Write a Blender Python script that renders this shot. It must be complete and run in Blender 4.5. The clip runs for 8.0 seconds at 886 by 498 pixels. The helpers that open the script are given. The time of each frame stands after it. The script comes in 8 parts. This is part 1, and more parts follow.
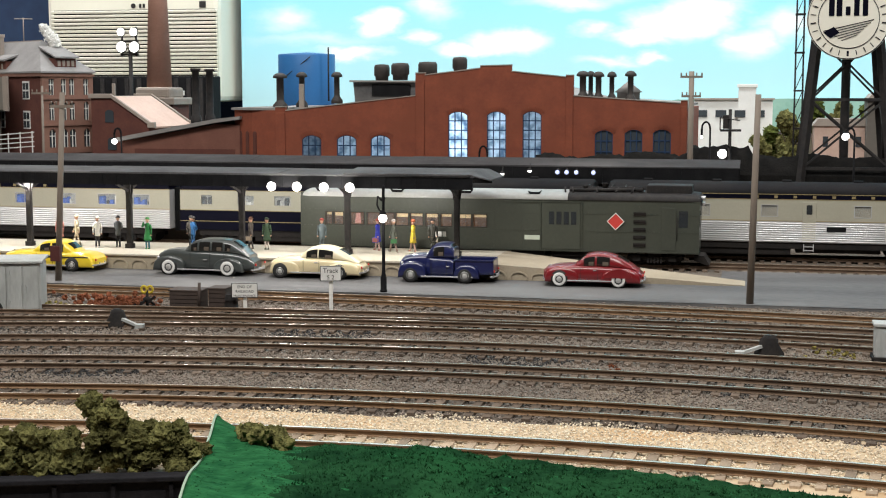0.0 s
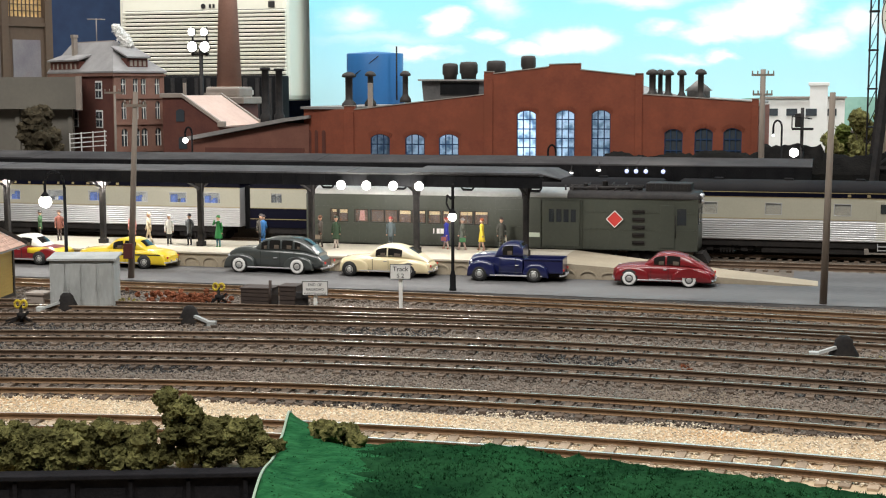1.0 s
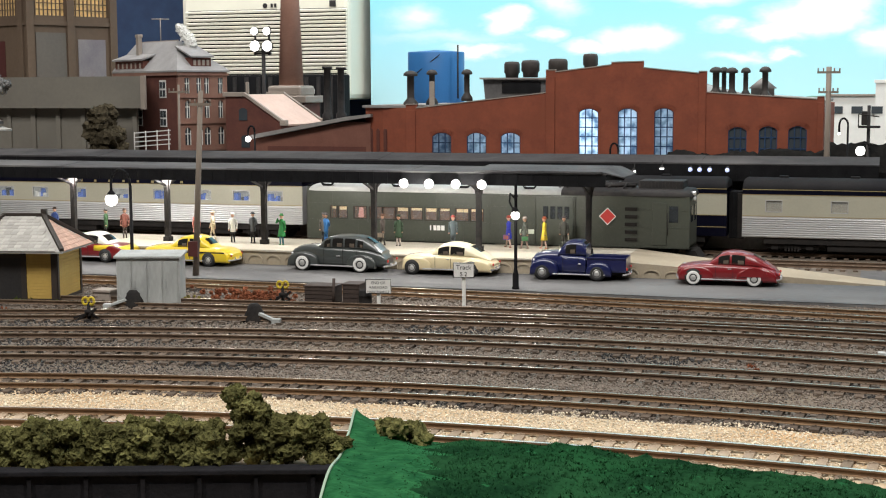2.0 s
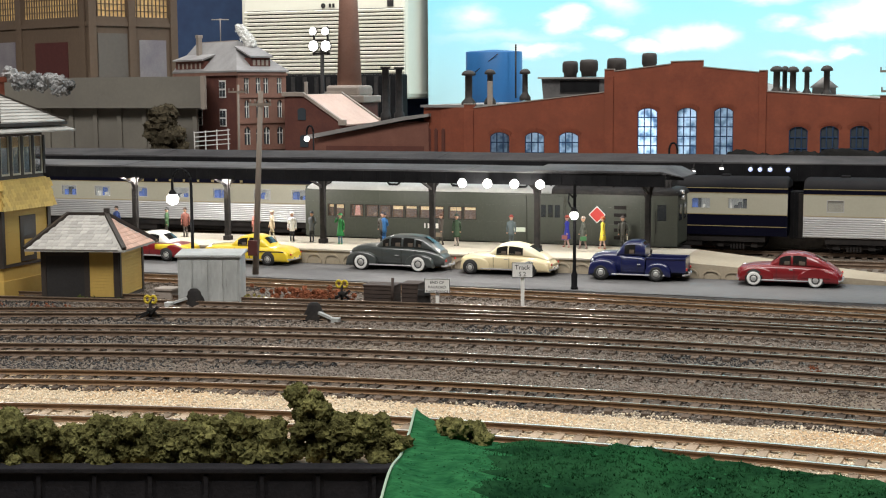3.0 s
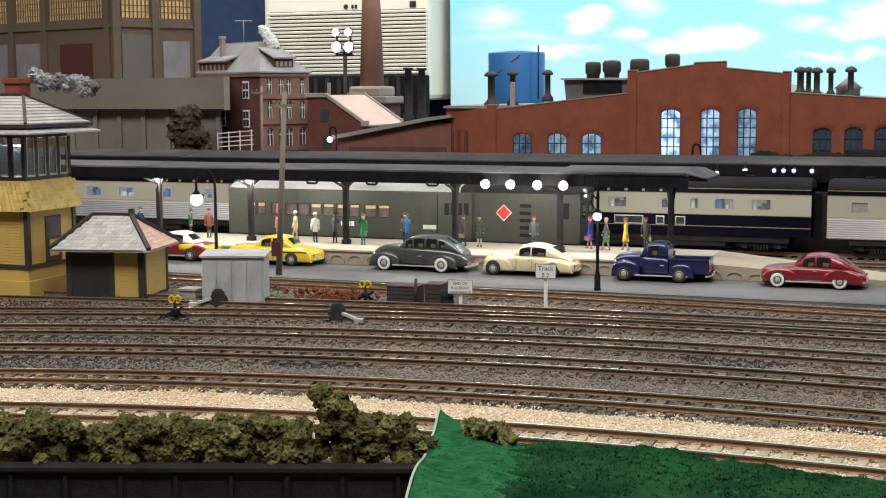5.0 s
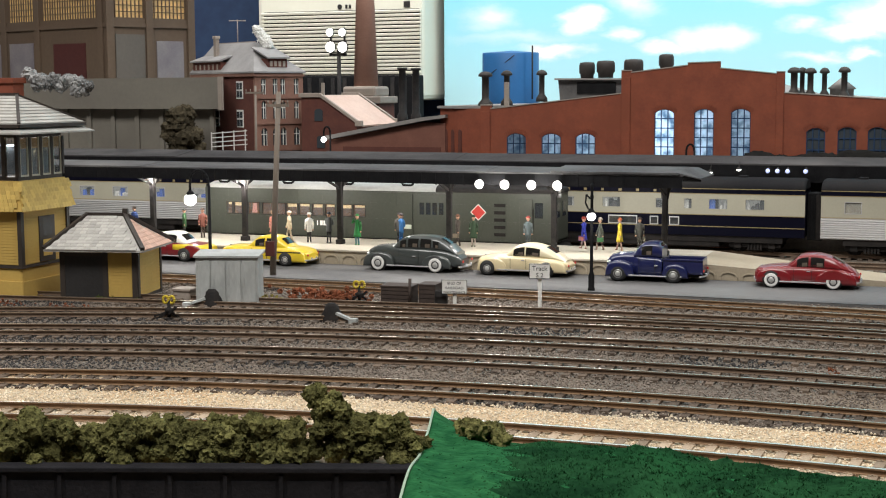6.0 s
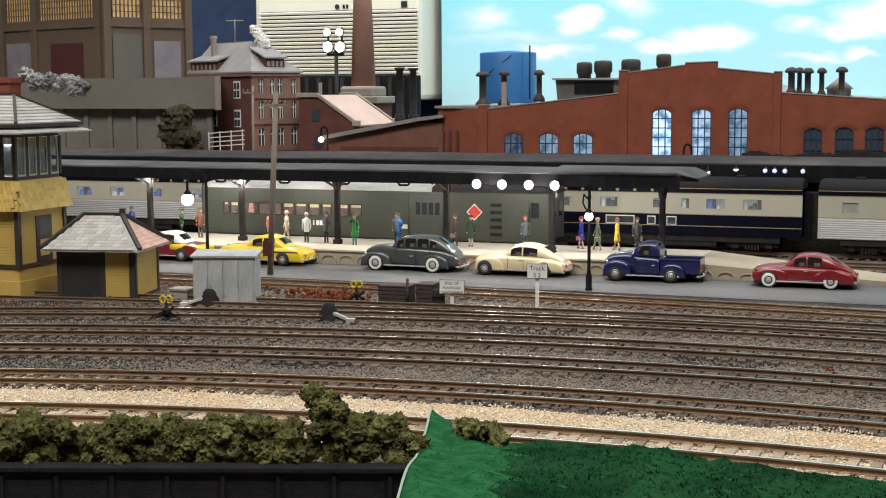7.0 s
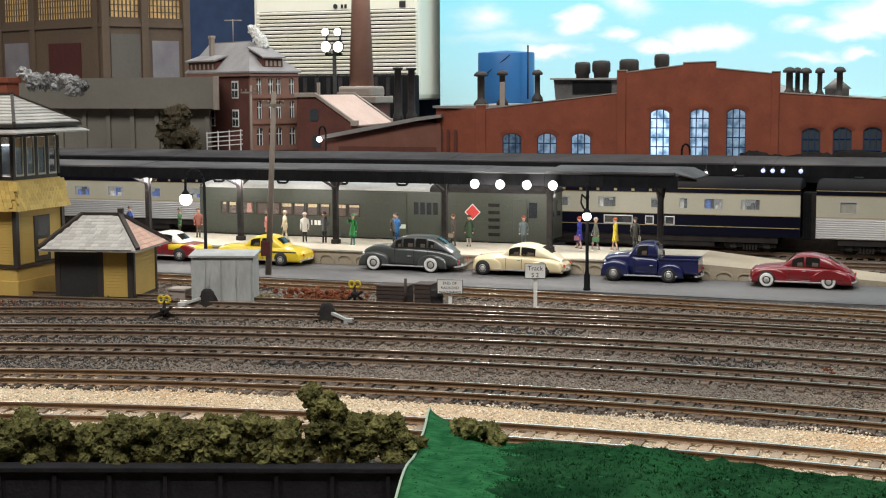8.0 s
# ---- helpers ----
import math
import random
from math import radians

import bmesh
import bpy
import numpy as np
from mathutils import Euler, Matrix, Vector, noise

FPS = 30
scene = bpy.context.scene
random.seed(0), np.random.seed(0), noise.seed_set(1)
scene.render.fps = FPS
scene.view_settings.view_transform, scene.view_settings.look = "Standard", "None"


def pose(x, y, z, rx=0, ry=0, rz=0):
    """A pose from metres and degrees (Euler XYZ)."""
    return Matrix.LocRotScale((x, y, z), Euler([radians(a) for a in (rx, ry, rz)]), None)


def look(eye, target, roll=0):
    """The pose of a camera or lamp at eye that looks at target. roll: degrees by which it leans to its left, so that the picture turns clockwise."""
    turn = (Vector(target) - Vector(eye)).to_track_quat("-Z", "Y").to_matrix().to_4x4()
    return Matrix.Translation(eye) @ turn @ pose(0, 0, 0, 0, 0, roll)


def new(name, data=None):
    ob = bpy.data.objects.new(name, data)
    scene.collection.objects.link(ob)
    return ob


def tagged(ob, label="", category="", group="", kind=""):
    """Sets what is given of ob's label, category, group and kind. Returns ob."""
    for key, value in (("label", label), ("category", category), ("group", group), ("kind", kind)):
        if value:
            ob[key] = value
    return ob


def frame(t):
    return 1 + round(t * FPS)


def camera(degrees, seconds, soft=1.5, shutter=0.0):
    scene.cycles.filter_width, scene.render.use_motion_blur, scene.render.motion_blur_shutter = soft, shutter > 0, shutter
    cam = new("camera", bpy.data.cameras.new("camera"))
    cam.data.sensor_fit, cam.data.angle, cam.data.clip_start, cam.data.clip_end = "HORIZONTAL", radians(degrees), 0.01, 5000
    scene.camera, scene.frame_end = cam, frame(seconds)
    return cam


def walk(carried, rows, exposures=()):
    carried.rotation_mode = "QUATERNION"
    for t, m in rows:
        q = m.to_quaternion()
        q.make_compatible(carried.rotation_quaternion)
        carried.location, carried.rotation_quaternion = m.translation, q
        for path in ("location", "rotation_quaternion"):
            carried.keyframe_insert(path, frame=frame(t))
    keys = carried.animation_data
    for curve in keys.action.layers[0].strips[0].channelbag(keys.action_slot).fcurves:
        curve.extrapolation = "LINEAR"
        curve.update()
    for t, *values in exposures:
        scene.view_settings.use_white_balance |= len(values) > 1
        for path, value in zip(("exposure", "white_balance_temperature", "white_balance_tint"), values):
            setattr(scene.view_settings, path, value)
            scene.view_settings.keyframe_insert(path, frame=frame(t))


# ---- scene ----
cam = camera(35.0, 8.0, 1.1)
# seconds, place in metres, tilt, turn and roll of the panning camera
PATH = [
    (0, 0.0000, 0.0000, 0.1090, 83.60, 12.38, 0.00),
    (0.5, -0.0013, -0.0002, 0.1090, 83.57, 13.65, -0.05),
    (1, -0.0024, -0.0004, 0.1087, 83.57, 15.04, -0.11),
    (1.5, -0.0034, -0.0008, 0.1087, 83.56, 16.24, -0.22),
    (2, -0.0050, -0.0009, 0.1086, 83.52, 17.42, -0.25),
    (3.5, -0.0064, -0.0027, 0.1092, 83.50, 20.30, -0.39),
    (4, -0.0063, -0.0032, 0.1093, 83.50, 20.42, -0.40),
    (4.5, -0.0068, -0.0032, 0.1092, 83.53, 20.63, -0.35),
    (6, -0.0071, -0.0032, 0.1091, 83.54, 20.32, -0.30),
    (6.5, -0.0075, -0.0031, 0.1090, 83.54, 20.24, -0.29),
    (7, -0.0072, -0.0031, 0.1090, 83.54, 20.21, -0.29),
    (7.5, -0.0072, -0.0031, 0.1091, 83.54, 20.18, -0.28),
    (8, -0.0071, -0.0031, 0.1091, 83.53, 20.14, -0.28),
]
walk(cam, [(t, pose(x, y, z, tilt, 0, turn) @ pose(0, 0, 0, 0, 0, roll)) for t, x, y, z, tilt, turn, roll in PATH], exposures=[(0, 0.0), (4.7, 0.0), (6.2, -0.06), (8, -0.1)])

# ---- world and light: a closed hobby room lit by ceiling tubes ----
MM = 0.001
world = bpy.data.worlds.new("room_air")
scene.world = world
world.use_nodes = True
world.node_tree.nodes["Background"].inputs[0].default_value = (0.8, 0.85, 0.95, 1)
world.node_tree.nodes["Background"].inputs[1].default_value = 0.05
scene.view_settings.exposure = 0.0


def area_lamp(name, eye, target, sx, sy, watts, colour):
    data = bpy.data.lights.new(name, "AREA")
    data.shape, data.size, data.size_y, data.energy, data.color = "RECTANGLE", sx, sy, watts, colour
    ob = new(name, data)
    ob.matrix_world = look(eye, target)
    return ob


def bulb(name, x, y, z, watts, radius, colour=(1, 0.96, 0.9)):
    data = bpy.data.lights.new(name, "POINT")
    data.energy, data.shadow_soft_size, data.color = watts, radius * MM, colour
    ob = new(name, data)
    ob.location = (x * MM, y * MM, z * MM)
    return ob


area_lamp("ceiling_tube_front", (-0.2, -0.2, 1.42), (-0.2, 0.6, 0), 2.0, 0.5, 38, (1, 0.975, 0.93))
area_lamp("ceiling_tube_middle", (-0.3, 0.95, 1.6), (-0.3, 0.95, 0), 2.2, 0.4, 6.5, (1, 0.97, 0.92))
area_lamp("backdrop_tube", (-0.12, 1.30, 1.0), (-0.12, 1.80, 0.25), 2.8, 0.12, 27, (0.97, 0.99, 1))


# ---- materials ----
def mat(name, a, b=None, rough=0.6, metal=0.0, scale=250, bump=0.15, fine=900, island=0.0, piece=0.0, glow=0.0,
        coat=0.0, spec=0.4, stretch=(1, 1, 1), wear=None, contrast=(0.35, 0.65)):
    m = bpy.data.materials.new(name)
    m.use_nodes = True
    nt = m.node_tree
    bsdf = nt.nodes["Principled BSDF"]
    N, L = nt.nodes.new, nt.links.new
    tc, mp = N("ShaderNodeTexCoord"), N("ShaderNodeMapping")
    mp.inputs["Scale"].default_value = stretch
    L(tc.outputs["Object"], mp.inputs["Vector"])
    n1, n2 = N("ShaderNodeTexNoise"), N("ShaderNodeTexNoise")
    n1.inputs["Scale"].default_value, n2.inputs["Scale"].default_value = scale, fine
    n1.inputs["Detail"].default_value, n2.inputs["Detail"].default_value = 4, 3
    L(mp.outputs[0], n1.inputs["Vector"])
    L(mp.outputs[0], n2.inputs["Vector"])
    ramp = N("ShaderNodeValToRGB")
    ramp.color_ramp.elements[0].position, ramp.color_ramp.elements[1].position = contrast
    ramp.color_ramp.elements[0].color = (*a, 1)
    ramp.color_ramp.elements[1].color = (*(b or [c * 0.85 for c in a]), 1)
    mixv = N("ShaderNodeMath")
    mixv.operation = "MULTIPLY_ADD"
    mixv.inputs[1].default_value = 0.35
    L(n2.outputs["Fac"], mixv.inputs[0])
    sc = N("ShaderNodeMath")
    sc.operation = "MULTIPLY"
    sc.inputs[1].default_value = 0.65
    L(n1.outputs["Fac"], sc.inputs[0])
    L(sc.outputs[0], mixv.inputs[2])
    L(mixv.outputs[0], ramp.inputs["Fac"])
    out = ramp.outputs["Color"]
    if wear:
        n3 = N("ShaderNodeTexNoise")
        n3.inputs["Scale"].default_value, n3.inputs["Detail"].default_value = scale * 0.33, 6
        L(tc.outputs["Object"], n3.inputs["Vector"])
        r3 = N("ShaderNodeValToRGB")
        r3.color_ramp.elements[0].position, r3.color_ramp.elements[1].position = 0.52, 0.7
        L(n3.outputs["Fac"], r3.inputs["Fac"])
        mx = N("ShaderNodeMixRGB")
        mx.inputs["Color2"].default_value = (*wear, 1)
        L(r3.outputs["Color"], mx.inputs["Fac"])
        L(out, mx.inputs["Color1"])
        out = mx.outputs["Color"]
    if island or piece:
        hsv = N("ShaderNodeHueSaturation")
        rnd = N("ShaderNodeNewGeometry").outputs["Random Per Island"] if island else N("ShaderNodeObjectInfo").outputs["Random"]
        amount = island or piece
        mr = N("ShaderNodeMapRange")
        mr.inputs["To Min"].default_value, mr.inputs["To Max"].default_value = 1 - amount, 1 + amount
        L(rnd, mr.inputs["Value"])
        L(mr.outputs[0], hsv.inputs["Value"])
        L(out, hsv.inputs["Color"])
        out = hsv.outputs["Color"]
    L(out, bsdf.inputs["Base Color"])
    bsdf.inputs["Roughness"].default_value = rough
    bsdf.inputs["Metallic"].default_value = metal
    bsdf.inputs["Specular IOR Level"].default_value = spec
    bsdf.inputs["Coat Weight"].default_value = coat
    bsdf.inputs["Coat Roughness"].default_value = 0.08
    if glow:
        bsdf.inputs["Emission Color"].default_value = (*a, 1)
        bsdf.inputs["Emission Strength"].default_value = glow
    if bump:
        bp = N("ShaderNodeBump")
        bp.inputs["Strength"].default_value, bp.inputs["Distance"].default_value = bump, 0.0006
        L(n2.outputs["Fac"], bp.inputs["Height"])
        L(bp.outputs[0], bsdf.inputs["Normal"])
    return m


def glass(name, tint=(0.8, 0.85, 0.9), rough=0.03, alpha=0.35):
    m = bpy.data.materials.new(name)
    m.use_nodes = True
    b = m.node_tree.nodes["Principled BSDF"]
    b.inputs["Base Color"].default_value = (*tint, 1)
    b.inputs["Roughness"].default_value = rough
    b.inputs["Alpha"].default_value = alpha
    b.inputs["IOR"].default_value = 1.5
    return m


M_BALLAST = mat("grey_ballast", (0.255, 0.208, 0.172), (0.130, 0.106, 0.090), 0.9, scale=60, fine=700, island=0.36, bump=0)
M_CREAM = mat("sand_ballast", (0.76, 0.67, 0.53), (0.60, 0.50, 0.37), 0.95, scale=70, fine=600, island=0.3, bump=0)
M_CINDER = mat("cinder_ballast", (0.06, 0.055, 0.055), (0.03, 0.03, 0.03), 0.9, scale=80, island=0.5, bump=0)
M_BED = mat("scenery_bed", (0.19, 0.155, 0.125), (0.10, 0.085, 0.07), 0.95, scale=40, fine=500, bump=0.6, wear=(0.19, 0.15, 0.11))
M_BEDCREAM = mat("sand_bed", (0.60, 0.48, 0.33), (0.45, 0.33, 0.21), 0.95, scale=45, fine=500, bump=0.6, wear=(0.52, 0.34, 0.18))
M_TIE = mat("brown_tie", (0.15, 0.11, 0.08), (0.075, 0.055, 0.042), 0.85, scale=300, fine=1500, piece=0.45, bump=0.4)
M_TIEG = mat("grey_tie", (0.42, 0.33, 0.24), (0.25, 0.185, 0.13), 0.9, scale=300, fine=1500, piece=0.4, bump=0.4)
M_RUST = mat("rusty_rail_side", (0.25, 0.155, 0.085), (0.17, 0.10, 0.055), 0.7, 0.1, scale=120, fine=1200)
M_RUSTD = mat("dark_rail_side", (0.17, 0.113, 0.075), (0.11, 0.073, 0.05), 0.75, 0.1, scale=120, fine=1200)
M_RAILTOP = mat("polished_rail_top", (0.50, 0.39, 0.28), (0.36, 0.27, 0.19), 0.36, 0.75, scale=90, fine=1500, bump=0.03)
# Front rail tops whitened: the reflection they catch is put into the colour.
M_RAILGLINT = mat("whitened_rail_top", (0.86, 0.80, 0.72), (0.74, 0.66, 0.57), 0.34, 0.85, scale=90, fine=1500, bump=0.02)
M_ROAD = mat("asphalt", (0.145, 0.142, 0.142), (0.085, 0.083, 0.085), 0.75, scale=16, fine=500, bump=0.3, wear=(0.22, 0.215, 0.21), spec=0.2, stretch=(0.35, 1.6, 1), contrast=(0.4, 0.6))
M_CONC = mat("concrete_cream", (0.40, 0.34, 0.25), (0.31, 0.26, 0.19), 0.85, scale=40, fine=700, bump=0.2)
M_CONCTOP = mat("concrete_platform", (0.50, 0.455, 0.375), (0.40, 0.36, 0.29), 0.85, scale=30, fine=900, bump=0.15)
M_BLACK = mat("black_paint", (0.008, 0.008, 0.009), (0.014, 0.014, 0.015), 0.7, scale=150, spec=0.06)
M_IRON = mat("dark_iron", (0.022, 0.021, 0.022), (0.04, 0.036, 0.034), 0.65, 0.0, scale=200, spec=0.12)
M_ROOFG = mat("grey_roofing", (0.115, 0.112, 0.115), (0.06, 0.058, 0.06), 0.75, scale=40, fine=500, wear=(0.15, 0.145, 0.14), spec=0.1)
M_ROOFD = mat("dark_grey_roofing", (0.062, 0.059, 0.06), (0.038, 0.036, 0.037), 0.85, scale=40, fine=500, wear=(0.095, 0.09, 0.088), spec=0.05)
M_WHITE = mat("white_paint", (0.8, 0.79, 0.76), (0.72, 0.71, 0.68), 0.5, scale=100, bump=0.05)
M_GLOW = mat("lit_bulb", (1, 0.97, 0.93), (1, 0.97, 0.93), 0.5, glow=6.0, bump=0)
M_GLOWB = mat("lit_blue_white_bulb", (0.55, 0.62, 1), (0.55, 0.62, 1), 0.5, glow=0.95, bump=0)
M_CHROME = mat("chrome", (0.85, 0.85, 0.86), (0.78, 0.78, 0.80), 0.26, 0.65, bump=0)
M_DARKGLASS = glass("smoky_pane", (0.03, 0.035, 0.04), 0.06, 0.9)


# ---- mesh helpers, all in millimetres ----
def box(bm, x0, x1, y0, y1, z0, z1, bevel=0.0, slot=0):
    r = bmesh.ops.create_cube(bm, size=1)
    for v in r["verts"]:
        v.co = Vector(((x0 + x1) / 2 + v.co.x * (x1 - x0), (y0 + y1) / 2 + v.co.y * (y1 - y0), (z0 + z1) / 2 + v.co.z * (z1 - z0)))
    faces = {f for v in r["verts"] for f in v.link_faces}
    for f in faces:
        f.material_index = slot
    if bevel:
        bmesh.ops.bevel(bm, geom=list({e for f in faces for e in f.edges}), offset=bevel, segments=2, affect="EDGES", profile=0.5)
    return r["verts"]


def beam(bm, p, q, w, d=None, slot=0):
    """A square bar from p to q."""
    p, q = Vector(p), Vector(q)
    d = d or w
    m = (q - p).to_track_quat("Z", "Y").to_matrix().to_4x4()
    r = bmesh.ops.create_cube(bm, size=1)
    for v in r["verts"]:
        v.co = p.lerp(q, 0.5) + m @ Vector((v.co.x * w, v.co.y * d, v.co.z * (q - p).length))
        for f in v.link_faces:
            f.material_index = slot


def rod(bm, p, q, r0, r1=None, n=10, slot=0):
    p, q = Vector(p), Vector(q)
    r1 = r0 if r1 is None else r1
    m = (q - p).to_track_quat("Z", "Y").to_matrix()
    a = [bm.verts.new(p + m @ Vector((r0 * math.cos(k * math.tau / n), r0 * math.sin(k * math.tau / n), 0))) for k in range(n)]
    b = [bm.verts.new(q + m @ Vector((r1 * math.cos(k * math.tau / n), r1 * math.sin(k * math.tau / n), 0))) for k in range(n)]
    fs = [bm.faces.new((a[k], a[(k + 1) % n], b[(k + 1) % n], b[k])) for k in range(n)]
    fs += [bm.faces.new(a[::-1]), bm.faces.new(b)]
    for f in fs:
        f.material_index = slot
        f.smooth = len(f.verts) == 4
    return fs


def lathe(bm, cx, cy, prof, n=16, axis="z", slot=0):
    """Turns the profile [(radius, height)...] round an upright axis (or y)."""
    rings = []
    for r, h in prof:
        ring = []
        for k in range(n):
            a = k * math.tau / n
            if axis == "z":
                ring.append(bm.verts.new((cx + r * math.cos(a), cy + r * math.sin(a), h)))
            else:
                ring.append(bm.verts.new((cx + r * math.cos(a), h, cy + r * math.sin(a))))
        rings.append(ring)
    for a, b in zip(rings, rings[1:]):
        for k in range(n):
            f = bm.faces.new((a[k], a[(k + 1) % n], b[(k + 1) % n], b[k]))
            f.material_index, f.smooth = slot, True
    for ring in (rings[0], rings[-1]):
        f = bm.faces.new(ring)
        f.material_index = slot


def ball(bm, x, y, z, r, sx=1, sy=1, sz=1, n=2, slot=0):
    res = bmesh.ops.create_icosphere(bm, subdivisions=n, radius=r)
    for v in res["verts"]:
        v.co = Vector((x + v.co.x * sx, y + v.co.y * sy, z + v.co.z * sz))
        for f in v.link_faces:
            f.material_index, f.smooth = slot, True


def prism(bm, pts, a, b, axis="y", slot=0):
    """Extrudes the polygon pts (two coordinates each) from a to b along an axis."""
    def at(p, h):
        return {"y": (p[0], h, p[1]), "x": (h, p[0], p[1]), "z": (p[0], p[1], h)}[axis]
    lo, hi = [bm.verts.new(at(p, a)) for p in pts], [bm.verts.new(at(p, b)) for p in pts]
    n = len(pts)
    fs = [bm.faces.new((lo[k], lo[(k + 1) % n], hi[(k + 1) % n], hi[k])) for k in range(n)]
    fs += [bm.faces.new(lo[::-1]), bm.faces.new(hi)]
    for f in fs:
        f.material_index = slot
    return fs


def loft(bm, rings, slot=0, caps=True, smooth=True, closed=True, pick=None):
    vs = [[bm.verts.new(p) for p in r] for r in rings]
    n = len(vs[0])
    for i, (a, b) in enumerate(zip(vs, vs[1:])):
        for k in range(n if closed else n - 1):
            if pick is None or pick(i, k):
                f = bm.faces.new((a[k], a[(k + 1) % n], b[(k + 1) % n], b[k]))
                f.material_index, f.smooth = slot, smooth
    if caps:
        for r in (vs[0], vs[-1]):
            bm.faces.new(r).material_index = slot
    return vs


def thing(name, label, category, group="", kind="", x=0, y=0, z=0, turn=0):
    ob = new(name)
    ob.empty_display_size = 0.005
    ob.matrix_basis = pose(x * MM, y * MM, z * MM, 0, 0, turn)
    return tagged(ob, label, category, group, kind)


def mesh_of(name, bm, *mats):
    bmesh.ops.recalc_face_normals(bm, faces=bm.faces)
    bm.transform(Matrix.Scale(MM, 4))
    me = bpy.data.meshes.new(name)
    bm.to_mesh(me)
    bm.free()
    for m in mats:
        me.materials.append(m)
    return me


def part(name, bm, mats, parent=None, label="", x=0, y=0, z=0, kind=""):
    mats = mats if isinstance(mats, (list, tuple)) else (mats,)
    ob = new(name, mesh_of(name, bm, *mats))
    ob.location = (x * MM, y * MM, z * MM)
    if parent:
        ob.parent = parent
    return tagged(ob, label, kind=kind)


def solo(name, bm, mats, label, category, group="", kind="", x=0, y=0, z=0, turn=0):
    mats = mats if isinstance(mats, (list, tuple)) else (mats,)
    ob = new(name, mesh_of(name, bm, *mats))
    ob.matrix_basis = pose(x * MM, y * MM, z * MM, 0, 0, turn)
    return tagged(ob, label, category, group, kind)


def sheet(bm, x0, x1, y0, y1, nx, ny, height, slot=0):
    vs = [[bm.verts.new((x, y, height(x, y))) for x in np.linspace(x0, x1, nx)] for y in np.linspace(y0, y1, ny)]
    for a, b in zip(vs, vs[1:]):
        for k in range(nx - 1):
            f = bm.faces.new((a[k], a[k + 1], b[k + 1], b[k]))
            f.material_index, f.smooth = slot, True


# ---- wall faces with openings ----
def arch_hole(cx, z0, z1, w, rise):
    pts = [(cx - w / 2, z0), (cx + w / 2, z0)]
    for k in range(9):
        a = k / 8
        pts.append((cx + w / 2 - w * a, z1 - rise + rise * math.sin(math.pi * a) ** 0.7))
    return pts


def holed(bm, outer, holes, y0, y1, slot=0):
    """A wall of outline (x, z) with openings, from y0 to y1."""
    loops, faces = [], []
    for loop in (outer, *holes):
        vs = [bm.verts.new((x, y0, z)) for x, z in loop]
        loops += [bm.edges.new((vs[k], vs[(k + 1) % len(vs)])) for k in range(len(vs))]
    got = bmesh.ops.triangle_fill(bm, edges=loops, use_beauty=True, use_dissolve=False)
    faces = [g for g in got["geom"] if isinstance(g, bmesh.types.BMFace)]
    ext = bmesh.ops.extrude_face_region(bm, geom=faces)
    bmesh.ops.translate(bm, vec=(0, y1 - y0, 0), verts=[g for g in ext["geom"] if isinstance(g, bmesh.types.BMVert)])


# ---- room and table ----
M_WALL = mat("room_wall_paint", (0.30, 0.31, 0.33), (0.26, 0.27, 0.29), 0.9, scale=4, fine=80, bump=0.05)
M_CEIL = mat("room_ceiling_paint", (0.6, 0.6, 0.58), (0.55, 0.55, 0.53), 0.9, scale=4, fine=80, bump=0.05)
M_FLOOR = mat("room_floor", (0.16, 0.14, 0.12), (0.12, 0.10, 0.09), 0.7, scale=5, fine=90, bump=0.05)


def slab(name, x0, x1, y0, y1, z0, z1, m, label, category):
    bm = bmesh.new()
    box(bm, x0, x1, y0, y1, z0, z1)
    return solo(name, bm, m, label, category, kind="structure")


slab("floor", -3200, 3200, -2200, 2400, -1150, -1100, M_FLOOR, "dark worn floor of the hobby room", "floor")
slab("ceiling", -3200, 3200, -2200, 2400, 1800, 1850, M_CEIL, "off-white painted ceiling of the hobby room", "ceiling")
slab("wall_south", -3200, 3200, -2250, -2200, -1100, 1800, M_WALL, "grey painted wall of the hobby room", "wall")
slab("wall_north", -3200, 3200, 2400, 2450, -1100, 1800, M_WALL, "grey painted wall of the hobby room", "wall")
slab("wall_west", -3250, -3200, -2200, 2400, -1100, 1800, M_WALL, "grey painted wall of the hobby room", "wall")
slab("wall_east", 3200, 3250, -2200, 2400, -1100, 1800, M_WALL, "grey painted wall of the hobby room", "wall")


def bed_height(x, y):
    n = noise.noise(Vector((x * 0.02, y * 0.03, 0))) * 0.5 + noise.noise(Vector((x * 0.11, y * 0.13, 3))) * 0.35
    return -1.75 + 0.45 * n


bm = bmesh.new()
sheet(bm, -1500, 700, 455, 1900, 320, 200, bed_height)
box(bm, -1500, 700, 372, 1900, -60, -6)
solo("ground", bm, M_BED, "brown and grey scenery ground of the model railway", "ground", kind="structure")
def front_edge(x):
    return 331 + (x + 266) * 0.335 if x < -140 else 376


bm = bmesh.new()
sheet(bm, -700, 400, 296, 456, 300, 80, lambda x, y: bed_height(x, y) + 0.25 if y > front_edge(x) else -45)
solo("ground_sand", bm, M_BEDCREAM, "sandy cream ground beside the front track", "ground", kind="structure")

# ---- curved tracks ----
MIDX = -95


def arc_y(y0, x):
    r = y0 + 461
    return y0 - r + math.sqrt(r * r - (x - MIDX) ** 2)


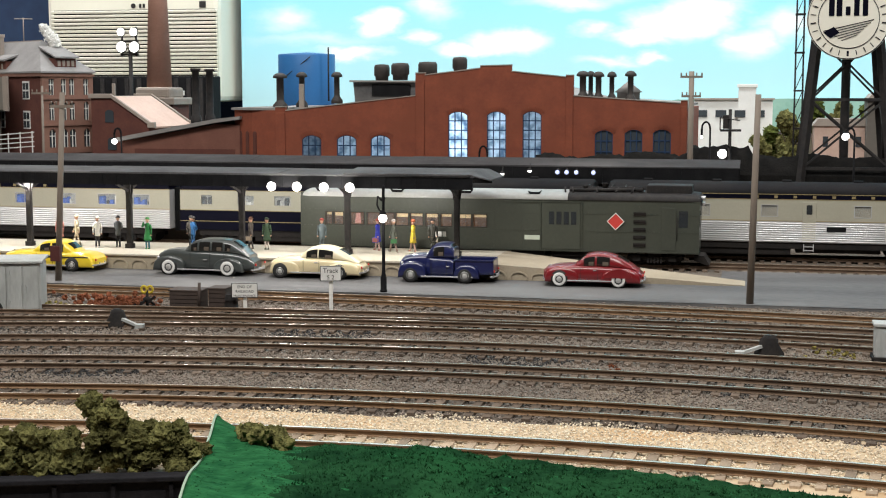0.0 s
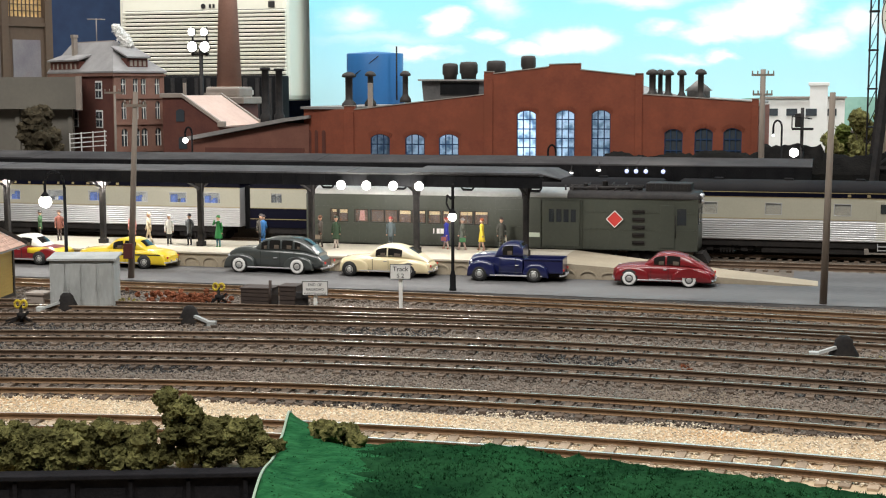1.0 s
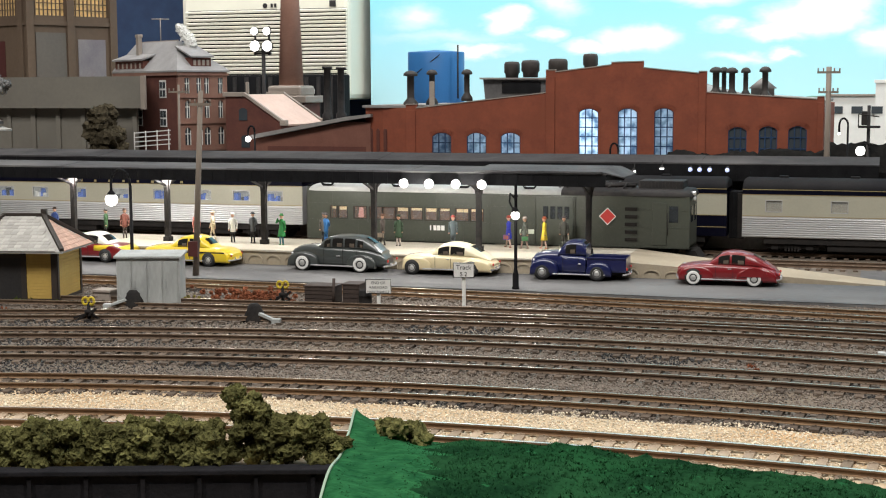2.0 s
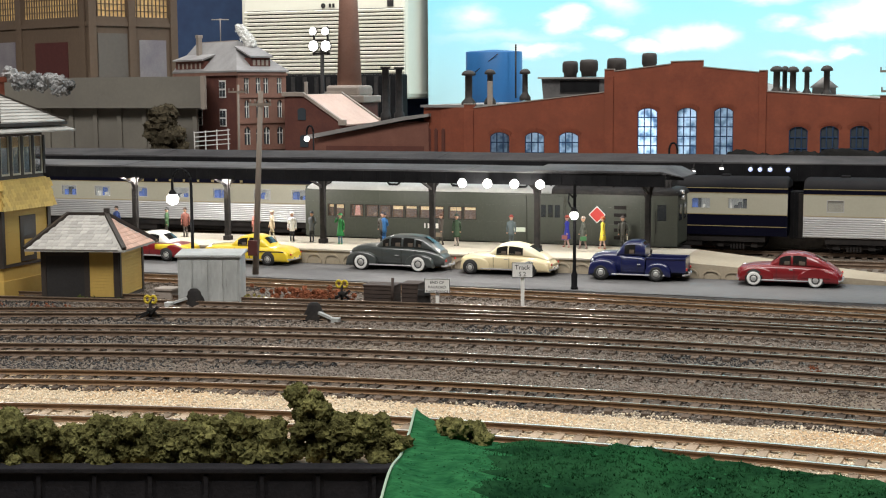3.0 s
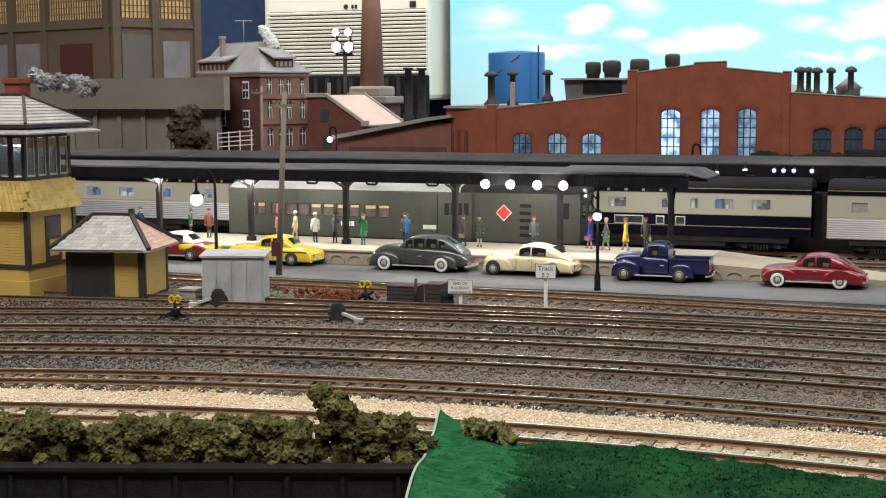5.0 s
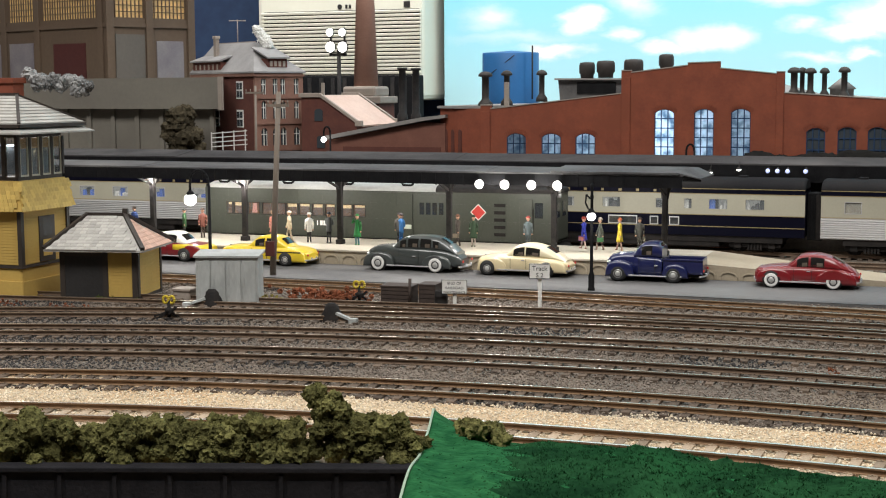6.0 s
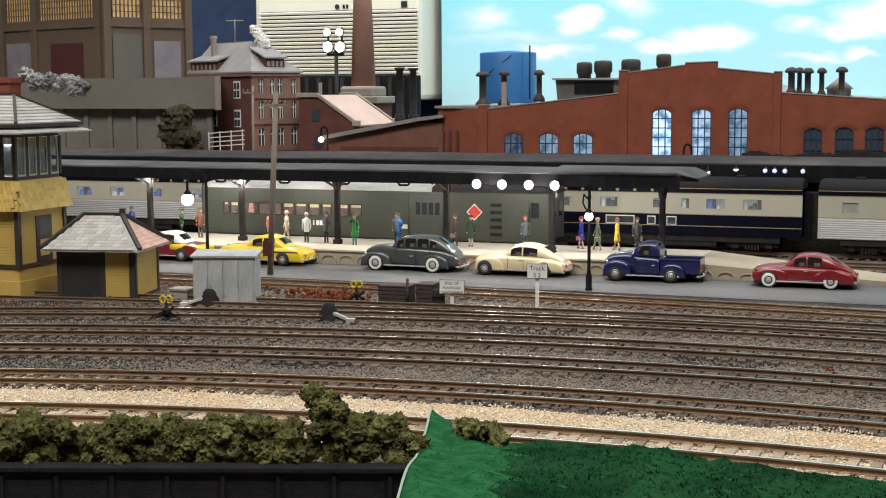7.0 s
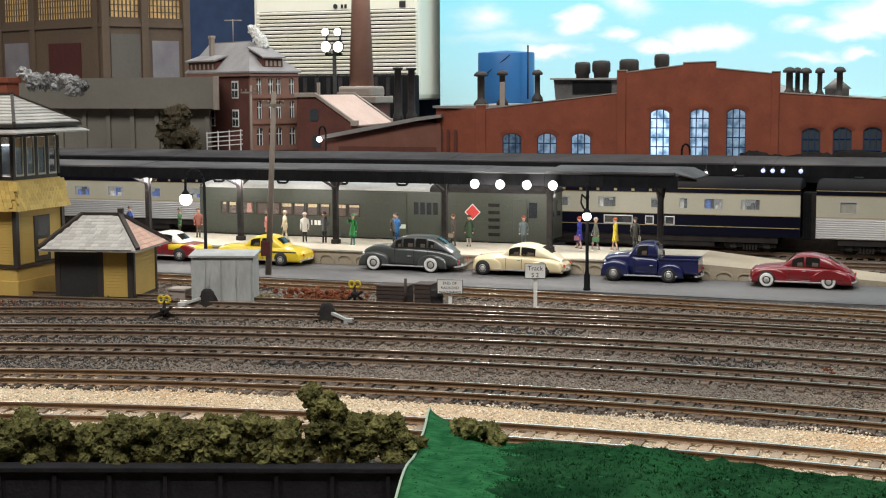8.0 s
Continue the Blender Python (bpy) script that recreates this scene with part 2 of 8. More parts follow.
def rail_mesh(bm, line, side):
    """Sweeps a rail section along [(x, y)...], shifted sideways by side."""
    sec = [(-0.58, 0), (0.58, 0), (0.58, -0.5), (0.16, -0.65), (0.16, -1.7), (0.9, -1.95), (0.9, -2.1), (-0.9, -2.1), (-0.9, -1.95), (-0.16, -1.7), (-0.16, -0.65), (-0.58, -0.5)]
    rings = []
    for i, (x, y) in enumerate(line):
        a, b = line[max(i - 1, 0)], line[min(i + 1, len(line) - 1)]
        t = Vector((b[0] - a[0], b[1] - a[1])).normalized()
        rings.append([(x - t.y * (side + s), y + t.x * (side + s), 1.5 + h) for s, h in sec])
    vs = loft(bm, rings, 0, smooth=False)
    for a, b in zip(vs, vs[1:]):
        for f in a[0].link_faces:
            if a[1] in f.verts and b[0] in f.verts:
                f.material_index = 1


def tie_mesh(width, m):
    bm = bmesh.new()
    box(bm, -width / 2, width / 2, -14.5, 14.5, -2.6, -0.62, 0.12)
    for s in (-1, 1):
        box(bm, -width * 0.42, width * 0.42, s * 8.75 - 1.7, s * 8.75 + 1.7, -0.7, -0.42)
        for k in (-1.25, 1.25):
            box(bm, -0.3, 0.3, s * 8.75 + k - 0.25, s * 8.75 + k + 0.25, -0.5, -0.1)
    return mesh_of("tie", bm, m)


TIES = {"brown": tie_mesh(3.0, M_TIE), "grey": tie_mesh(3.1, M_TIEG)}
TRACKS = []


def track(label, line, ties, side_m, pitch=7.0, first=-430, last=90, top_m=None):
    ob = thing("track", label, "railway track", "tracks of the yard", "")
    for s in (-8.75, 8.75):
        bm = bmesh.new()
        rail_mesh(bm, line, s)
        part("rail", bm, (side_m, top_m or M_RAILTOP), ob)
    TRACKS.append(line)
    rng, gone = random.Random(len(TRACKS)), 0.0
    for a, b in zip(line, line[1:]):
        d = math.dist(a, b)
        while gone < d:
            x, y = a[0] + (b[0] - a[0]) * gone / d, a[1] + (b[1] - a[1]) * gone / d
            if first < x < last:
                t = new("tie", TIES[ties])
                t.parent = ob
                t.matrix_basis = pose(x * MM, y * MM, rng.uniform(-0.12, 0.08) * MM, 0, 0, math.degrees(math.atan2(b[1] - a[1], b[0] - a[0])) + rng.uniform(-1.5, 1.5))
            gone += pitch * rng.uniform(0.96, 1.04)
        gone -= d
    return ob


def arc_line(y0, x0=-760, x1=330, n=90):
    return [(x, arc_y(y0, x)) for x in np.linspace(x0, x1, n)]


def bent(points, n=90):
    """A smooth line through a few plan points."""
    xs = np.linspace(points[0][0], points[-1][0], n)
    c = np.polyfit([p[0] for p in points], [p[1] for p in points], min(3, len(points) - 1))
    return [(float(x), float(np.polyval(c, x))) for x in xs]


track("curved front track with rail tops whitened for their reflection, on sandy ballast", arc_line(416.5), "grey", M_RUST, 7.1, -400, 120, M_RAILGLINT)
track("curved yard track with rusty brown rails and ties", arc_line(474), "brown", M_RUST, 7.0, -440, 130)
track("curved yard track with dark ties in grey ballast", arc_line(530), "brown", M_RUSTD, 7.0, -480, 140)
track("curved yard track with dark rails in cinders", arc_line(579), "brown", M_RUSTD, 6.9, -520, 150)
track("yard track joining a turnout, dark brown rails", arc_line(630), "brown", M_RUSTD, 6.9, -560, 160)
track("diverging turnout track with worn rails", bent([(-700, 585), (-330, 640), (-130, 655), (60, 648), (330, 600)]), "brown", M_RUSTD, 6.9, -420, 160)
track("siding beside the road with rusty rails", bent([(-760, 690), (-330, 706), (-130, 703), (60, 684), (330, 640)]), "brown", M_RUST, 6.9, -640, 170)
track("station track beside the platform", [(-900, 887), (500, 887)], "brown", M_RUSTD, 6.9, -140, 120)
track("second station track behind the first", [(-900, 945), (500, 945)], "brown", M_RUSTD, 6.9, -120, 120)

# ---- road and platform ----
bm = bmesh.new()
sheet(bm, -900, 500, 731, 800.2, 160, 10, lambda x, y: 0.12 * noise.noise(Vector((x * 0.03, y * 0.05, 9))))
prism(bm, [(731, -4), (800, -4), (800, -0.3), (731, -0.3)], -900, 500, "x")
solo("road", bm, M_ROAD, "grey asphalt station road with worn patches", "road", kind="structure")
bm = bmesh.new()
sheet(bm, -16, 500, 800.2, 868, 60, 10, lambda x, y: -0.1)
prism(bm, [(800.3, -4), (868, -4), (868, -0.4), (800.3, -0.4)], -16, 500, "x")
solo("pavement", bm, M_ROAD, "grey asphalt apron past the platform ramp", "pavement", kind="structure")

bm = bmesh.new()
FULL, RAMP = -150, -2
prism(bm, [(-900, 800.4), (FULL, 800.4), (FULL, 866), (-900, 866)], -3, 8.2, "z")
plat = thing("platform", "cream concrete station platform with arched front panels", "platform", kind="structure")
part("platform_body", bm, M_CONC, plat)
bm = bmesh.new()
prism(bm, [(-900, 799.4), (FULL, 799.4), (FULL, 867), (-900, 867)], 8.2, 9.2, "z")
part("platform_top", bm, M_CONCTOP, plat, "pale concrete paving")
bm = bmesh.new()
a = [bm.verts.new(p) for p in ((FULL, 799.4, -3), (FULL, 867, -3), (FULL, 867, 9.2), (FULL, 799.4, 9.2))]
b = [bm.verts.new(p) for p in ((RAMP, 803, -3), (RAMP, 824, -3), (RAMP, 824, 0.1), (RAMP, 803, 0.1))]
for k in range(4):
    bm.faces.new((a[k], a[(k + 1) % 4], b[(k + 1) % 4], b[k]))
bm.faces.new(a)
bm.faces.new(b)
# Ramp gets the darker concrete, so its shade is put into the colour.
part("platform_ramp", bm, M_CONC, plat, "sloping platform end ramp, in darker concrete for its shade")
arch_bm = bmesh.new()
outer, inner = [], []
for k in range(13):
    a = math.pi * k / 12
    outer.append((-5.2 * math.cos(a), 2.4 + 3.9 * math.sin(a)))
    inner.append((-4.3 * math.cos(a), 2.4 + 3.0 * math.sin(a)))
ring = [(-5.2, 0.2)] + outer + [(5.2, 0.2), (4.3, 0.2)] + inner[::-1] + [(-4.3, 0.2)]
prism(arch_bm, ring, -0.7, 0, "y")
ARCH = mesh_of("arch_panel", arch_bm, M_CONC)
for k in range(60):
    x = -157 - 12.4 * k
    if x > -720:
        o = new("arch_panel", ARCH)
        o.parent = plat
        o.location = (x * MM, 800.4 * MM, 0)
for k, low in enumerate((0.9, 0.8, 0.7)):
    bm = bmesh.new()
    prism(bm, [(px, pz * low) for px, pz in ring], -0.7, 0.4, "y")
    part("arch_panel", bm, M_CONC, plat, x=-143 + 12.4 * k, y=799.5 + 0.3 * k)

# ---- platform canopies ----
def canopy(label, xs, x0, x1, yc, half, eave, ridge, drop, base, raised=None, roof_m=M_ROOFG):
    ob = thing("platform_canopy", label, "canopy", "platform canopies")
    cuts = np.linspace(x0, x1, max(2, int((x1 - x0) / 105) + 1))
    for i, (a, b) in enumerate(zip(cuts, cuts[1:])):
        bm = bmesh.new()
        up = 0.25 * (i % 2)
        prism(bm, [(yc - half, eave + up), (yc, ridge + up), (yc + half, eave + up), (yc + half, eave - 0.8), (yc, ridge - 0.9), (yc - half, eave - 0.8)], a + 0.3, b + 0.4, "x")
        part("roof_section", bm, roof_m, ob)
    bm = bmesh.new()
    for s in (-1, 1):
        y = yc + s * (half - 0.6)
        box(bm, x0, x1, y - 0.5, y + 0.5, eave - drop, eave - 0.6)
        for k in range(int((x1 - x0) / 9)):
            box(bm, x0 + 9 * k, x0 + 9 * k + 0.7, y - 0.8, y - 0.5, eave - drop, eave - 1)
    part("fascia", bm, M_BLACK, ob, "black fascia board")
    bm = bmesh.new()
    for k in range(int((x1 - x0) / 17.5)):
        x = x0 + 5 + 17.5 * k
        for s in (-1, 1):
            beam(bm, (x, yc, ridge - 2.2), (x, yc + s * (half - 1), eave - 2.2), 1.0, 2.2)
    box(bm, x0 + 2, x1 - 2, yc - 1, yc + 1, ridge - 5.5, ridge - 2)
    part("rafters", bm, M_BLACK, ob)
    for x in xs:
        bm = bmesh.new()
        box(bm, x - 1.7, x + 1.7, yc - 1.7, yc + 1.7, base, ridge - 5, 0.4)
        box(bm, x - 2.5, x + 2.5, yc - 2.5, yc + 2.5, base, base + 3, 0.3)
        for s in (-1, 1):
            pts = [(x + s * (1.5 + 9 * (1 - math.cos(a))), yc, ridge - 18 + 12 * math.sin(a)) for a in np.linspace(0, math.pi / 2, 6)]
            for p, q in zip(pts, pts[1:]):
                beam(bm, p, q, 0.9, 1.4)
            beam(bm, (x, yc, ridge - 16), (x, yc + s * half * 0.75, eave - drop + 1.5), 1.0, 1.4)
            bmesh.ops.create_icosphere(bm, subdivisions=1, radius=1.3, matrix=Matrix.Translation((x + s * 4.4, yc - 0.5, ridge - 9.5)))
        part("post", bm, M_IRON, ob)
    if raised:
        bm = bmesh.new()
        a, b = raised
        prism(bm, [(yc - half - 1.2, eave + 1.2), (yc, ridge + 1.3), (yc + half, eave + 1.2), (yc + half, eave + 0.3), (yc, ridge + 0.35), (yc - half - 1.2, eave + 0.2)], a, b, "x")
        part("raised_roof", bm, M_ROOFG, ob)
        bm = bmesh.new()
        vs = [bm.verts.new(p) for p in ((b, yc - half - 1.2, eave + 1.2), (b, yc + half, eave + 1.2), (b, yc, ridge + 1.3), (b + 11, yc - half * 0.7, eave - 2.4), (b + 11, yc + half * 0.7, eave - 2.4))]
        for t in ((0, 3, 2), (2, 3, 4), (2, 4, 1)):
            bm.faces.new([vs[i] for i in t])
        geo = bmesh.ops.extrude_face_region(bm, geom=list(bm.faces))
        bmesh.ops.translate(bm, vec=(0, 0, -0.7), verts=[g for g in geo["geom"] if isinstance(g, bmesh.types.BMVert)])
        part("hipped_end", bm, M_ROOFG, ob)
    return ob


canopy("black iron platform canopy with grey roofing and bracketed posts", (-529, -458, -388, -312, -243, -174), -760, -158, 832, 32, 59.8, 61.6, 7.8, 9.2, (-236, -160))
bm = bmesh.new()
prism(bm, [(-900, 985), (-20, 985), (-20, 1035), (-900, 1035)], -3, 8, "z")
solo("platform", bm, M_BED, "dark platform behind the station tracks", "platform", kind="structure")
# The rear fascia's 12.0 drop is added depth, a dark cover below the eave.
canopy("black iron platform canopy over the rear platform", (-600, -500, -400, -300, -200, -110, -40), -830, -8, 1005, 34, 57.6, 61.4, 12.0, 8, None, M_ROOFD)

# ---- passenger train standing on the second track ----
M_CREAMC = mat("cream_coach_paint", (0.41, 0.39, 0.31), (0.36, 0.345, 0.275), 0.45, scale=30, bump=0.03)
M_BLUEC = mat("navy_coach_paint", (0.0025, 0.0027, 0.009), (0.004, 0.0042, 0.012), 0.45, scale=30, bump=0.03, spec=0.08)
M_STEEL = mat("fluted_steel", (0.78, 0.78, 0.78), (0.68, 0.68, 0.69), 0.25, 0.45, scale=40, bump=0.03)
M_GREYR = mat("dark_coach_roof", (0.016, 0.016, 0.018), (0.026, 0.025, 0.025), 0.8, scale=30, spec=0.03)
M_GOLD = mat("gold_line", (0.32, 0.25, 0.13), (0.27, 0.21, 0.1), 0.4, bump=0)
M_SEATG = mat("grey_seat", (0.12, 0.11, 0.11), (0.07, 0.065, 0.065), 0.8)
M_UNDER = mat("underframe_black", (0.014, 0.013, 0.013), (0.028, 0.024, 0.022), 0.75, scale=150, spec=0.15)
# Coach lining and blue seats glow themselves, in place of inside lamps.
M_LITWALL = mat("glow_coach_lining", (0.75, 0.74, 0.68), (0.35, 0.35, 0.34), 0.8, scale=160, glow=0.28, bump=0)
M_TANBLIND = mat("tan_coach_blind", (0.40, 0.36, 0.27), (0.28, 0.25, 0.19), 0.8, scale=90, bump=0)
M_PANE = glass("coach_pane", (0.25, 0.28, 0.30), 0.05, 0.2)
M_LITSEAT = mat("glow_blue_seat", (0.08, 0.18, 0.6), (0.06, 0.12, 0.42), 0.7, glow=0.3, bump=0)


def truck_parts(ob, cx, yc, name="truck"):
    bm = bmesh.new()
    for s in (-1, 1):
        box(bm, cx - 17, cx + 17, yc + s * 13 - 0.8, yc + s * 13 + 0.8, 4.8, 7.4, 0.3)
        for k in (-11, 11):
            box(bm, cx + k - 2.3, cx + k + 2.3, yc + s * 13.9 - 0.7, yc + s * 13.9 + 0.7, 4.2, 8.0, 0.3)
        for k in range(5):
            box(bm, cx - 4 + 2 * k - 0.6, cx - 4 + 2 * k + 0.6, yc + s * 14 - 0.8, yc + s * 14 + 0.8, 3.2, 7.4)
    box(bm, cx - 4, cx + 4, yc - 13, yc + 13, 6, 9)
    part(name, bm, M_UNDER, ob)


def wheel_mesh():
    bm = bmesh.new()
    for s in (-1, 1):
        lathe(bm, 0, 0, [(0.6, s * 7.2), (4.6, s * 7.4), (6.0, s * 7.6), (6.0, s * 8.1), (5.4, s * 8.1), (5.3, s * 10.2), (4.6, s * 10.3), (4.2, s * 9.7), (1.8, s * 9.3), (1.4, s * 10.4), (0.5, s * 10.4)], 20, "y")
        for k in range(5):
            a = k * math.tau / 5
            rod(bm, (1.4 * math.cos(a), s * 9.8, 1.4 * math.sin(a)), (4.4 * math.cos(a), s * 9.9, 4.4 * math.sin(a)), 0.35, n=5)
    rod(bm, (0, -9, 0), (0, 9, 0), 0.9)
    return mesh_of("wheelset", bm, M_UNDER)


WHEELS = wheel_mesh()


def wheels(ob, xs, yc=0):
    made = []
    for x in xs:
        w = new("wheelset", WHEELS)
        w.parent = ob
        w.location = (x * MM, yc * MM, 6.8 * MM)
        made.append(w)
    return made


def coach(label, x0, x1, side, windows, door=None, lettered=True, yc=945):
    """A streamlined coach from x0 to x1; side is 'steel' or 'navy'; windows are (middle, width, blue seats)."""
    ob = thing("passenger_coach", label, "train coach", "passenger train", "", 0, yc, 0)
    h, lo, hi = 17.0, 9.0, 43.5
    bm = bmesh.new()
    wz0, wz1 = (29.0, 36.0) if side == "steel" else (30.0, 36.5)
    holed(bm, [(x0, 26.0), (x1, 26.0), (x1, 39.8), (x0, 39.8)], [[(c - w / 2, wz0), (c + w / 2, wz0), (c + w / 2, wz1), (c - w / 2, wz1)] for c, w, _ in windows], -h, -h + 0.8)
    part("cream_side", bm, M_CREAMC, ob, "cream window band")
    bm = bmesh.new()
    box(bm, x0, x1, -h, h, 12.2, 26.0)
    box(bm, x0, x1, h - 0.8, h, 26, 39.8)
    box(bm, x0, x0 + 1, -h + 0.8, h, 26, 39.8)
    box(bm, x1 - 1, x1, -h + 0.8, h, 26, 39.8)
    sk = bmesh.new()
    box(sk, x0 + 14, x1 - 14, -h + 1, h - 1, lo - 1, 12.2)
    part("underframe", sk, M_UNDER, ob)
    part("lower_side", bm, M_STEEL if side == "steel" else M_BLUEC, ob)
    if side == "steel":
        for k in range(9):
            bm = bmesh.new()
            z = 13.0 + 1.42 * k
            rod(bm, (x0, -h, z), (x1, -h, z), 0.52, n=6)
            part("flute", bm, M_STEEL, ob)
    bm = bmesh.new()
    box(bm, x0, x1, -h, h, 39.8, hi)
    part("letterboard", bm, M_BLUEC, ob, "dark blue letterboard")
    bm = bmesh.new()
    for z in (26.0, 39.9, 43.2) if side == "steel" else (18.2, 26.0, 39.9, 43.2):
        box(bm, x0, x1, -h - 0.15, -h, z - 0.22, z + 0.22)
    if lettered:
        rng = random.Random(int(x0))
        for k in range(9):
            x = (x0 + x1) / 2 - 48 + 12 * k
            box(bm, x - 1.1, x + rng.uniform(0.6, 1.3), -h - 0.2, -h, 40.8, 42.4)
    part("gold_stripe", bm, M_GOLD, ob, "gold striping and letter bars")
    bm = bmesh.new()
    n = 12
    sec = [(-h, hi - 0.5)] + [(-h * math.cos(math.pi * k / n), hi + 6.8 * math.sin(math.pi * k / n) ** 0.8) for k in range(n + 1)] + [(h, hi - 0.5)]
    rings = [[(x, y, z - (1.2 if i in (0, 3) else 0)) for y, z in sec] for i, x in enumerate((x0, x0 + 2, x1 - 2, x1))]
    loft(bm, rings, 0, smooth=True)
    part("roof", bm, M_GREYR, ob, "dark grey curved roof")
    for k in range(int((x1 - x0) / 45)):
        bm = bmesh.new()
        x = x0 + 25 + 45 * k
        box(bm, x - 3, x + 3, -2.5, 2.5, hi + 6, hi + 8, 0.4)
        part("roof_vent", bm, M_GREYR, ob)
    for c, w, seats in windows:
        bm = bmesh.new()
        box(bm, c - w / 2, c + w / 2, -h + 0.25, -h + 0.45, wz0, wz1)
        win = part("window", bm, M_PANE, ob)
        win.visible_shadow = False
        bm = bmesh.new()
        for a, b, z0, z1 in ((c - w / 2 - 0.4, c + w / 2 + 0.4, wz0 - 0.4, wz0), (c - w / 2 - 0.4, c + w / 2 + 0.4, wz1, wz1 + 0.4), (c - w / 2 - 0.4, c - w / 2, wz0, wz1), (c + w / 2, c + w / 2 + 0.4, wz0, wz1)):
            box(bm, a, b, -h - 0.12, -h + 0.2, z0, z1)
        part("window_frame", bm, M_STEEL if side == "steel" else M_CREAMC, win)
        bm = bmesh.new()
        rng = random.Random(int(c))
        if seats == "blind":
            box(bm, c - w / 2, c + w / 2, -h + 0.9, -h + 1.1, wz0, wz1)
            part("blind", bm, M_TANBLIND, win, "drawn tan blind")
            continue
        bm.free()
        for k in range(4):
            bm = bmesh.new()
            x = c - w / 2 + w * (0.12 + 0.25 * k + rng.uniform(-0.05, 0.05))
            half = rng.uniform(0.7, 1.9)
            box(bm, x - half, x + half, -h + 2.5 + 2 * (k % 2), -h + 7.5, wz0 - 3, wz0 + rng.uniform(1.6, 6.0), 0.6)
            part("seat", bm, rng.choice((M_LITSEAT, M_LITSEAT, M_LITWALL, M_SEATG)) if seats else rng.choice((M_SEATG, M_SEATG, M_LITWALL)), ob)
    bm = bmesh.new()
    box(bm, x0 + 1, x1 - 1, -2, -1, 26, 40)
    part("inner_lining", bm, M_LITWALL, ob)
    bm = bmesh.new()
    if side == "navy":
        box(bm, x0 + 55, x1 - 55, -h + 1.5, h - 1.5, 4.5, 9.2, 0.6)
    else:
        box(bm, x0 + 54, x0 + 118, -h + 2, h - 2, 3.6, 9.2, 0.6)
        box(bm, x0 + 121, x1 - 114, -h + 4, h - 2, 5.2, 9.2, 0.6)
        box(bm, x1 - 111, x1 - 54, -h + 2, h - 2, 4.0, 9.2, 0.6)
    part("underfloor_gear", bm, M_UNDER, ob, kind="stuff")
    bm = bmesh.new()
    box(bm, x0 - 4, x0 + 0.5, -8, 8, 10, 40, 0.5)
    part("end_door", bm, M_UNDER, ob)
    for cx in (x0 + 32, x1 - 32):
        truck_parts(ob, cx, 0)
        wheels(ob, (cx - 11, cx + 11))
    if door:
        bm = bmesh.new()
        box(bm, door - 4.3, door + 4.3, -h - 0.35, -h + 0.1, 12.5, 38.5, 0.2)
        dr = part("door", bm, M_CREAMC if side == "steel" else M_BLUEC, ob)
        bm = bmesh.new()
        box(bm, door - 1.8, door + 1.8, -h - 0.5, -h - 0.3, 30.5, 36.5, 0.3)
        part("door_window", bm, M_DARKGLASS, dr)
        bm = bmesh.new()
        for z in (9.4, 7.0):
            box(bm, door - 3, door + 3, -h - 1.4, -h + 0.6, z, z + 0.5)
        for s in (-3, 3):
            box(bm, door + s - 0.25, door + s + 0.25, -h - 1.2, -h - 0.6, 6.5, 11.5)
        part("steps", bm, M_STEEL, dr)
        bm = bmesh.new()
        box(bm, door + 11, door + 23, -h - 0.75, -h - 0.4, 19.5, 22.5)
        part("name_board", bm, M_BLACK, ob, "small black name board")
    return ob


coach("cream and fluted steel coach with blue seats behind its windows", -690, -402, "steel", [(x, 13, True) for x in (-672, -648, -618, -585, -549, -515, -481, -450, -424)])
NAVY_COACH = coach("navy and cream sleeping coach with gold striping", -394, -102, "navy", [(-374, 8, False), (-345, 12, True), (-318, 12, False), (-290, 9, False), (-262, 12, False), (-230, 12, False), (-196, 7, False), (-178, 5, False), (-158, 12, True), (-134, 12, False)])
coach("cream and fluted steel coach with curtained windows", -92, 196, "steel", [(x, 10, "blind") for x in (-72, -31, 12, 70, 96, 130, 160)], door=37)
for coach_low in ((-232, -212), (-203.5, -197.7), (-190.4, -183.6)):
    bm = bmesh.new()
    box(bm, coach_low[0], coach_low[1], -17.25, -17.0, 18.6, 24.4, 0.2)
    low = part("lower_window", bm, M_STEEL, NAVY_COACH, "bright framed lower window")
    bm = bmesh.new()
    box(bm, coach_low[0] + 0.7, coach_low[1] - 0.7, -17.45, -17.2, 19.3, 23.7)
    part("pane", bm, M_DARKGLASS, low)
for c in (-97, -398):
    bm = bmesh.new()
    box(bm, c - 4.6, c + 4.6, 945 - 7, 945 + 7, 10, 41, 0.6)
    for k in range(5):
        box(bm, c - 4 + 2 * k - 0.25, c - 4 + 2 * k + 0.25, 945 - 7.6, 945 - 7, 10, 41)
    solo("gangway_bellows", bm, M_BLACK, "black folded gangway bellows between the coaches", "bellows")

# ---- gas-electric railcar that rolls in on the first track ----
M_OLIVE = mat("olive_railcar_paint", (0.062, 0.068, 0.053), (0.045, 0.050, 0.040), 0.45, scale=25, fine=500, bump=0.06, wear=(0.070, 0.074, 0.060))
M_SILVR = mat("grey_canvas_roof", (0.50, 0.50, 0.485), (0.38, 0.38, 0.365), 0.5, scale=35, fine=400)
M_RED = mat("red_sign_paint", (0.62, 0.06, 0.05), (0.55, 0.05, 0.045), 0.45, bump=0)
# Railcar blinds, curtain and cabin glow by material; no lamp stands inside.
M_LITBLIND = mat("glow_window_blind", (0.9, 0.66, 0.36), (0.8, 0.56, 0.28), 0.8, glow=0.45, bump=0)
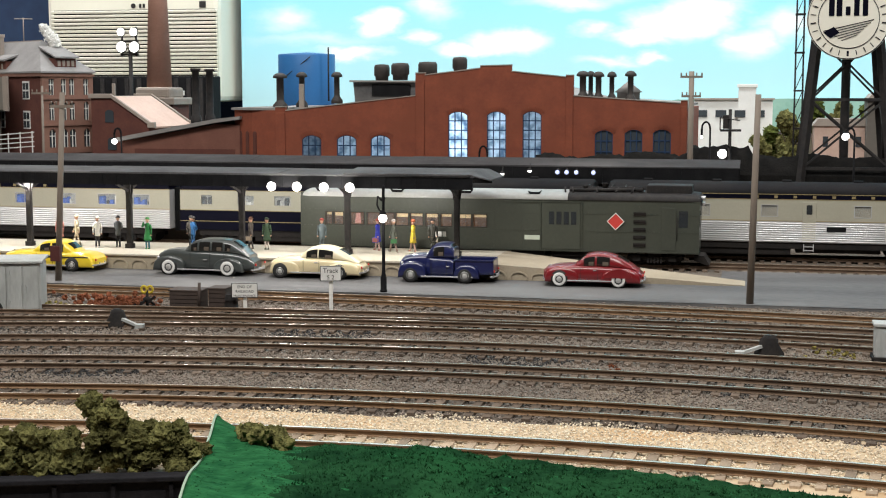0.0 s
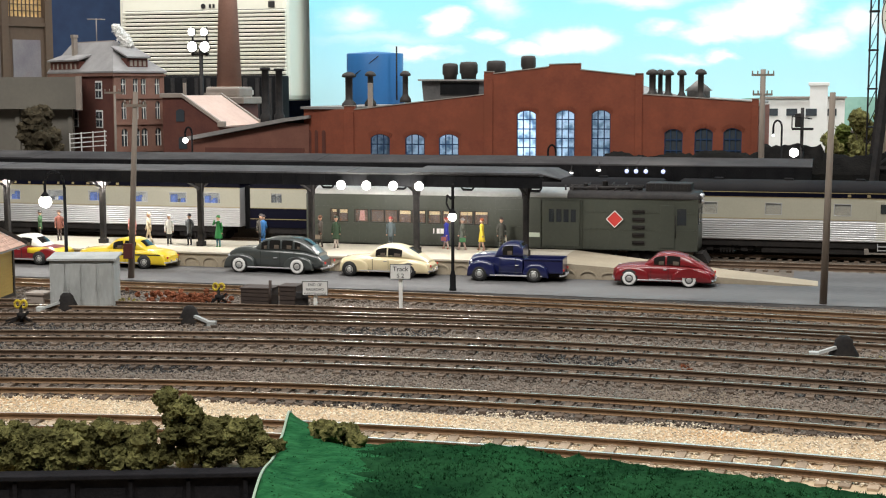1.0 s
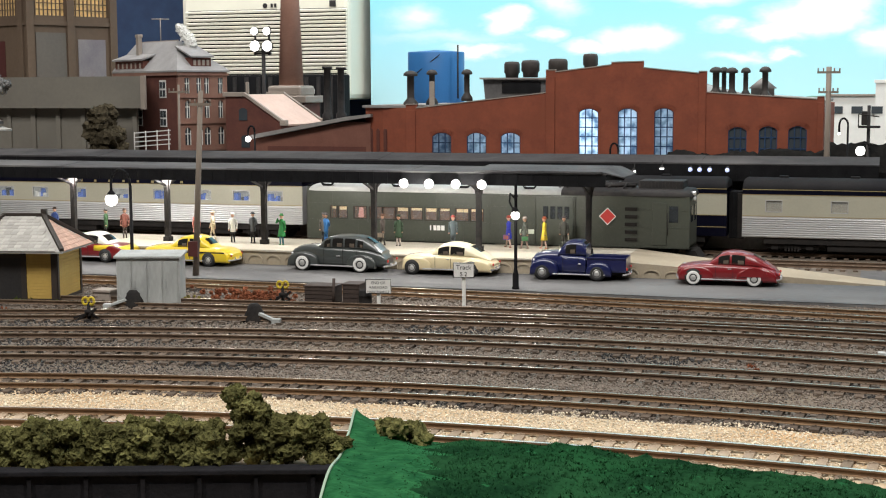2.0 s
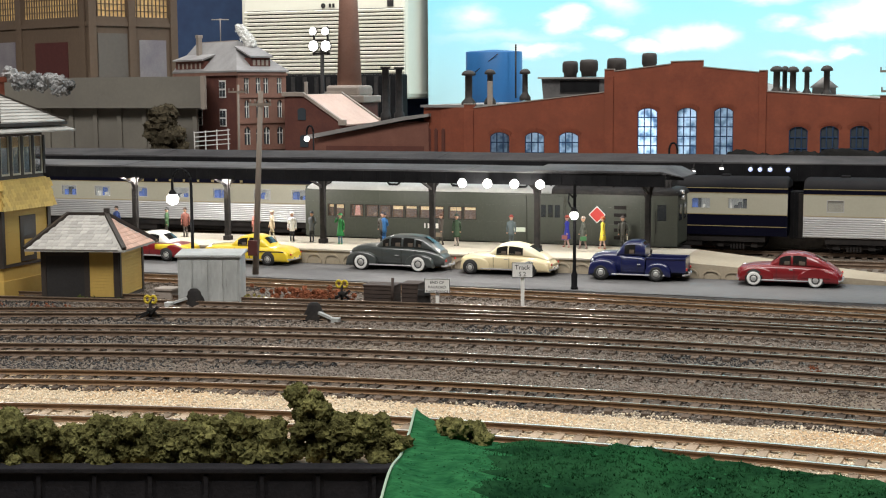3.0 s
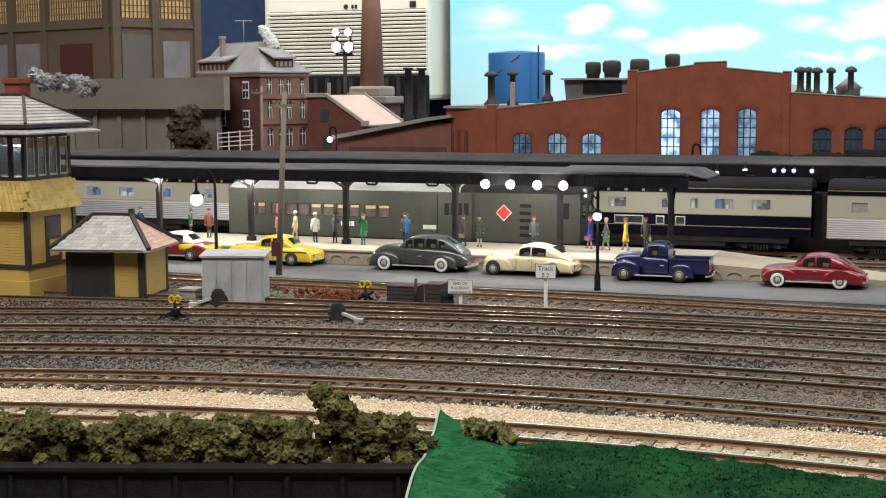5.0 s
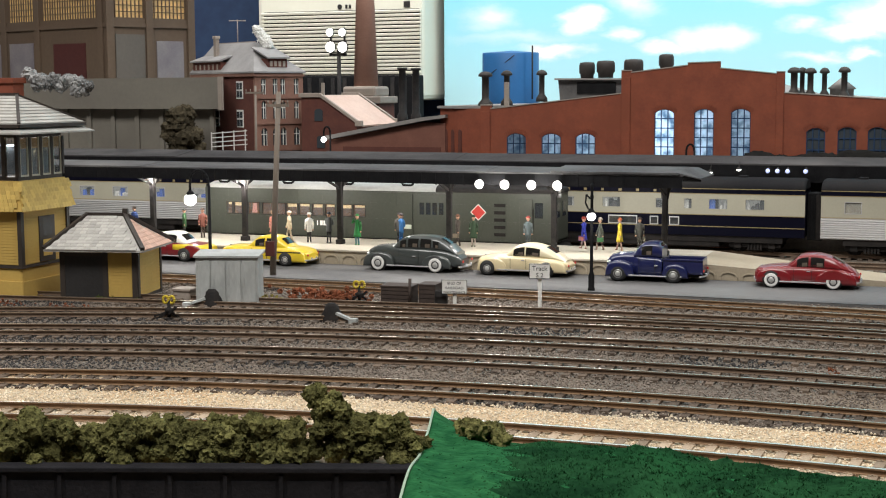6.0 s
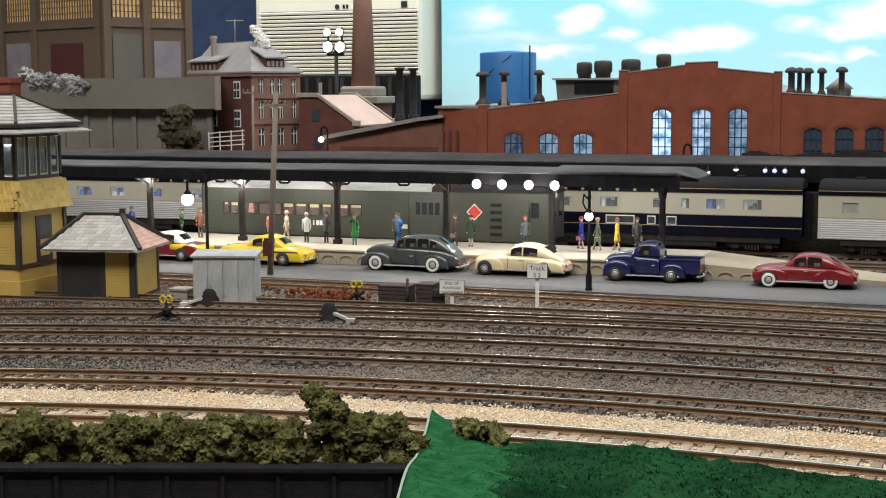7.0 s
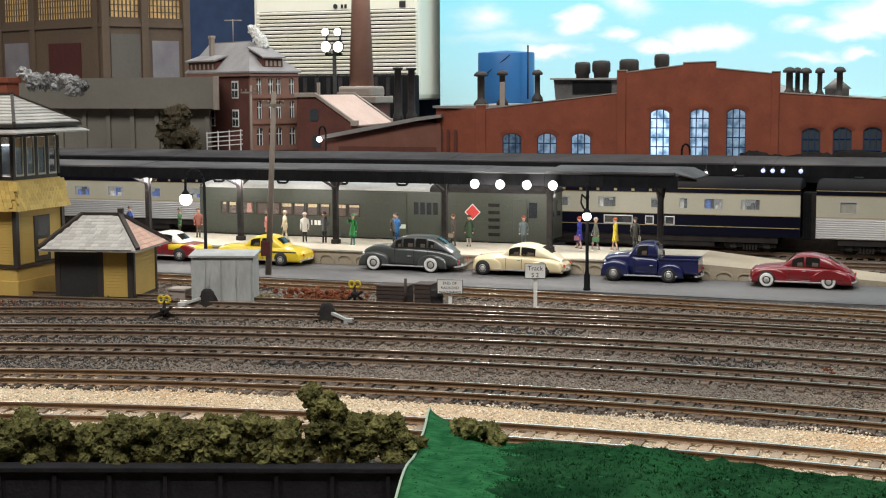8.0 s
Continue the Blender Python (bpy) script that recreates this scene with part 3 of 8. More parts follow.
M_SHADE = mat("window_blind", (0.75, 0.55, 0.28), (0.65, 0.46, 0.22), 0.8, bump=0)
M_PINK = mat("glow_pink_curtain", (0.8, 0.36, 0.28), (0.7, 0.28, 0.2), 0.8, bump=0, glow=0.3)
M_DARKIN = mat("dark_cabin_lining", (0.05, 0.035, 0.025), (0.03, 0.02, 0.018), 0.8)
M_CABIN = mat("warm_glow_cabin", (0.30, 0.14, 0.06), (0.16, 0.07, 0.03), 0.8, scale=120, glow=0.22, bump=0)

railcar = thing("railcar", "dark olive gas-electric railcar with grey roof and red diamond sign", "railcar", "", "", -81, 887, 0)
L0, L1, HW = -204, 51, 17.3
win_x = [(-185, 4), (-178.5, 6), (-166, 8.6), (-155, 8.6), (-146, 8.6), (-136.4, 8), (-126.8, 8), (-116.6, 8), (-107.4, 7), (-95.6, 8.4), (-85.6, 8.4)]
wz0, wz1 = 24.0, 31.6
bm = bmesh.new()
for s in (-1, 1):
    holed(bm, [(L0, 9.6), (L1, 9.6), (L1, 42), (L0, 42)], [[(c - w / 2, wz0), (c + w / 2, wz0), (c + w / 2, wz1), (c - w / 2, wz1)] for c, w in win_x], s * HW - 0.5, s * HW + 0.5)
box(bm, L0, L0 + 1, -HW, HW, 9.6, 44)
box(bm, L1 - 1, L1, -HW, HW, 9.6, 44, 0.3)
box(bm, L0, L1, -HW, HW, 9.6, 11)
part("body", bm, M_OLIVE, railcar)
bm = bmesh.new()
for z in (22.6, 33.4, 41.6, 10.4):
    for s in (-1, 1):
        box(bm, L0, L1, s * (HW + 0.55) - 0.15, s * (HW + 0.55) + 0.15, z - 0.3, z + 0.3)
for x in np.linspace(L0, L1, 15):
    box(bm, x - 0.12, x + 0.12, -HW - 0.6, -HW - 0.45, 10, 41.5)
for k in range(int((L1 - L0) / 3)):
    for z in (21.6, 12.0):
        box(bm, L0 + 1.5 + 3 * k - 0.16, L0 + 1.5 + 3 * k + 0.16, -HW - 0.66, -HW - 0.48, z - 0.16, z + 0.16)
part("belt_rail", bm, M_OLIVE, railcar)
bm = bmesh.new()
n = 14
sec = [(-HW - 1.0, 41.7)] + [(-(HW + 1.0) * math.cos(math.pi * k / n), 42.2 + 4.8 * math.sin(math.pi * k / n) ** 0.7) for k in range(n + 1)] + [(HW + 1.0, 41.7)]
loft(bm, [[(x, y * f, 41.7 + (z - 41.7) * g) for y, z in sec] for x, f, g in ((L0 - 1, 0.85, 0.25), (L0 + 2, 0.97, 0.75), (L0 + 8, 1, 1), (-30, 1, 1))], 0)
part("roof", bm, M_SILVR, railcar, "weathered light grey canvas roof")
bm = bmesh.new()
loft(bm, [[(x, y * f, 41.7 + (z - 41.7) * g) for y, z in sec] for x, f, g in ((-30, 1, 1), (L1 - 6, 1, 1), (L1, 0.97, 0.9), (L1 + 1.5, 0.9, 0.4))], 0)
part("front_roof", bm, M_IRON, railcar, "dark roof over the engine room")
bm = bmesh.new()
for x in np.linspace(L0 + 22, -34, 9):
    rod(bm, (x, -HW - 0.6, 43.2), (x, -6, 47.0), 0.22, n=5)
part("roof_seams", bm, M_SILVR, railcar)
for x in (-190, -140, -95, -51):
    bm = bmesh.new()
    prism(bm, [(-4.5, 0.9), (-3, -1.0), (3, -1.0), (4.5, 1.6), (2.5, 0.3), (-2.5, 0.3)], -1.4, 1.4, "y")
    bmesh.ops.translate(bm, vec=(x, -15.0, 46.0), verts=bm.verts)
    part("roof_ventilator", bm, M_BLACK, railcar)
for i, (c, w) in enumerate(win_x):
    bm = bmesh.new()
    box(bm, c - w / 2, c + w / 2, -HW + 0.2, -HW + 0.35, wz0, wz1)
    win = part("window", bm, M_PANE, railcar)
    bm = bmesh.new()
    for a, b, z0, z1 in ((c - w / 2 - 0.5, c + w / 2 + 0.5, wz0 - 0.5, wz0), (c - w / 2 - 0.5, c - w / 2, wz0, wz1), (c + w / 2, c + w / 2 + 0.5, wz0, wz1), (c - w / 2 - 0.5, c + w / 2 + 0.5, wz1, wz1 + 0.4)):
        box(bm, a, b, -HW - 0.75, -HW - 0.45, z0, z1)
    part("window_frame", bm, M_DARKIN, win)
    bm = bmesh.new()
    if i in (2,):
        prism(bm, [(c - 2, wz0 + 0.5), (c + 2, wz0 + 0.5), (c + 1.6, wz1 - 0.6), (c - 1.2, wz1 - 0.6)], -HW + 0.8, -HW + 1.1, "y")
        part("curtain", bm, M_PINK, win, "pink curtain with a glow of its own")
    elif i != 3 and i != 4:
        box(bm, c - w / 2 + 0.4, c + w / 2 - 0.4, -HW + 0.7, -HW + 0.9, wz1 - (2.4 if i % 2 else 1.8), wz1 - 0.2)
        part("blind", bm, M_LITBLIND, win, "half drawn tan blind, inside light put in as glow")
    else:
        bm.free()
bm = bmesh.new()
box(bm, L0 + 2, L1 - 2, -6, -5, 11, 41)
for k in range(14):
    x = -190 + 8.5 * k
    box(bm, x - 1, x + 1, -14, -8, 15, 26, 0.5)
part("seat_row", bm, M_CABIN, railcar, "interior with seats, warm light put in as glow")
bm = bmesh.new()
quad_ = [(0, -5.2), (5.2, 0), (0, 5.2), (-5.2, 0)]
prism(bm, [(a, 29.0 + b) for a, b in quad_], -HW - 1.2, -HW - 0.8, "y")
sign = part("diamond_sign", bm, M_RED, railcar, "red diamond heraldic sign")
bm = bmesh.new()
for (a, b), (c, d) in zip(quad_, quad_[1:] + quad_[:1]):
    beam(bm, (a, -HW - 1.25, 29 + b), (c, -HW - 1.25, 29 + d), 0.45)
part("sign_border", bm, M_WHITE, sign)
bm = bmesh.new()
box(bm, -57, -47, -HW - 0.75, -HW - 0.55, 16.6, 19.4)
part("name_plate", bm, mat("plate_green_white", (0.6, 0.66, 0.55), bump=0), railcar, "small pale plate")
bm = bmesh.new()
for k, w in enumerate((0.8, 2.0, 2.2, 2.2)):
    x = -117 + (0, 3.0, 5.6, 8.4)[k]
    box(bm, x - w / 2, x + w / 2, -HW - 0.8, -HW - 0.55, 17.2, 20.4)
part("number_bars", bm, M_WHITE, railcar, "white number bars")
# baggage door with four panes
bm = bmesh.new()
box(bm, -46, -22, -HW - 1.0, -HW - 0.5, 11, 40, 0.2)
bd = part("baggage_door", bm, M_OLIVE, railcar, "sliding olive baggage door")
for k in range(4):
    bm = bmesh.new()
    box(bm, -41.5 + 4.6 * k, -38.3 + 4.6 * k, -HW - 1.15, -HW - 0.95, 26.5, 34.5)
    part("door_pane", bm, M_DARKGLASS, bd)
bm = bmesh.new()
for x in (-47, -21):
    box(bm, x - 0.3, x + 0.3, -HW - 1.3, -HW - 0.5, 9.8, 40.5)
box(bm, -70, -20, -HW - 1.4, -HW - 0.5, 40.2, 40.9)
part("door_track", bm, M_OLIVE, railcar)
for k in range(5):
    bm = bmesh.new()
    z = 14.5 + 4.8 * k
    box(bm, 11, 18.5, -HW - 1.6, -HW - 0.4, z, z + 1.2)
    box(bm, 11, 18.5, -HW - 1.2, -HW - 0.4, z - 1.0, z)
    part("louver", bm, M_UNDER, railcar)
bm = bmesh.new()
box(bm, 28, 37, -HW - 0.9, -HW - 0.5, 11.5, 38, 0.2)
cd = part("cab_door", bm, M_OLIVE, railcar, "olive cab door")
bm = bmesh.new()
rod(bm, (37.6, -HW - 1.4, 18), (37.6, -HW - 1.4, 32), 0.25, n=6)
part("grab_rail", bm, M_IRON, cd)
bm = bmesh.new()
box(bm, 38.5, 44, -HW - 0.75, -HW - 0.5, 26, 36)
part("cab_window", bm, M_DARKGLASS, railcar)
bm = bmesh.new()
box(bm, L1, L1 + 0.4, -12, -4, 26, 36)
box(bm, L1, L1 + 0.4, 4, 12, 26, 36)
part("front_window", bm, M_DARKGLASS, railcar)
bm = bmesh.new()
box(bm, 18, 46, -10, 10, 45.6, 51.2, 0.6)
for k in range(12):
    box(bm, 19 + 2.2 * k, 19.6 + 2.2 * k, -10.5, 10.5, 46.0, 50.9)
part("roof_radiator", bm, M_IRON, railcar, "dark finned roof radiator")
bm = bmesh.new()
rng = random.Random(4)
for k in range(10):
    x = -32 + 5 * k
    rod(bm, (x, -12, 45), (x + rng.uniform(-2, 4), rng.uniform(-12, 6), 48.5 + rng.uniform(0, 2.2)), 0.6, n=6)
rod(bm, (-30, -9, 47.6), (16, -9, 48.1), 1.1)
rod(bm, (-30, -4, 48.4), (16, -4, 48.9), 0.9)
lathe(bm, -8, -6, [(1.8, 45.5), (1.8, 51.5), (2.2, 51.8), (0.6, 52.1)], 12)
lathe(bm, -20, -8, [(1.6, 45.5), (1.6, 50), (1.9, 50.5), (0.6, 50.7)], 12)
part("roof_piping", bm, M_IRON, railcar, "dark exhaust stacks and cooling pipes")
bm = bmesh.new()
for k, (y, z) in enumerate(((-12, 44.0), (-11, 40.5))):
    rod(bm, (L1 + 0.5, y, z), (L1 + 3.2, y, z), 1.3, 1.5)
part("headlight", bm, M_CHROME, railcar)
bm = bmesh.new()
prism(bm, [(L1 - 3, 8), (L1 + 3, 8), (L1 + 6.5, 2.4), (L1 + 4.5, 2.4), (L1 - 3, 5)], -12, 12, "y")
part("pilot", bm, M_UNDER, railcar)
bm = bmesh.new()
box(bm, -66, -44, -15, 15, 3.2, 9.6, 0.6)
box(bm, -40, -2, -13.5, 13.5, 4.6, 9.6, 0.5)
for k in range(3):
    box(bm, -40, -2, -15.4, -15, 4.4 + 2 * k, 5.0 + 2 * k)
box(bm, -150, -80, -12, 12, 6.5, 9.6)
rod(bm, (-142, -13, 7), (-110, -13, 7), 2.4)
part("underfloor_tank", bm, M_UNDER, railcar)
for cx in (-181, 24):
    truck_parts(railcar, cx, 0)
RAILCAR_WHEELS = wheels(railcar, (-192, -170, 13, 35))

# ---- backdrop ----
CLOUDS = [(-0.587, 0.201, 0.034, 0.016, 0.5),
          (-0.465, 0.196, 0.031, 0.016, 1.0),
          (-0.412, 0.177, 0.02, 0.01, 0.65),
          (-0.504, 0.159, 0.046, 0.009, 0.85),
          (-0.299, 0.171, 0.053, 0.014, 0.95),
          (-0.353, 0.162, 0.04, 0.008, 0.85),
          (-0.194, 0.183, 0.021, 0.01, 0.55),
          (-0.088, 0.194, 0.059, 0.022, 1.1),
          (-0.135, 0.175, 0.041, 0.012, 1.05),
          (-0.054, 0.207, 0.04, 0.016, 0.9),
          (-0.007, 0.166, 0.033, 0.02, 0.8),
          (0.032, 0.188, 0.034, 0.019, 0.7),
          (-0.126, 0.149, 0.018, 0.006, 0.75),
          (-0.173, 0.146, 0.041, 0.005, 0.45),
          (-0.393, 0.216, 0.029, 0.017, 0.5),
          (-0.222, 0.219, 0.062, 0.01, 0.55),
          (-0.549, 0.175, 0.09, 0.007, 0.25),
          (0.12, 0.177, 0.057, 0.02, 0.8)]   # middle x, z, half width, half height, density


def sky_material():
    m = bpy.data.materials.new("painted_sky")
    m.use_nodes = True
    nt = m.node_tree
    N, L = nt.nodes.new, nt.links.new
    b = nt.nodes["Principled BSDF"]
    b.inputs["Roughness"].default_value = 0.85
    tc, mp = N("ShaderNodeTexCoord"), N("ShaderNodeMapping")
    mp.inputs["Scale"].default_value = (1, 0, 2.2)
    L(tc.outputs["Object"], mp.inputs["Vector"])
    n = N("ShaderNodeTexNoise")
    n.inputs["Scale"].default_value, n.inputs["Detail"].default_value, n.inputs["Roughness"].default_value = 16, 5, 0.55
    L(mp.outputs[0], n.inputs["Vector"])
    off = N("ShaderNodeVectorMath")
    off.operation = "MULTIPLY_ADD"
    off.inputs[1].default_value, off.inputs[2].default_value = (0.075, 0, 0.035), (-0.0375, 0, -0.0175)
    L(n.outputs["Color"], off.inputs[0])
    at = N("ShaderNodeVectorMath")
    L(tc.outputs["Object"], at.inputs[0])
    L(off.outputs[0], at.inputs[1])
    most = None
    for cx, cz, rx, rz, dense in CLOUDS:
        q, d, w = N("ShaderNodeVectorMath"), N("ShaderNodeVectorMath"), N("ShaderNodeMath")
        q.operation, d.operation, w.operation = "MULTIPLY_ADD", "LENGTH", "MULTIPLY_ADD"
        q.inputs[1].default_value, q.inputs[2].default_value = (1 / rx, 0, 1 / rz), (-cx / rx, 0, -cz / rz)
        L(at.outputs[0], q.inputs[0])
        L(q.outputs[0], d.inputs[0])
        w.inputs[1].default_value, w.inputs[2].default_value = -dense, 1.25 * dense
        L(d.outputs["Value"], w.inputs[0])
        if most is not None:
            k = N("ShaderNodeMath")
            k.operation = "MAXIMUM"
            L(most, k.inputs[0])
            L(w.outputs[0], k.inputs[1])
            most = k.outputs[0]
        else:
            most = w.outputs[0]
    r = N("ShaderNodeMapRange")
    r.interpolation_type = "SMOOTHSTEP"
    r.inputs["From Min"].default_value, r.inputs["From Max"].default_value = -0.12, 0.75
    L(most, r.inputs["Value"])
    sep = N("ShaderNodeSeparateXYZ")
    L(tc.outputs["Object"], sep.inputs[0])
    grad = N("ShaderNodeMapRange")
    grad.inputs["From Min"].default_value, grad.inputs["From Max"].default_value = 0.09, 0.26
    L(sep.outputs["Z"], grad.inputs["Value"])
    base = N("ShaderNodeMixRGB")
    base.inputs["Color1"].default_value = (0.46, 0.74, 0.80, 1)
    base.inputs["Color2"].default_value = (0.23, 0.66, 0.84, 1)
    L(grad.outputs[0], base.inputs["Fac"])
    mix = N("ShaderNodeMixRGB")
    mix.inputs["Color2"].default_value = (0.86, 0.86, 0.85, 1)
    L(r.outputs["Result"], mix.inputs["Fac"])
    L(base.outputs[0], mix.inputs["Color1"])
    L(mix.outputs[0], b.inputs["Base Color"])
    return m


bm = bmesh.new()
prism(bm, [(-651, 1745), (300, 1745), (620, 1660), (900, 1480), (905, 1486), (625, 1668), (302, 1753), (-651, 1753)], -10, 620, "z")
solo("backdrop", bm, sky_material(), "painted sky backdrop with white clouds", "backdrop", kind="structure")
M_NAVY = mat("navy_wall", (0.012, 0.022, 0.06), (0.02, 0.045, 0.10), 0.8, scale=6, fine=60, bump=0.03)
bm = bmesh.new()
prism(bm, [(-1900, 1800), (-632, 1800), (-632, 1808), (-1900, 1808)], -10, 700, "z")
solo("backdrop", bm, M_NAVY, "dark navy painted wall behind the scenery", "backdrop", kind="structure")
M_HILL = mat("painted_hills", (0.20, 0.36, 0.30), (0.28, 0.46, 0.38), 0.9, scale=20, fine=200, bump=0)
bm = bmesh.new()
rng = random.Random(2)
top = [(x, 99 + 5 * noise.noise(Vector((x * 0.012, 0, 5))) + 2 * noise.noise(Vector((x * 0.06, 1, 5)))) for x in range(-330, 621, 12)]
prism(bm, [(-330, 20)] + top + [(612, 20)], 1736, 1742, "y")
solo("backdrop", bm, M_HILL, "hazy green hills along the foot of the sky", "backdrop", kind="structure")

# ---- air conditioner on the room's wall ----
M_ACW = mat("ivory_plastic", (0.74, 0.71, 0.60), (0.70, 0.67, 0.56), 0.45, scale=10, fine=200, bump=0.03)
ac = thing("air_conditioner", "ivory wall air conditioner with a slatted grille", "air conditioner")
bm = bmesh.new()
box(bm, -902, -664, 1700, 1795, 96, 420, 7)
part("housing", bm, M_ACW, ac)
bm = bmesh.new()
box(bm, -890, -668, 1697, 1701, 110, 213)
part("grille_recess", bm, M_BLACK, ac)
sm = bmesh.new()
box(sm, -122, 106, -4.2, 0, -0.2, 2.9, 0.5)
SLAT = mesh_of("slat", sm, M_ACW)
for k in range(21):
    o = new("slat", SLAT)
    o.parent = ac
    o.matrix_basis = pose(-0.771, 1.698, (111.5 + 4.9 * k) * MM, 12, 0, 0)
bm = bmesh.new()
rod(bm, (-780, 1699.6, 218), (-780, 1698.8, 218), 3.2, n=20)
for k in range(2):
    box(bm, -772 + 5 * k, -769 + 5 * k, 1698.9, 1699.8, 215.5, 220.5)
part("badge", bm, M_IRON, ac, "small grey badge")
bm = bmesh.new()
box(bm, -690, -681, 1698.8, 1699.8, 215, 223, 0.5)
part("energy_sticker", bm, M_IRON, ac, "square grey sticker")

def arched_window(parent, cx, z0, z1, w, rise, y, cols, rows, frame_m, pane_m):
    bm = bmesh.new()
    prism(bm, arch_hole(cx, z0, z1, w, rise), y + 1.4, y + 1.7, "y")
    win = part("window", bm, pane_m, parent)
    win.visible_shadow = False
    bm = bmesh.new()
    hole = arch_hole(cx, z0, z1, w, rise)
    for p, q in zip(hole, hole[1:] + hole[:1]):
        beam(bm, (p[0], y + 1.0, p[1]), (q[0], y + 1.0, q[1]), 1.3, 0.9)
    for k in range(1, cols):
        x = cx - w / 2 + w * k / cols
        box(bm, x - 0.42, x + 0.42, y + 0.6, y + 1.35, z0, z1 - 0.3)
    for k in range(1, rows):
        z = z0 + (z1 - z0) * k / rows
        box(bm, cx - w / 2, cx + w / 2, y + 0.62, y + 1.33, z - 0.42, z + 0.42)
    part("window_frame", bm, frame_m, win, "blue painted glazing bars")
    return win


def brick_material(name, a, b, mortar, row=1.1, length=2.9):
    m = mat(name, a, b, 0.85, scale=90, fine=500, bump=0.1, wear=[c * 0.8 for c in a])
    nt = m.node_tree
    N, L = nt.nodes.new, nt.links.new
    bs = nt.nodes["Principled BSDF"]
    old = bs.inputs["Base Color"].links[0].from_socket
    tc, cb, sp = N("ShaderNodeTexCoord"), N("ShaderNodeCombineXYZ"), N("ShaderNodeSeparateXYZ")
    L(tc.outputs["Object"], sp.inputs[0])
    add = N("ShaderNodeMath")
    L(sp.outputs["X"], add.inputs[0])
    L(sp.outputs["Y"], add.inputs[1])
    L(add.outputs[0], cb.inputs["X"])
    L(sp.outputs["Z"], cb.inputs["Y"])
    br = N("ShaderNodeTexBrick")
    br.inputs["Scale"].default_value = 1000
    br.inputs["Brick Width"].default_value, br.inputs["Row Height"].default_value, br.inputs["Mortar Size"].default_value = length, row, 0.08
    L(cb.outputs[0], br.inputs["Vector"])
    mx = N("ShaderNodeMixRGB")
    mx.inputs["Color2"].default_value = (*mortar, 1)
    ml = N("ShaderNodeMath")
    ml.operation = "MULTIPLY"
    ml.inputs[1].default_value = 0.45
    L(br.outputs["Fac"], ml.inputs[0])
    L(ml.outputs[0], mx.inputs["Fac"])
    L(old, mx.inputs["Color1"])
    L(mx.outputs[0], bs.inputs["Base Color"])
    return m


M_BRICK = brick_material("red_brick", (0.255, 0.068, 0.034), (0.19, 0.048, 0.026), (0.17, 0.07, 0.045))
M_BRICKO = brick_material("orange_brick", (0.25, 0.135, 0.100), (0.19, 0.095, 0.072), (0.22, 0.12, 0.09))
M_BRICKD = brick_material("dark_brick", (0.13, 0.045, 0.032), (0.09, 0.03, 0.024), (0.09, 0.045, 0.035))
M_BRICKP = brick_material("faded_brick", (0.20, 0.085, 0.06), (0.155, 0.062, 0.045), (0.15, 0.075, 0.055))
M_BLUEFR = mat("blue_window_paint", (0.018, 0.05, 0.12), (0.014, 0.04, 0.10), 0.5, bump=0)


def frosted(name):
    """Milky pane: light from behind scatters through it, in pale and darker blue blotches."""
    m = bpy.data.materials.new(name)
    m.use_nodes = True
    nt = m.node_tree
    N, L = nt.nodes.new, nt.links.new
    out, gl = nt.nodes["Material Output"], nt.nodes["Principled BSDF"]
    gl.inputs["Base Color"].default_value, gl.inputs["Roughness"].default_value = (0.03, 0.05, 0.09, 1), 0.15
    tr, mx, no, rp, tc = N("ShaderNodeBsdfTranslucent"), N("ShaderNodeMixShader"), N("ShaderNodeTexNoise"), N("ShaderNodeValToRGB"), N("ShaderNodeTexCoord")
    no.inputs["Scale"].default_value, no.inputs["Detail"].default_value = 130, 4
    rp.color_ramp.elements[0].position, rp.color_ramp.elements[1].position = 0.36, 0.56
    rp.color_ramp.elements[0].color, rp.color_ramp.elements[1].color = (0.16, 0.26, 0.38, 1), (0.72, 0.88, 1, 1)
    L(tc.outputs["Object"], no.inputs["Vector"])
    L(no.outputs["Fac"], rp.inputs["Fac"])
    L(rp.outputs["Color"], tr.inputs["Color"])
    mx.inputs["Fac"].default_value = 0.8
    L(gl.outputs[0], mx.inputs[1])
    L(tr.outputs[0], mx.inputs[2])
    L(mx.outputs[0], out.inputs["Surface"])
    return m


M_FROST = frosted("frosted_pane")
M_DULL = glass("dull_pane", (0.05, 0.06, 0.07), 0.25, 0.9)
M_STONE = mat("grey_capping", (0.33, 0.28, 0.24), (0.25, 0.21, 0.18), 0.8, scale=60)
M_TARROOF = mat("grey_tar_roof", (0.27, 0.25, 0.24), (0.20, 0.19, 0.18), 0.8, scale=30, fine=300, wear=(0.33, 0.30, 0.28))
M_VENT = mat("brown_grey_metal", (0.052, 0.044, 0.040), (0.032, 0.028, 0.026), 0.65, 0.2, scale=90)

eq = thing("equipment_box", "black ribbed equipment box below the air conditioner", "box")
bm = bmesh.new()
box(bm, -905, -655, 1640, 1680, -2, 128, 2)
part("casing", bm, M_BLACK, eq)
for k in range(15):
    bm = bmesh.new()
    box(bm, -897 + 16.4 * k, -892 + 16.4 * k, 1637, 1640, 60, 125, 0.3)
    part("rib", bm, M_IRON, eq)
for x in (-735, -712, -690):
    bm = bmesh.new()
    box(bm, x - 3, x + 3, 1636, 1640, 104, 110, 0.4)
    part("socket_plate", bm, M_WHITE, eq, "small white socket plate")

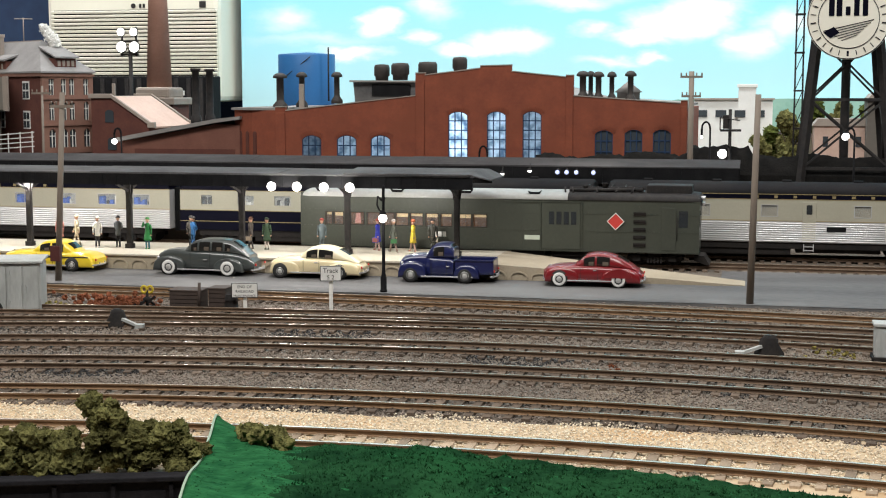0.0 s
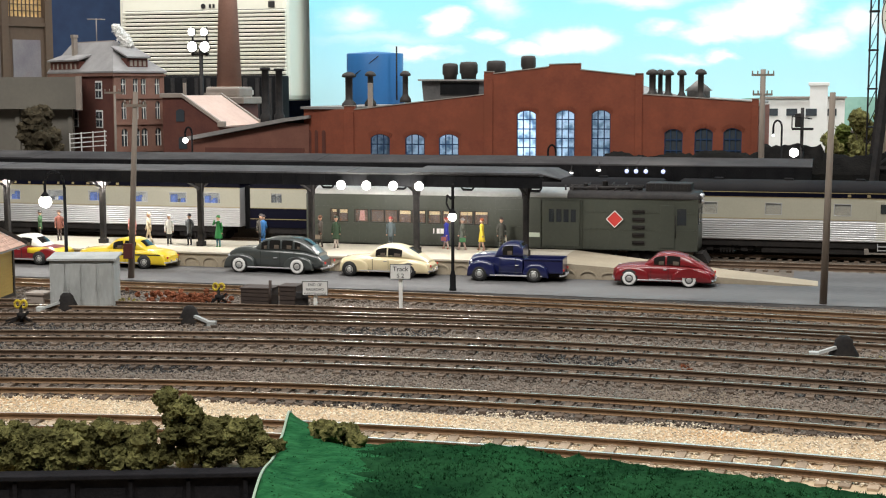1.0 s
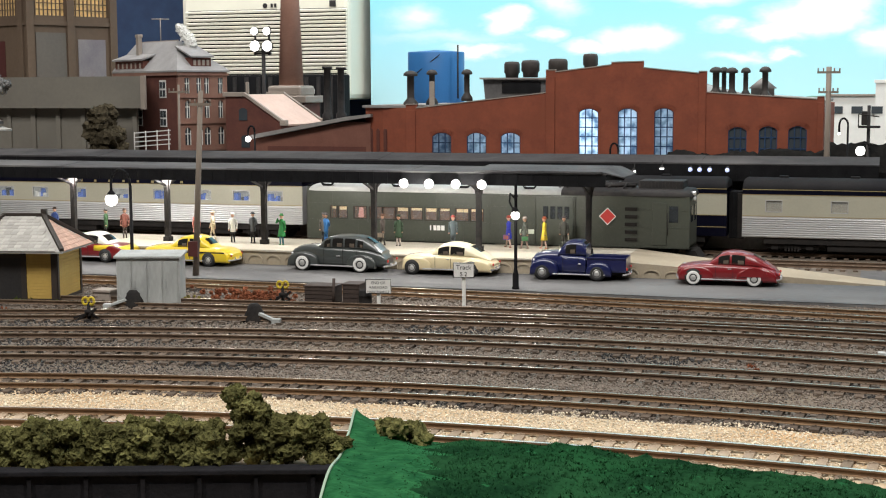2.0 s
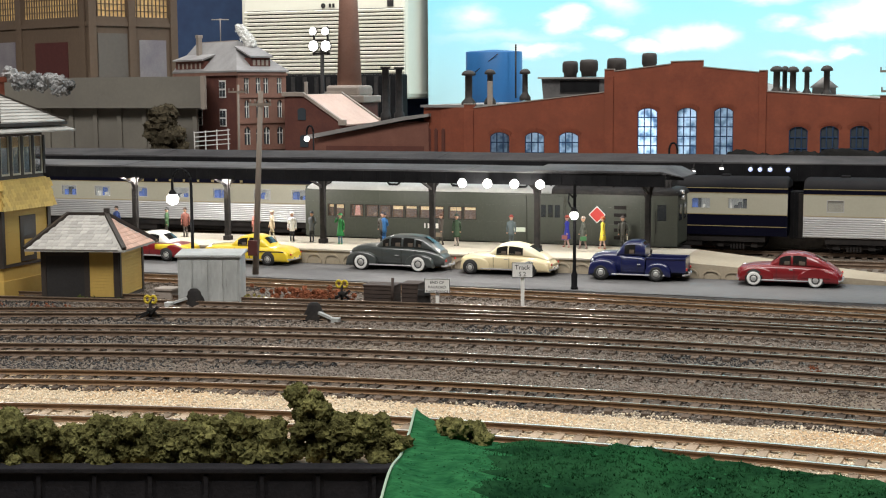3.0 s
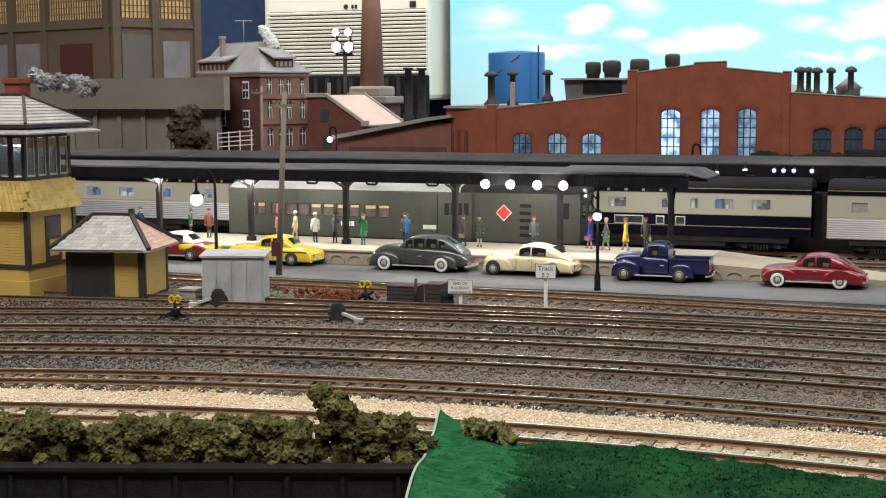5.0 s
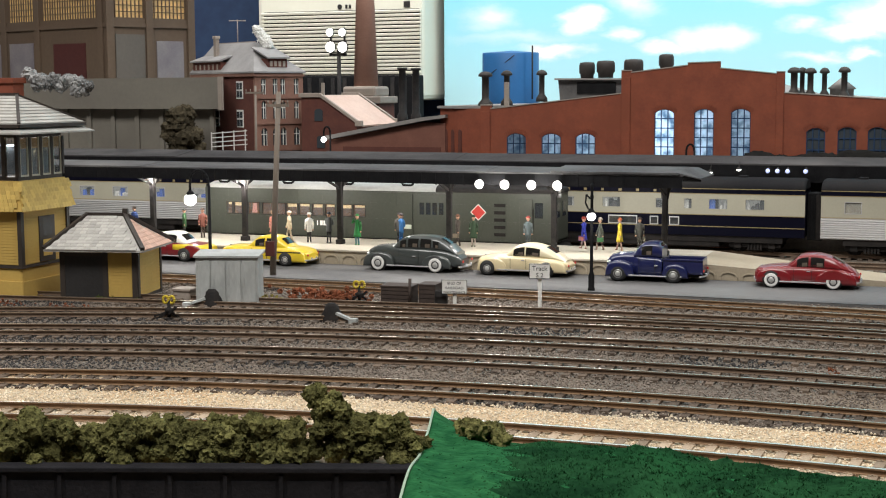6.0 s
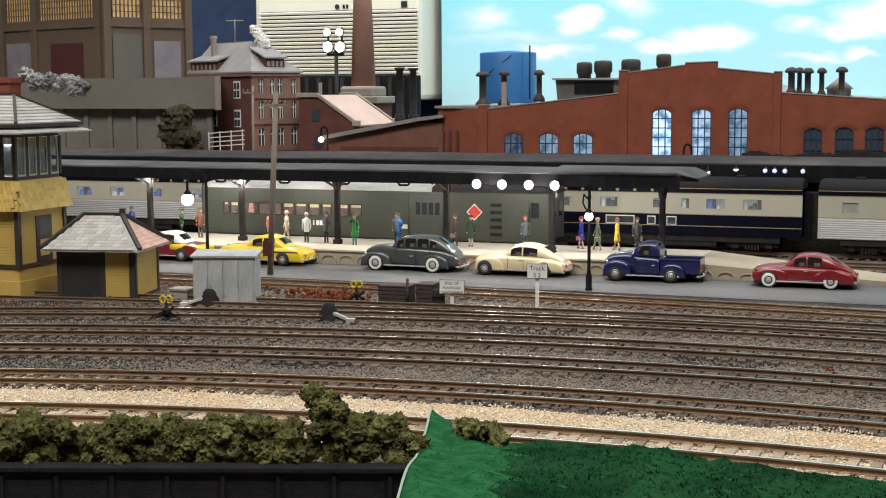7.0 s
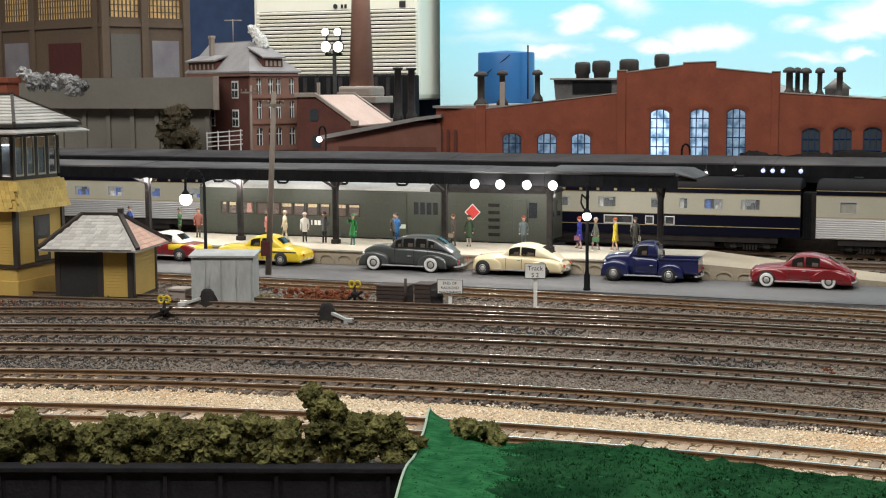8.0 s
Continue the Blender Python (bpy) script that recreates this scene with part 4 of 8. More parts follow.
# ---- engine house ----
YF = 1075
house = thing("engine_house", "red brick engine house with stepped parapet and arched blue windows", "building")
outline = [(-373.5, -2), (-48, -2), (-48, 102), (-53, 102), (-53, 100), (-134, 105.5), (-134, 121), (-140, 121), (-140, 119.7), (-182, 124.2), (-182, 129), (-206.5, 128.4), (-206.5, 126.6),
           (-250.5, 121.5), (-250.5, 123), (-258, 123), (-258, 105.5), (-365, 93.5), (-365, 96.5), (-373.5, 96.5)]
WINS = [(-343.3, 50, 74.3, 16, 3.2, 3, 3, M_FROST), (-314.3, 50, 74.4, 16, 3.2, 3, 3, M_FROST), (-286.5, 50, 74.6, 16, 3.2, 3, 3, M_FROST),
        (-224, 50, 93.4, 15.5, 3, 3, 6, M_FROST), (-193.6, 50, 93.6, 15, 3, 3, 6, M_FROST), (-165.8, 50, 93.8, 14.6, 3, 3, 6, M_FROST),
        (-110.5, 55, 79.6, 13.6, 3, 3, 3, M_DULL), (-88, 55, 80.2, 13.4, 3, 3, 3, M_DULL), (-66.6, 55, 80.4, 13.4, 3, 3, 3, M_DULL)]
bm = bmesh.new()
holed(bm, outline[::-1], [arch_hole(*w[:5]) for w in WINS], YF, YF + 4)
part("front_wall", bm, M_BRICK, house)
for x0, x1, z in ((-373.5, -365, 92), (-258, -250.5, 118), (-140, -134, 117), (-53, -48, 98), (-206.5, -182, 118)):
    if x1 - x0 < 12:
        bm = bmesh.new()
        box(bm, x0 + 0.2, x1 - 0.2, YF - 1.2, YF, -2, z, 0.2)
        part("pilaster", bm, M_BRICK, house)
for w in WINS:
    arched_window(house, *w[:5], YF, w[5], w[6], M_BLUEFR, w[7])
    bm = bmesh.new()
    cx, z0, z1, wd, rise = w[:5]
    n = 13
    for k in range(n):
        a = (k + 0.5) / n
        x, z = cx + (wd + 3) * (0.5 - a), z1 - rise + (rise + 1) * math.sin(math.pi * a) ** 0.7
        t = (a - 0.5) * 0.9
        beam(bm, (x, YF - 0.1, z), (x - 2.8 * math.sin(t), YF - 0.1, z + 2.8 * math.cos(t)), 1.25, 0.5)
    part("brick_arch", bm, M_BRICK, house)
bm = bmesh.new()
caps = outline[2:]
for p, q in zip(caps, caps[1:]):
    if abs(p[0] - q[0]) > 3:
        beam(bm, (p[0], YF + 2, p[1] + 0.35), (q[0], YF + 2, q[1] + 0.35), 5.2, 0.8)
part("parapet_capping", bm, M_STONE, house)
bm = bmesh.new()
prism(bm, [(-373.5, YF + 4), (-373.5, YF), (-395, YF + 5), (-414, YF + 16), (-414, 1330), (-410, 1330), (-410, YF + 18), (-394, YF + 9)], -2, 94.0, "z")
part("side_wall", bm, M_BRICK, house)
bm = bmesh.new()
prism(bm, [(-52, YF + 4), (-48, YF + 4), (-48, 1300), (-52, 1300)], -2, 96, "z")
part("side_wall", bm, M_BRICK, house)
bm = bmesh.new()
for k in range(3):
    x = -407.5 + 7.4 * k
    y = YF + (16 + (x + 414) * -11 / 19 if x < -395 else 5 + (x + 395) * -5 / 21.5)
    m = Matrix.Translation((x, y - 0.25, 0)) @ Matrix.Rotation(math.atan2(-11, 19), 4, "Z")
    old = set(bm.verts)
    prism(bm, arch_hole(0, 50, 77, 3.6, 1.8), -0.5, 0.6, "y")
    bmesh.ops.transform(bm, matrix=m, verts=[v for v in bm.verts if v not in old])
# Niches are flat dark slabs; their recess shade is put into the colour.
part("dark_niche_slab", bm, M_BRICKD, house)
bm = bmesh.new()
prism(bm, [(-373, 93.6), (-258, 105.0), (-258, 103.0), (-373, 91.6)], YF + 4, 1330, "y")
prism(bm, [(-372.5, YF + 1), (-395, YF + 3), (-416, YF + 14), (-416, 1330), (-372.5, 1330)], 94.0, 96.0, "z")
prism(bm, [(-258, 104.8), (-195, 121), (-134, 104.8), (-134, 102.8), (-195, 118), (-258, 102.8)], YF + 4, 1330, "y")
prism(bm, [(-134, 104.5), (-50, 99), (-50, 97), (-134, 102.5)], YF + 4, 1330, "y")
part("roof", bm, M_TARROOF, house, "weathered grey tar roof")
bm = bmesh.new()
box(bm, -372, -52, 1300, 1304, -2, 92)
part("back_wall", bm, M_WHITE, house, "pale inner back wall")
bm = bmesh.new()
prism(bm, [(-316, 96), (-262, 100), (-262, 116), (-318, 116.5)], 1108, 1190, "y")
mon = part("roof_monitor", bm, M_ROOFG, house, "grey roof monitor with dark louvred side")
bm = bmesh.new()
box(bm, -302, -270, 1106.8, 1108.4, 105.5, 114.5)
part("louvre", bm, M_BLACK, mon)
bm = bmesh.new()
prism(bm, [(-320, 116.6), (-262, 116.2), (-262, 117.6), (-320, 118)], 1104, 1194, "y")
part("monitor_roof", bm, M_TARROOF, mon)
for x, y, z, r in ((-297, 1120, 117, 6.6), (-280.5, 1116, 118, 7.6), (-259, 1122, 119, 8), (-235, 1135, 123, 6.2)):
    bm = bmesh.new()
    lathe(bm, x, y, [(r * 0.8, z), (r * 0.85, z + 4), (r, z + 5), (r, z + 11.6), (r * 0.86, z + 13.6), (r * 0.3, z + 14)], 8)
    part("drum_vent", bm, M_VENT, house, "squat brown drum ventilator")


def mushroom_vent(x, y, z, h, r):
    bm = bmesh.new()
    lathe(bm, x, y, [(r * 2.1, z), (r * 2.0, z + 3), (r * 1.1, z + 6), (r, z + 7), (r, z + h - 4), (r * 1.3, z + h - 4.5), (r * 2.0, z + h - 4), (r * 1.9, z + h - 2.4), (r * 1.2, z + h - 0.6), (r * 0.3, z + h)], 14)
    part("roof_ventilator", bm, M_VENT, house, "mushroom-capped roof ventilator")


for v in ((-377, 1098, 95, 29, 3.0), (-365, 1118, 96, 29, 2.4), (-333, 1112, 99, 26, 2.3), (-130.5, 1106, 102, 23, 2.6), (-125.5, 1116, 101, 24, 1.8), (-118.5, 1108, 101, 23.5, 2.3), (-108.5, 1112, 101, 23.5, 1.9), (-93.5, 1108, 100, 25, 2.3)):
    mushroom_vent(*v)
bm = bmesh.new()
box(bm, -356.5, -353, 1084, 1087.5, 93, 115, 0.3)
part("pipe_stack", bm, M_STONE, house)
bm = bmesh.new()
lathe(bm, -97, 1130, [(9, 99), (9, 108), (11, 108.4), (0.5, 117)], 4)
part("roof_cupola", bm, M_TARROOF, house)
bulb("engine_house_lamp", -226, 1103, 74, 0.055, 6, (0.85, 0.92, 1))
bulb("engine_house_lamp", -184, 1122, 78, 0.030, 8, (0.85, 0.92, 1))
bulb("engine_house_lamp", -292, 1120, 66, 0.035, 8, (0.85, 0.92, 1))

# ---- blue tank ----
M_TANKB = mat("blue_tank_paint", (0.025, 0.14, 0.36), (0.02, 0.115, 0.30), 0.45, scale=30)
bm = bmesh.new()
lathe(bm, -416, 1290, [(27.0, -2), (27.0, 143), (26.5, 144), (0.5, 146)], 40)
tank = thing("storage_tank", "tall blue cylindrical storage tank behind the engine house", "tank")
part("shell", bm, M_TANKB, tank)
bm = bmesh.new()
beam(bm, (-430, 1264.5, 122), (-404, 1263, 141), 0.7)
rod(bm, (-389, 1272, 100), (-389, 1272, 150), 0.8)
part("stair_rail", bm, M_IRON, tank)

# ---- low annexe with two tall stacks ----
annexe = thing("annexe", "low brick annexe with a sloping grey roof", "building")
bm = bmesh.new()
prism(bm, [(-511, -2), (-408, -2), (-408, 82), (-428, 82.5), (-511, 68)], 1086, 1170, "y")
part("wall", bm, M_BRICKP, annexe)
bm = bmesh.new()
prism(bm, [(-515, 67.5), (-428, 83.5), (-406, 86.5), (-406, 89), (-428, 86.6), (-515, 71)], 1081, 1174, "y")
part("roof", bm, M_TARROOF, annexe)
bm = bmesh.new()
box(bm, -500, -412, 1085.2, 1086, 55, 62)
part("string_course", bm, M_BRICKD, annexe)
for x, y in ((-455.3, 1110), (-454, 1138)):
    bm = bmesh.new()
    lathe(bm, x, y, [(4.6, 80), (4.4, 88), (3.2, 89.5), (2.9, 126), (4.4, 126.4), (4.4, 128), (2.2, 128)], 16)
    part("smokestack", bm, M_IRON, annexe, "slim dark smoke stack")

# ---- pink roofed gatehouse ----
M_PINKR = mat("pale_pink_slate", (0.58, 0.42, 0.35), (0.50, 0.35, 0.29), 0.8, scale=50, fine=400)
gate = thing("gatehouse", "small dark brick house with a pale pink sloping roof", "building")
GF, GB = 1142, 1228   # front and back gables
gable = [(-566, -2), (-512, -2), (-512, 79), (-548, 103), (-566, 103)]
bm = bmesh.new()
prism(bm, gable, GF, GB, "y")
part("wall", bm, M_BRICKD, gate)
bm = bmesh.new()
prism(bm, [(-547, 103.2), (-507.5, 77.0), (-507, 78.4), (-546.5, 104.8)], GF + 3, GB - 3, "y")
part("roof", bm, M_PINKR, gate, "pale pink slate slope")
bm = bmesh.new()
for y in (GF, GB):
    beam(bm, (-548, y, 105.6), (-511, y, 81.2), 3.4, 2.4)
    box(bm, -568, -547, y - 2, y + 2, 103, 107, 0.4)
    box(bm, -513, -506.5, y - 2.4, y + 2.4, 77.5, 82.5, 0.5)
box(bm, -567, -547, GF + 2, GB - 2, 103, 105, 0.3)
part("gable_coping", bm, M_STONE, gate)
bm = bmesh.new()
box(bm, -550, -547.5, GF + 8, GF + 10.5, 104, 116, 0.2)
part("flue", bm, M_STONE, gate)
for cx, z0 in ((-549, 82), (-547, 58)):
    bm = bmesh.new()
    prism(bm, arch_hole(cx, z0, z0 + 11, 8, 2), GF - 0.6, GF, "y")
    part("window", bm, M_DULL, gate)

# ---- tall brick chimney on a stone base ----
M_CHIM = mat("brown_chimney_brick", (0.36, 0.20, 0.15), (0.29, 0.155, 0.115), 0.8, scale=60, fine=600)
chim = thing("factory_chimney", "tall tapering brown brick chimney on a stone base", "chimney")
bm = bmesh.new()
lathe(bm, -571, 1300, [(12.4, 112), (8.4, 220), (7.2, 290), (8.4, 291), (8.4, 296), (6, 296)], 24)
part("shaft", bm, M_CHIM, chim)
bm = bmesh.new()
box(bm, -589, -553, 1282, 1318, 102, 113, 2.5)
box(bm, -594, -546, 1277, 1323, 96, 103, 1)
part("stone_base", bm, M_STONE, chim)
bm = bmesh.new()
box(bm, -591, -549, 1280, 1320, -2, 96)
part("plinth", bm, M_BRICKD, chim)

# ---- floodlight mast ----
fl = thing("floodlight_mast", "dark floodlight mast with four lit round lamps", "floodlight")
bm = bmesh.new()
rod(bm, (-564, 1220, -2), (-564, 1220, 152), 2.3, 1.8)
box(bm, -573, -556, 1218, 1221, 142, 144)
box(bm, -573, -556, 1218, 1221, 154, 156)
for x in (-571.5, -557.5):
    box(bm, x - 0.6, x + 0.6, 1218, 1220, 141, 168)
part("mast", bm, M_IRON, fl)
for x, z, r in ((-571, 163.5, 4.2), (-558.4, 163.3, 4.2), (-570.6, 149.8, 5.6), (-558, 149.6, 5.6)):
    bm = bmesh.new()
    lathe(bm, x, z, [(r * 0.5, 1220), (r * 0.95, 1217), (r, 1215.4), (r * 0.8, 1215)], 16, "y")
    ob = part("lamp_housing", bm, M_IRON, fl)
    bm = bmesh.new()
    ball(bm, x, 1215.2, z, r * 0.88, 1, 0.35, 1)
    part("lamp_lens", bm, M_GLOW, ob, "glowing white lens")

# ---- corner brick house with mansard roof ----
M_SLATE = mat("grey_slate", (0.27, 0.26, 0.255), (0.20, 0.19, 0.19), 0.7, scale=60, fine=500)
bh = thing("brick_house", "tall old brick house with grey mansard roof and dormers", "house", "", "", -604, 1126, -2, 57)
W, D = 50, 122   # along x to the right, along y into the depth
zs = 127
bm = bmesh.new()
holes = []
for row, (z0, z1, rise) in enumerate(((62, 78, 3), (86, 102, 2.5), (108, 122, 0.5))):
    for cx in (9, 21, 29, 43):
        holes.append(arch_hole(cx, z0, z1, 5.2 if row else 6.4, rise))
holed(bm, [(0, 0), (W, 0), (W, zs), (0, zs)], holes, 0, 3)
part("front_wall", bm, M_BRICKO, bh, "orange brick street front")
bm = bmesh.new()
# Side wall takes the darker brick: its shade is put into the colour.
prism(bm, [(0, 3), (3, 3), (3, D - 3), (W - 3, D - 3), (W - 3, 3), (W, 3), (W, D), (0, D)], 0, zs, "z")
part("side_wall", bm, M_BRICKD, bh, "brick side wall in darker brick for its shade")
bm = bmesh.new()
for z in (82, 105, zs - 2, 58):
    box(bm, -1, W + 1, -1.2, 0, z - 1, z + 1)
box(bm, -1.6, -0.05, -1, D + 1, zs - 3, zs)
part("cornice", bm, M_BRICKO, bh)
for row, (z0, z1, rise) in enumerate(((62, 78, 3), (86, 102, 2.5), (108, 122, 0.5))):
    for cx in (9, 21, 29, 43):
        bm = bmesh.new()
        w = 5.2 if row else 6.4
        box(bm, cx - w / 2, cx + w / 2, 1.6, 1.9, z0, z1)
        win = part("window", bm, M_DULL, bh)
        bm = bmesh.new()
        box(bm, cx - 0.35, cx + 0.35, 1.0, 1.7, z0, z1 - 0.4)
        box(bm, cx - w / 2, cx + w / 2, 1.0, 1.7, z0 + (z1 - z0) * 0.6, z0 + (z1 - z0) * 0.6 + 0.8)
        for s in (-1, 1):
            box(bm, cx + s * w / 2 - 0.4, cx + s * w / 2 + 0.4, 1.0, 1.7, z0, z1 - rise)
        part("window_frame", bm, M_WHITE, win)
for cy in (28, 74):
    for z0 in (78, 104):
        bm = bmesh.new()
        box(bm, -0.5, 0.4, cy - 6, cy + 6, z0, z0 + 16)
        win = part("window", bm, M_WHITE, bh, "pale framed side window")
        bm = bmesh.new()
        for k in (-1, 1):
            for j in (0, 1):
                box(bm, -0.8, -0.5, cy + k * 2.8 - 2.2, cy + k * 2.8 + 2.2, z0 + 1.2 + j * 7.4, z0 + 7 + j * 7.4)
        part("pane", bm, M_DULL, win)
bm = bmesh.new()
loft(bm, [[(-2, -2, zs), (W + 2, -2, zs), (W + 2, D + 2, zs), (-2, D + 2, zs)], [(-2, -2, zs + 1.5), (W + 2, -2, zs + 1.5), (W + 2, D + 2, zs + 1.5), (-2, D + 2, zs + 1.5)], [(23, 42, zs + 29), (W - 23, 42, zs + 29), (W - 23, D - 2, zs + 29), (23, D - 2, zs + 29)]], smooth=False)
part("roof", bm, M_SLATE, bh)


def dormer(wide, m):
    bm = bmesh.new()
    vs = box(bm, -wide / 2, wide / 2, 0, 16, 0, 9)
    bmesh.ops.transform(bm, matrix=m, verts=vs)
    d = part("dormer", bm, M_BRICKD, bh)
    bm = bmesh.new()
    n = 4 if wide < 30 else 6
    vs = [v for k in range(n) for v in box(bm, (k - n / 2 + 0.5) * wide / (n + 0.5) - 1.3, (k - n / 2 + 0.5) * wide / (n + 0.5) + 1.3, -0.4, 0.1, 2, 7)]
    bmesh.ops.transform(bm, matrix=m, verts=bm.verts)
    part("dormer_window", bm, M_STONE, d, "pale small window lights")
    bm = bmesh.new()
    prism(bm, [(-2.5, 9), (-2.5, 10.4), (26, 20), (26, 18.6)], -wide / 2 - 2, wide / 2 + 2, "x")
    bmesh.ops.transform(bm, matrix=m, verts=bm.verts)
    part("dormer_roof", bm, M_SLATE, d)


dormer(20, Matrix.Translation((W * 0.52, 4, zs + 4)))
dormer(56, Matrix.Translation((0, 92, zs + 2)) @ Matrix.Rotation(radians(-90), 4, "Z"))
bm = bmesh.new()
box(bm, 10, 14, 92, 97, zs + 10, zs + 36, 0.4)
box(bm, 9.4, 14.6, 91.4, 97.6, zs + 33, zs + 36, 0.4)
part("chimney", bm, M_STONE, bh)
bm = bmesh.new()
rod(bm, (25, 76, zs + 28), (25, 76, zs + 51), 0.5)
rod(bm, (18, 80, zs + 50), (32, 72, zs + 50), 0.5)
beam(bm, (25, 43, zs + 29.4), (25, D - 3, zs + 29.4), 1.2)
part("aerial", bm, M_STONE, bh)
# ---- big brown factory with lit windows ----
M_FAC = mat("brown_factory_render", (0.125, 0.086, 0.058), (0.10, 0.068, 0.047), 0.8, scale=14, fine=300, wear=(0.11, 0.082, 0.062))
M_FACG = mat("grey_brown_panel", (0.13, 0.115, 0.10), (0.105, 0.093, 0.082), 0.8, scale=20, fine=300)
M_LITWIN = mat("lit_factory_pane", (0.66, 0.43, 0.17), (0.30, 0.20, 0.11), 0.6, scale=110, glow=0.22, bump=0, contrast=(0.42, 0.58))
M_MURAL = mat("faded_poster", (0.16, 0.14, 0.165), (0.24, 0.225, 0.225), 0.8, scale=40, bump=0, wear=(0.22, 0.15, 0.15))
M_MAROON = mat("maroon_door", (0.08, 0.022, 0.02), (0.065, 0.018, 0.017), 0.6)
fac = thing("factory", "big brown factory hall with lit gridded windows", "factory")


def factory_face(x0, y0, x1, y1, bays):
    d = math.dist((x0, y0), (x1, y1))
    m = Matrix.Translation((x0, y0, 0)) @ Matrix.Rotation(math.atan2(y1 - y0, x1 - x0), 4, "Z")

    def put(name, bm, mt, parent=fac, label=""):
        bmesh.ops.transform(bm, matrix=m, verts=bm.verts)
        return part(name, bm, mt, parent, label)
    bm = bmesh.new()
    holes = [[(a + 4, 181), (b - 4, 181), (b - 4, 250), (a + 4, 250)] for a, b, _ in bays]
    holed(bm, [(0, -2), (d, -2), (d, 300), (0, 300)], holes, 0, 6)
    put("wall", bm, M_FAC)
    for x in [0] + [b for _, b, _ in bays]:
        bm = bmesh.new()
        box(bm, x - 4, x + 4, -2.5, 0, -2, 300, 0.4)
        put("pilaster", bm, M_FAC)
    for z in (172, 252):
        bm = bmesh.new()
        box(bm, 0, d, -1.6, 0, z, z + 4)
        put("string_course", bm, M_FAC)
    for a, b, kind in bays:
        bm = bmesh.new()
        box(bm, a + 4, b - 4, 4, 4.4, 181, 250)
        win = put("window", bm, M_LITWIN, fac, "warm lit window")
        n = int((b - a - 8) / 4.2)
        for k in range(n + 1):
            bm = bmesh.new()
            x = a + 4 + (b - a - 8) * k / n
            box(bm, x - 0.5, x + 0.5, 3, 4, 181, 250)
            put("glazing_bar", bm, M_FAC, win)
        for k in range(11):
            bm = bmesh.new()
            box(bm, a + 4, b - 4, 3.1, 3.9, 180.7 + 6.2 * k, 181.5 + 6.2 * k)
            put("glazing_bar", bm, M_FAC, win)
        bm = bmesh.new()
        if kind == "door":
            box(bm, a + 26, b - 26, -0.8, 0.4, -2, 157)
            put("door", bm, M_MAROON, fac, "maroon roller door")
        elif kind == "mural":
            box(bm, a + 8, b - 9, -0.8, 0.4, -2, 159)
            put("poster_panel", bm, M_MURAL, fac, "faded poster panel")
        else:
            box(bm, a + 6, b - 5, -0.8, 0.4, -2, 165)
            put("panel", bm, M_FACG, fac)


factory_face(-1010, 1258, -790, 1180, [(-2, 56, "mural"), (56, 115.5, "mural"), (115.5, 221, "door")])
factory_face(-790, 1180, -744, 1262, [(0, 43, "panel"), (43, 90, "mural")])
bm = bmesh.new()
prism(bm, [(-1004, 1264), (-790, 1188), (-750, 1266)], -2, 298, "z")
part("inner_block", bm, M_FAC, fac)

# ---- grey loading shed in front of the factory ----
M_SHEDG = mat("grey_render", (0.20, 0.185, 0.155), (0.165, 0.152, 0.13), 0.8, scale=25, fine=300, wear=(0.15, 0.137, 0.118))
shed = thing("loading_shed", "long grey loading shed with overhanging upper wall", "shed")
bm = bmesh.new()
prism(bm, [(-960, 1150), (-634, 1122), (-676, 1190), (-960, 1218)], 93, 121.5, "z")
part("upper_wall", bm, M_SHEDG, shed)
bm = bmesh.new()
prism(bm, [(-960, 1160), (-649, 1134), (-688, 1188), (-960, 1210)], -2, 93, "z")
part("lower_wall", bm, M_SHEDG, shed)
for k in range(11):
    bm = bmesh.new()
    x = -652 - 28 * k
    y = 1134 + (-649 - x) * 0.0836
    box(bm, x - 2.4, x + 2.4, y - 2.5, y + 1, -2, 93, 0.3)
    part("column", bm, M_SHEDG, shed)
bm = bmesh.new()
box(bm, -638, -633.5, 1119, 1122, 92, 122)
part("corner_post", bm, M_STONE, shed)
fence = thing("white_fence", "low white railing beside the shed", "fence")
for k in range(4):
    bm = bmesh.new()
    beam(bm, (-645, 1118, 59 + 4 * k), (-605, 1111, 62 + 4 * k), 0.8)
    part("rail", bm, M_WHITE, fence)
for k in range(4):
    bm = bmesh.new()
    beam(bm, (-645 + 12.5 * k, 1118.5 - 2 * k, -2), (-645 + 12.5 * k, 1118.5 - 2 * k, 72 + k), 0.8)
    part("post", bm, M_WHITE, fence)

# ---- right background: white factory, water tower, mast ----
wf = thing("white_factory", "white flat-roofed factory with a square tower", "factory")
bm = bmesh.new()
box(bm, -60, 20, 1500, 1540, -2, 100)
part("main_block", bm, M_WHITE, wf)
bm = bmesh.new()
box(bm, -15, 3, 1497, 1520, -2, 115, 0.4)
box(bm, -16.5, 4.5, 1496, 1521, 113, 116.5, 0.3)
part("tower", bm, M_WHITE, wf)
for k in range(4):
    bm = bmesh.new()
    x = -52 + 19.5 * k
    box(bm, x - 5.5, x + 5.5, 1496.2 if k == 2 else 1499.2, 1500.2, 82.4, 89.6)
    part("window", bm, M_DULL, wf)
bm = bmesh.new()
box(bm, -62, 22, 1498, 1542, 100, 102)
part("roof_edge", bm, M_STONE, wf)
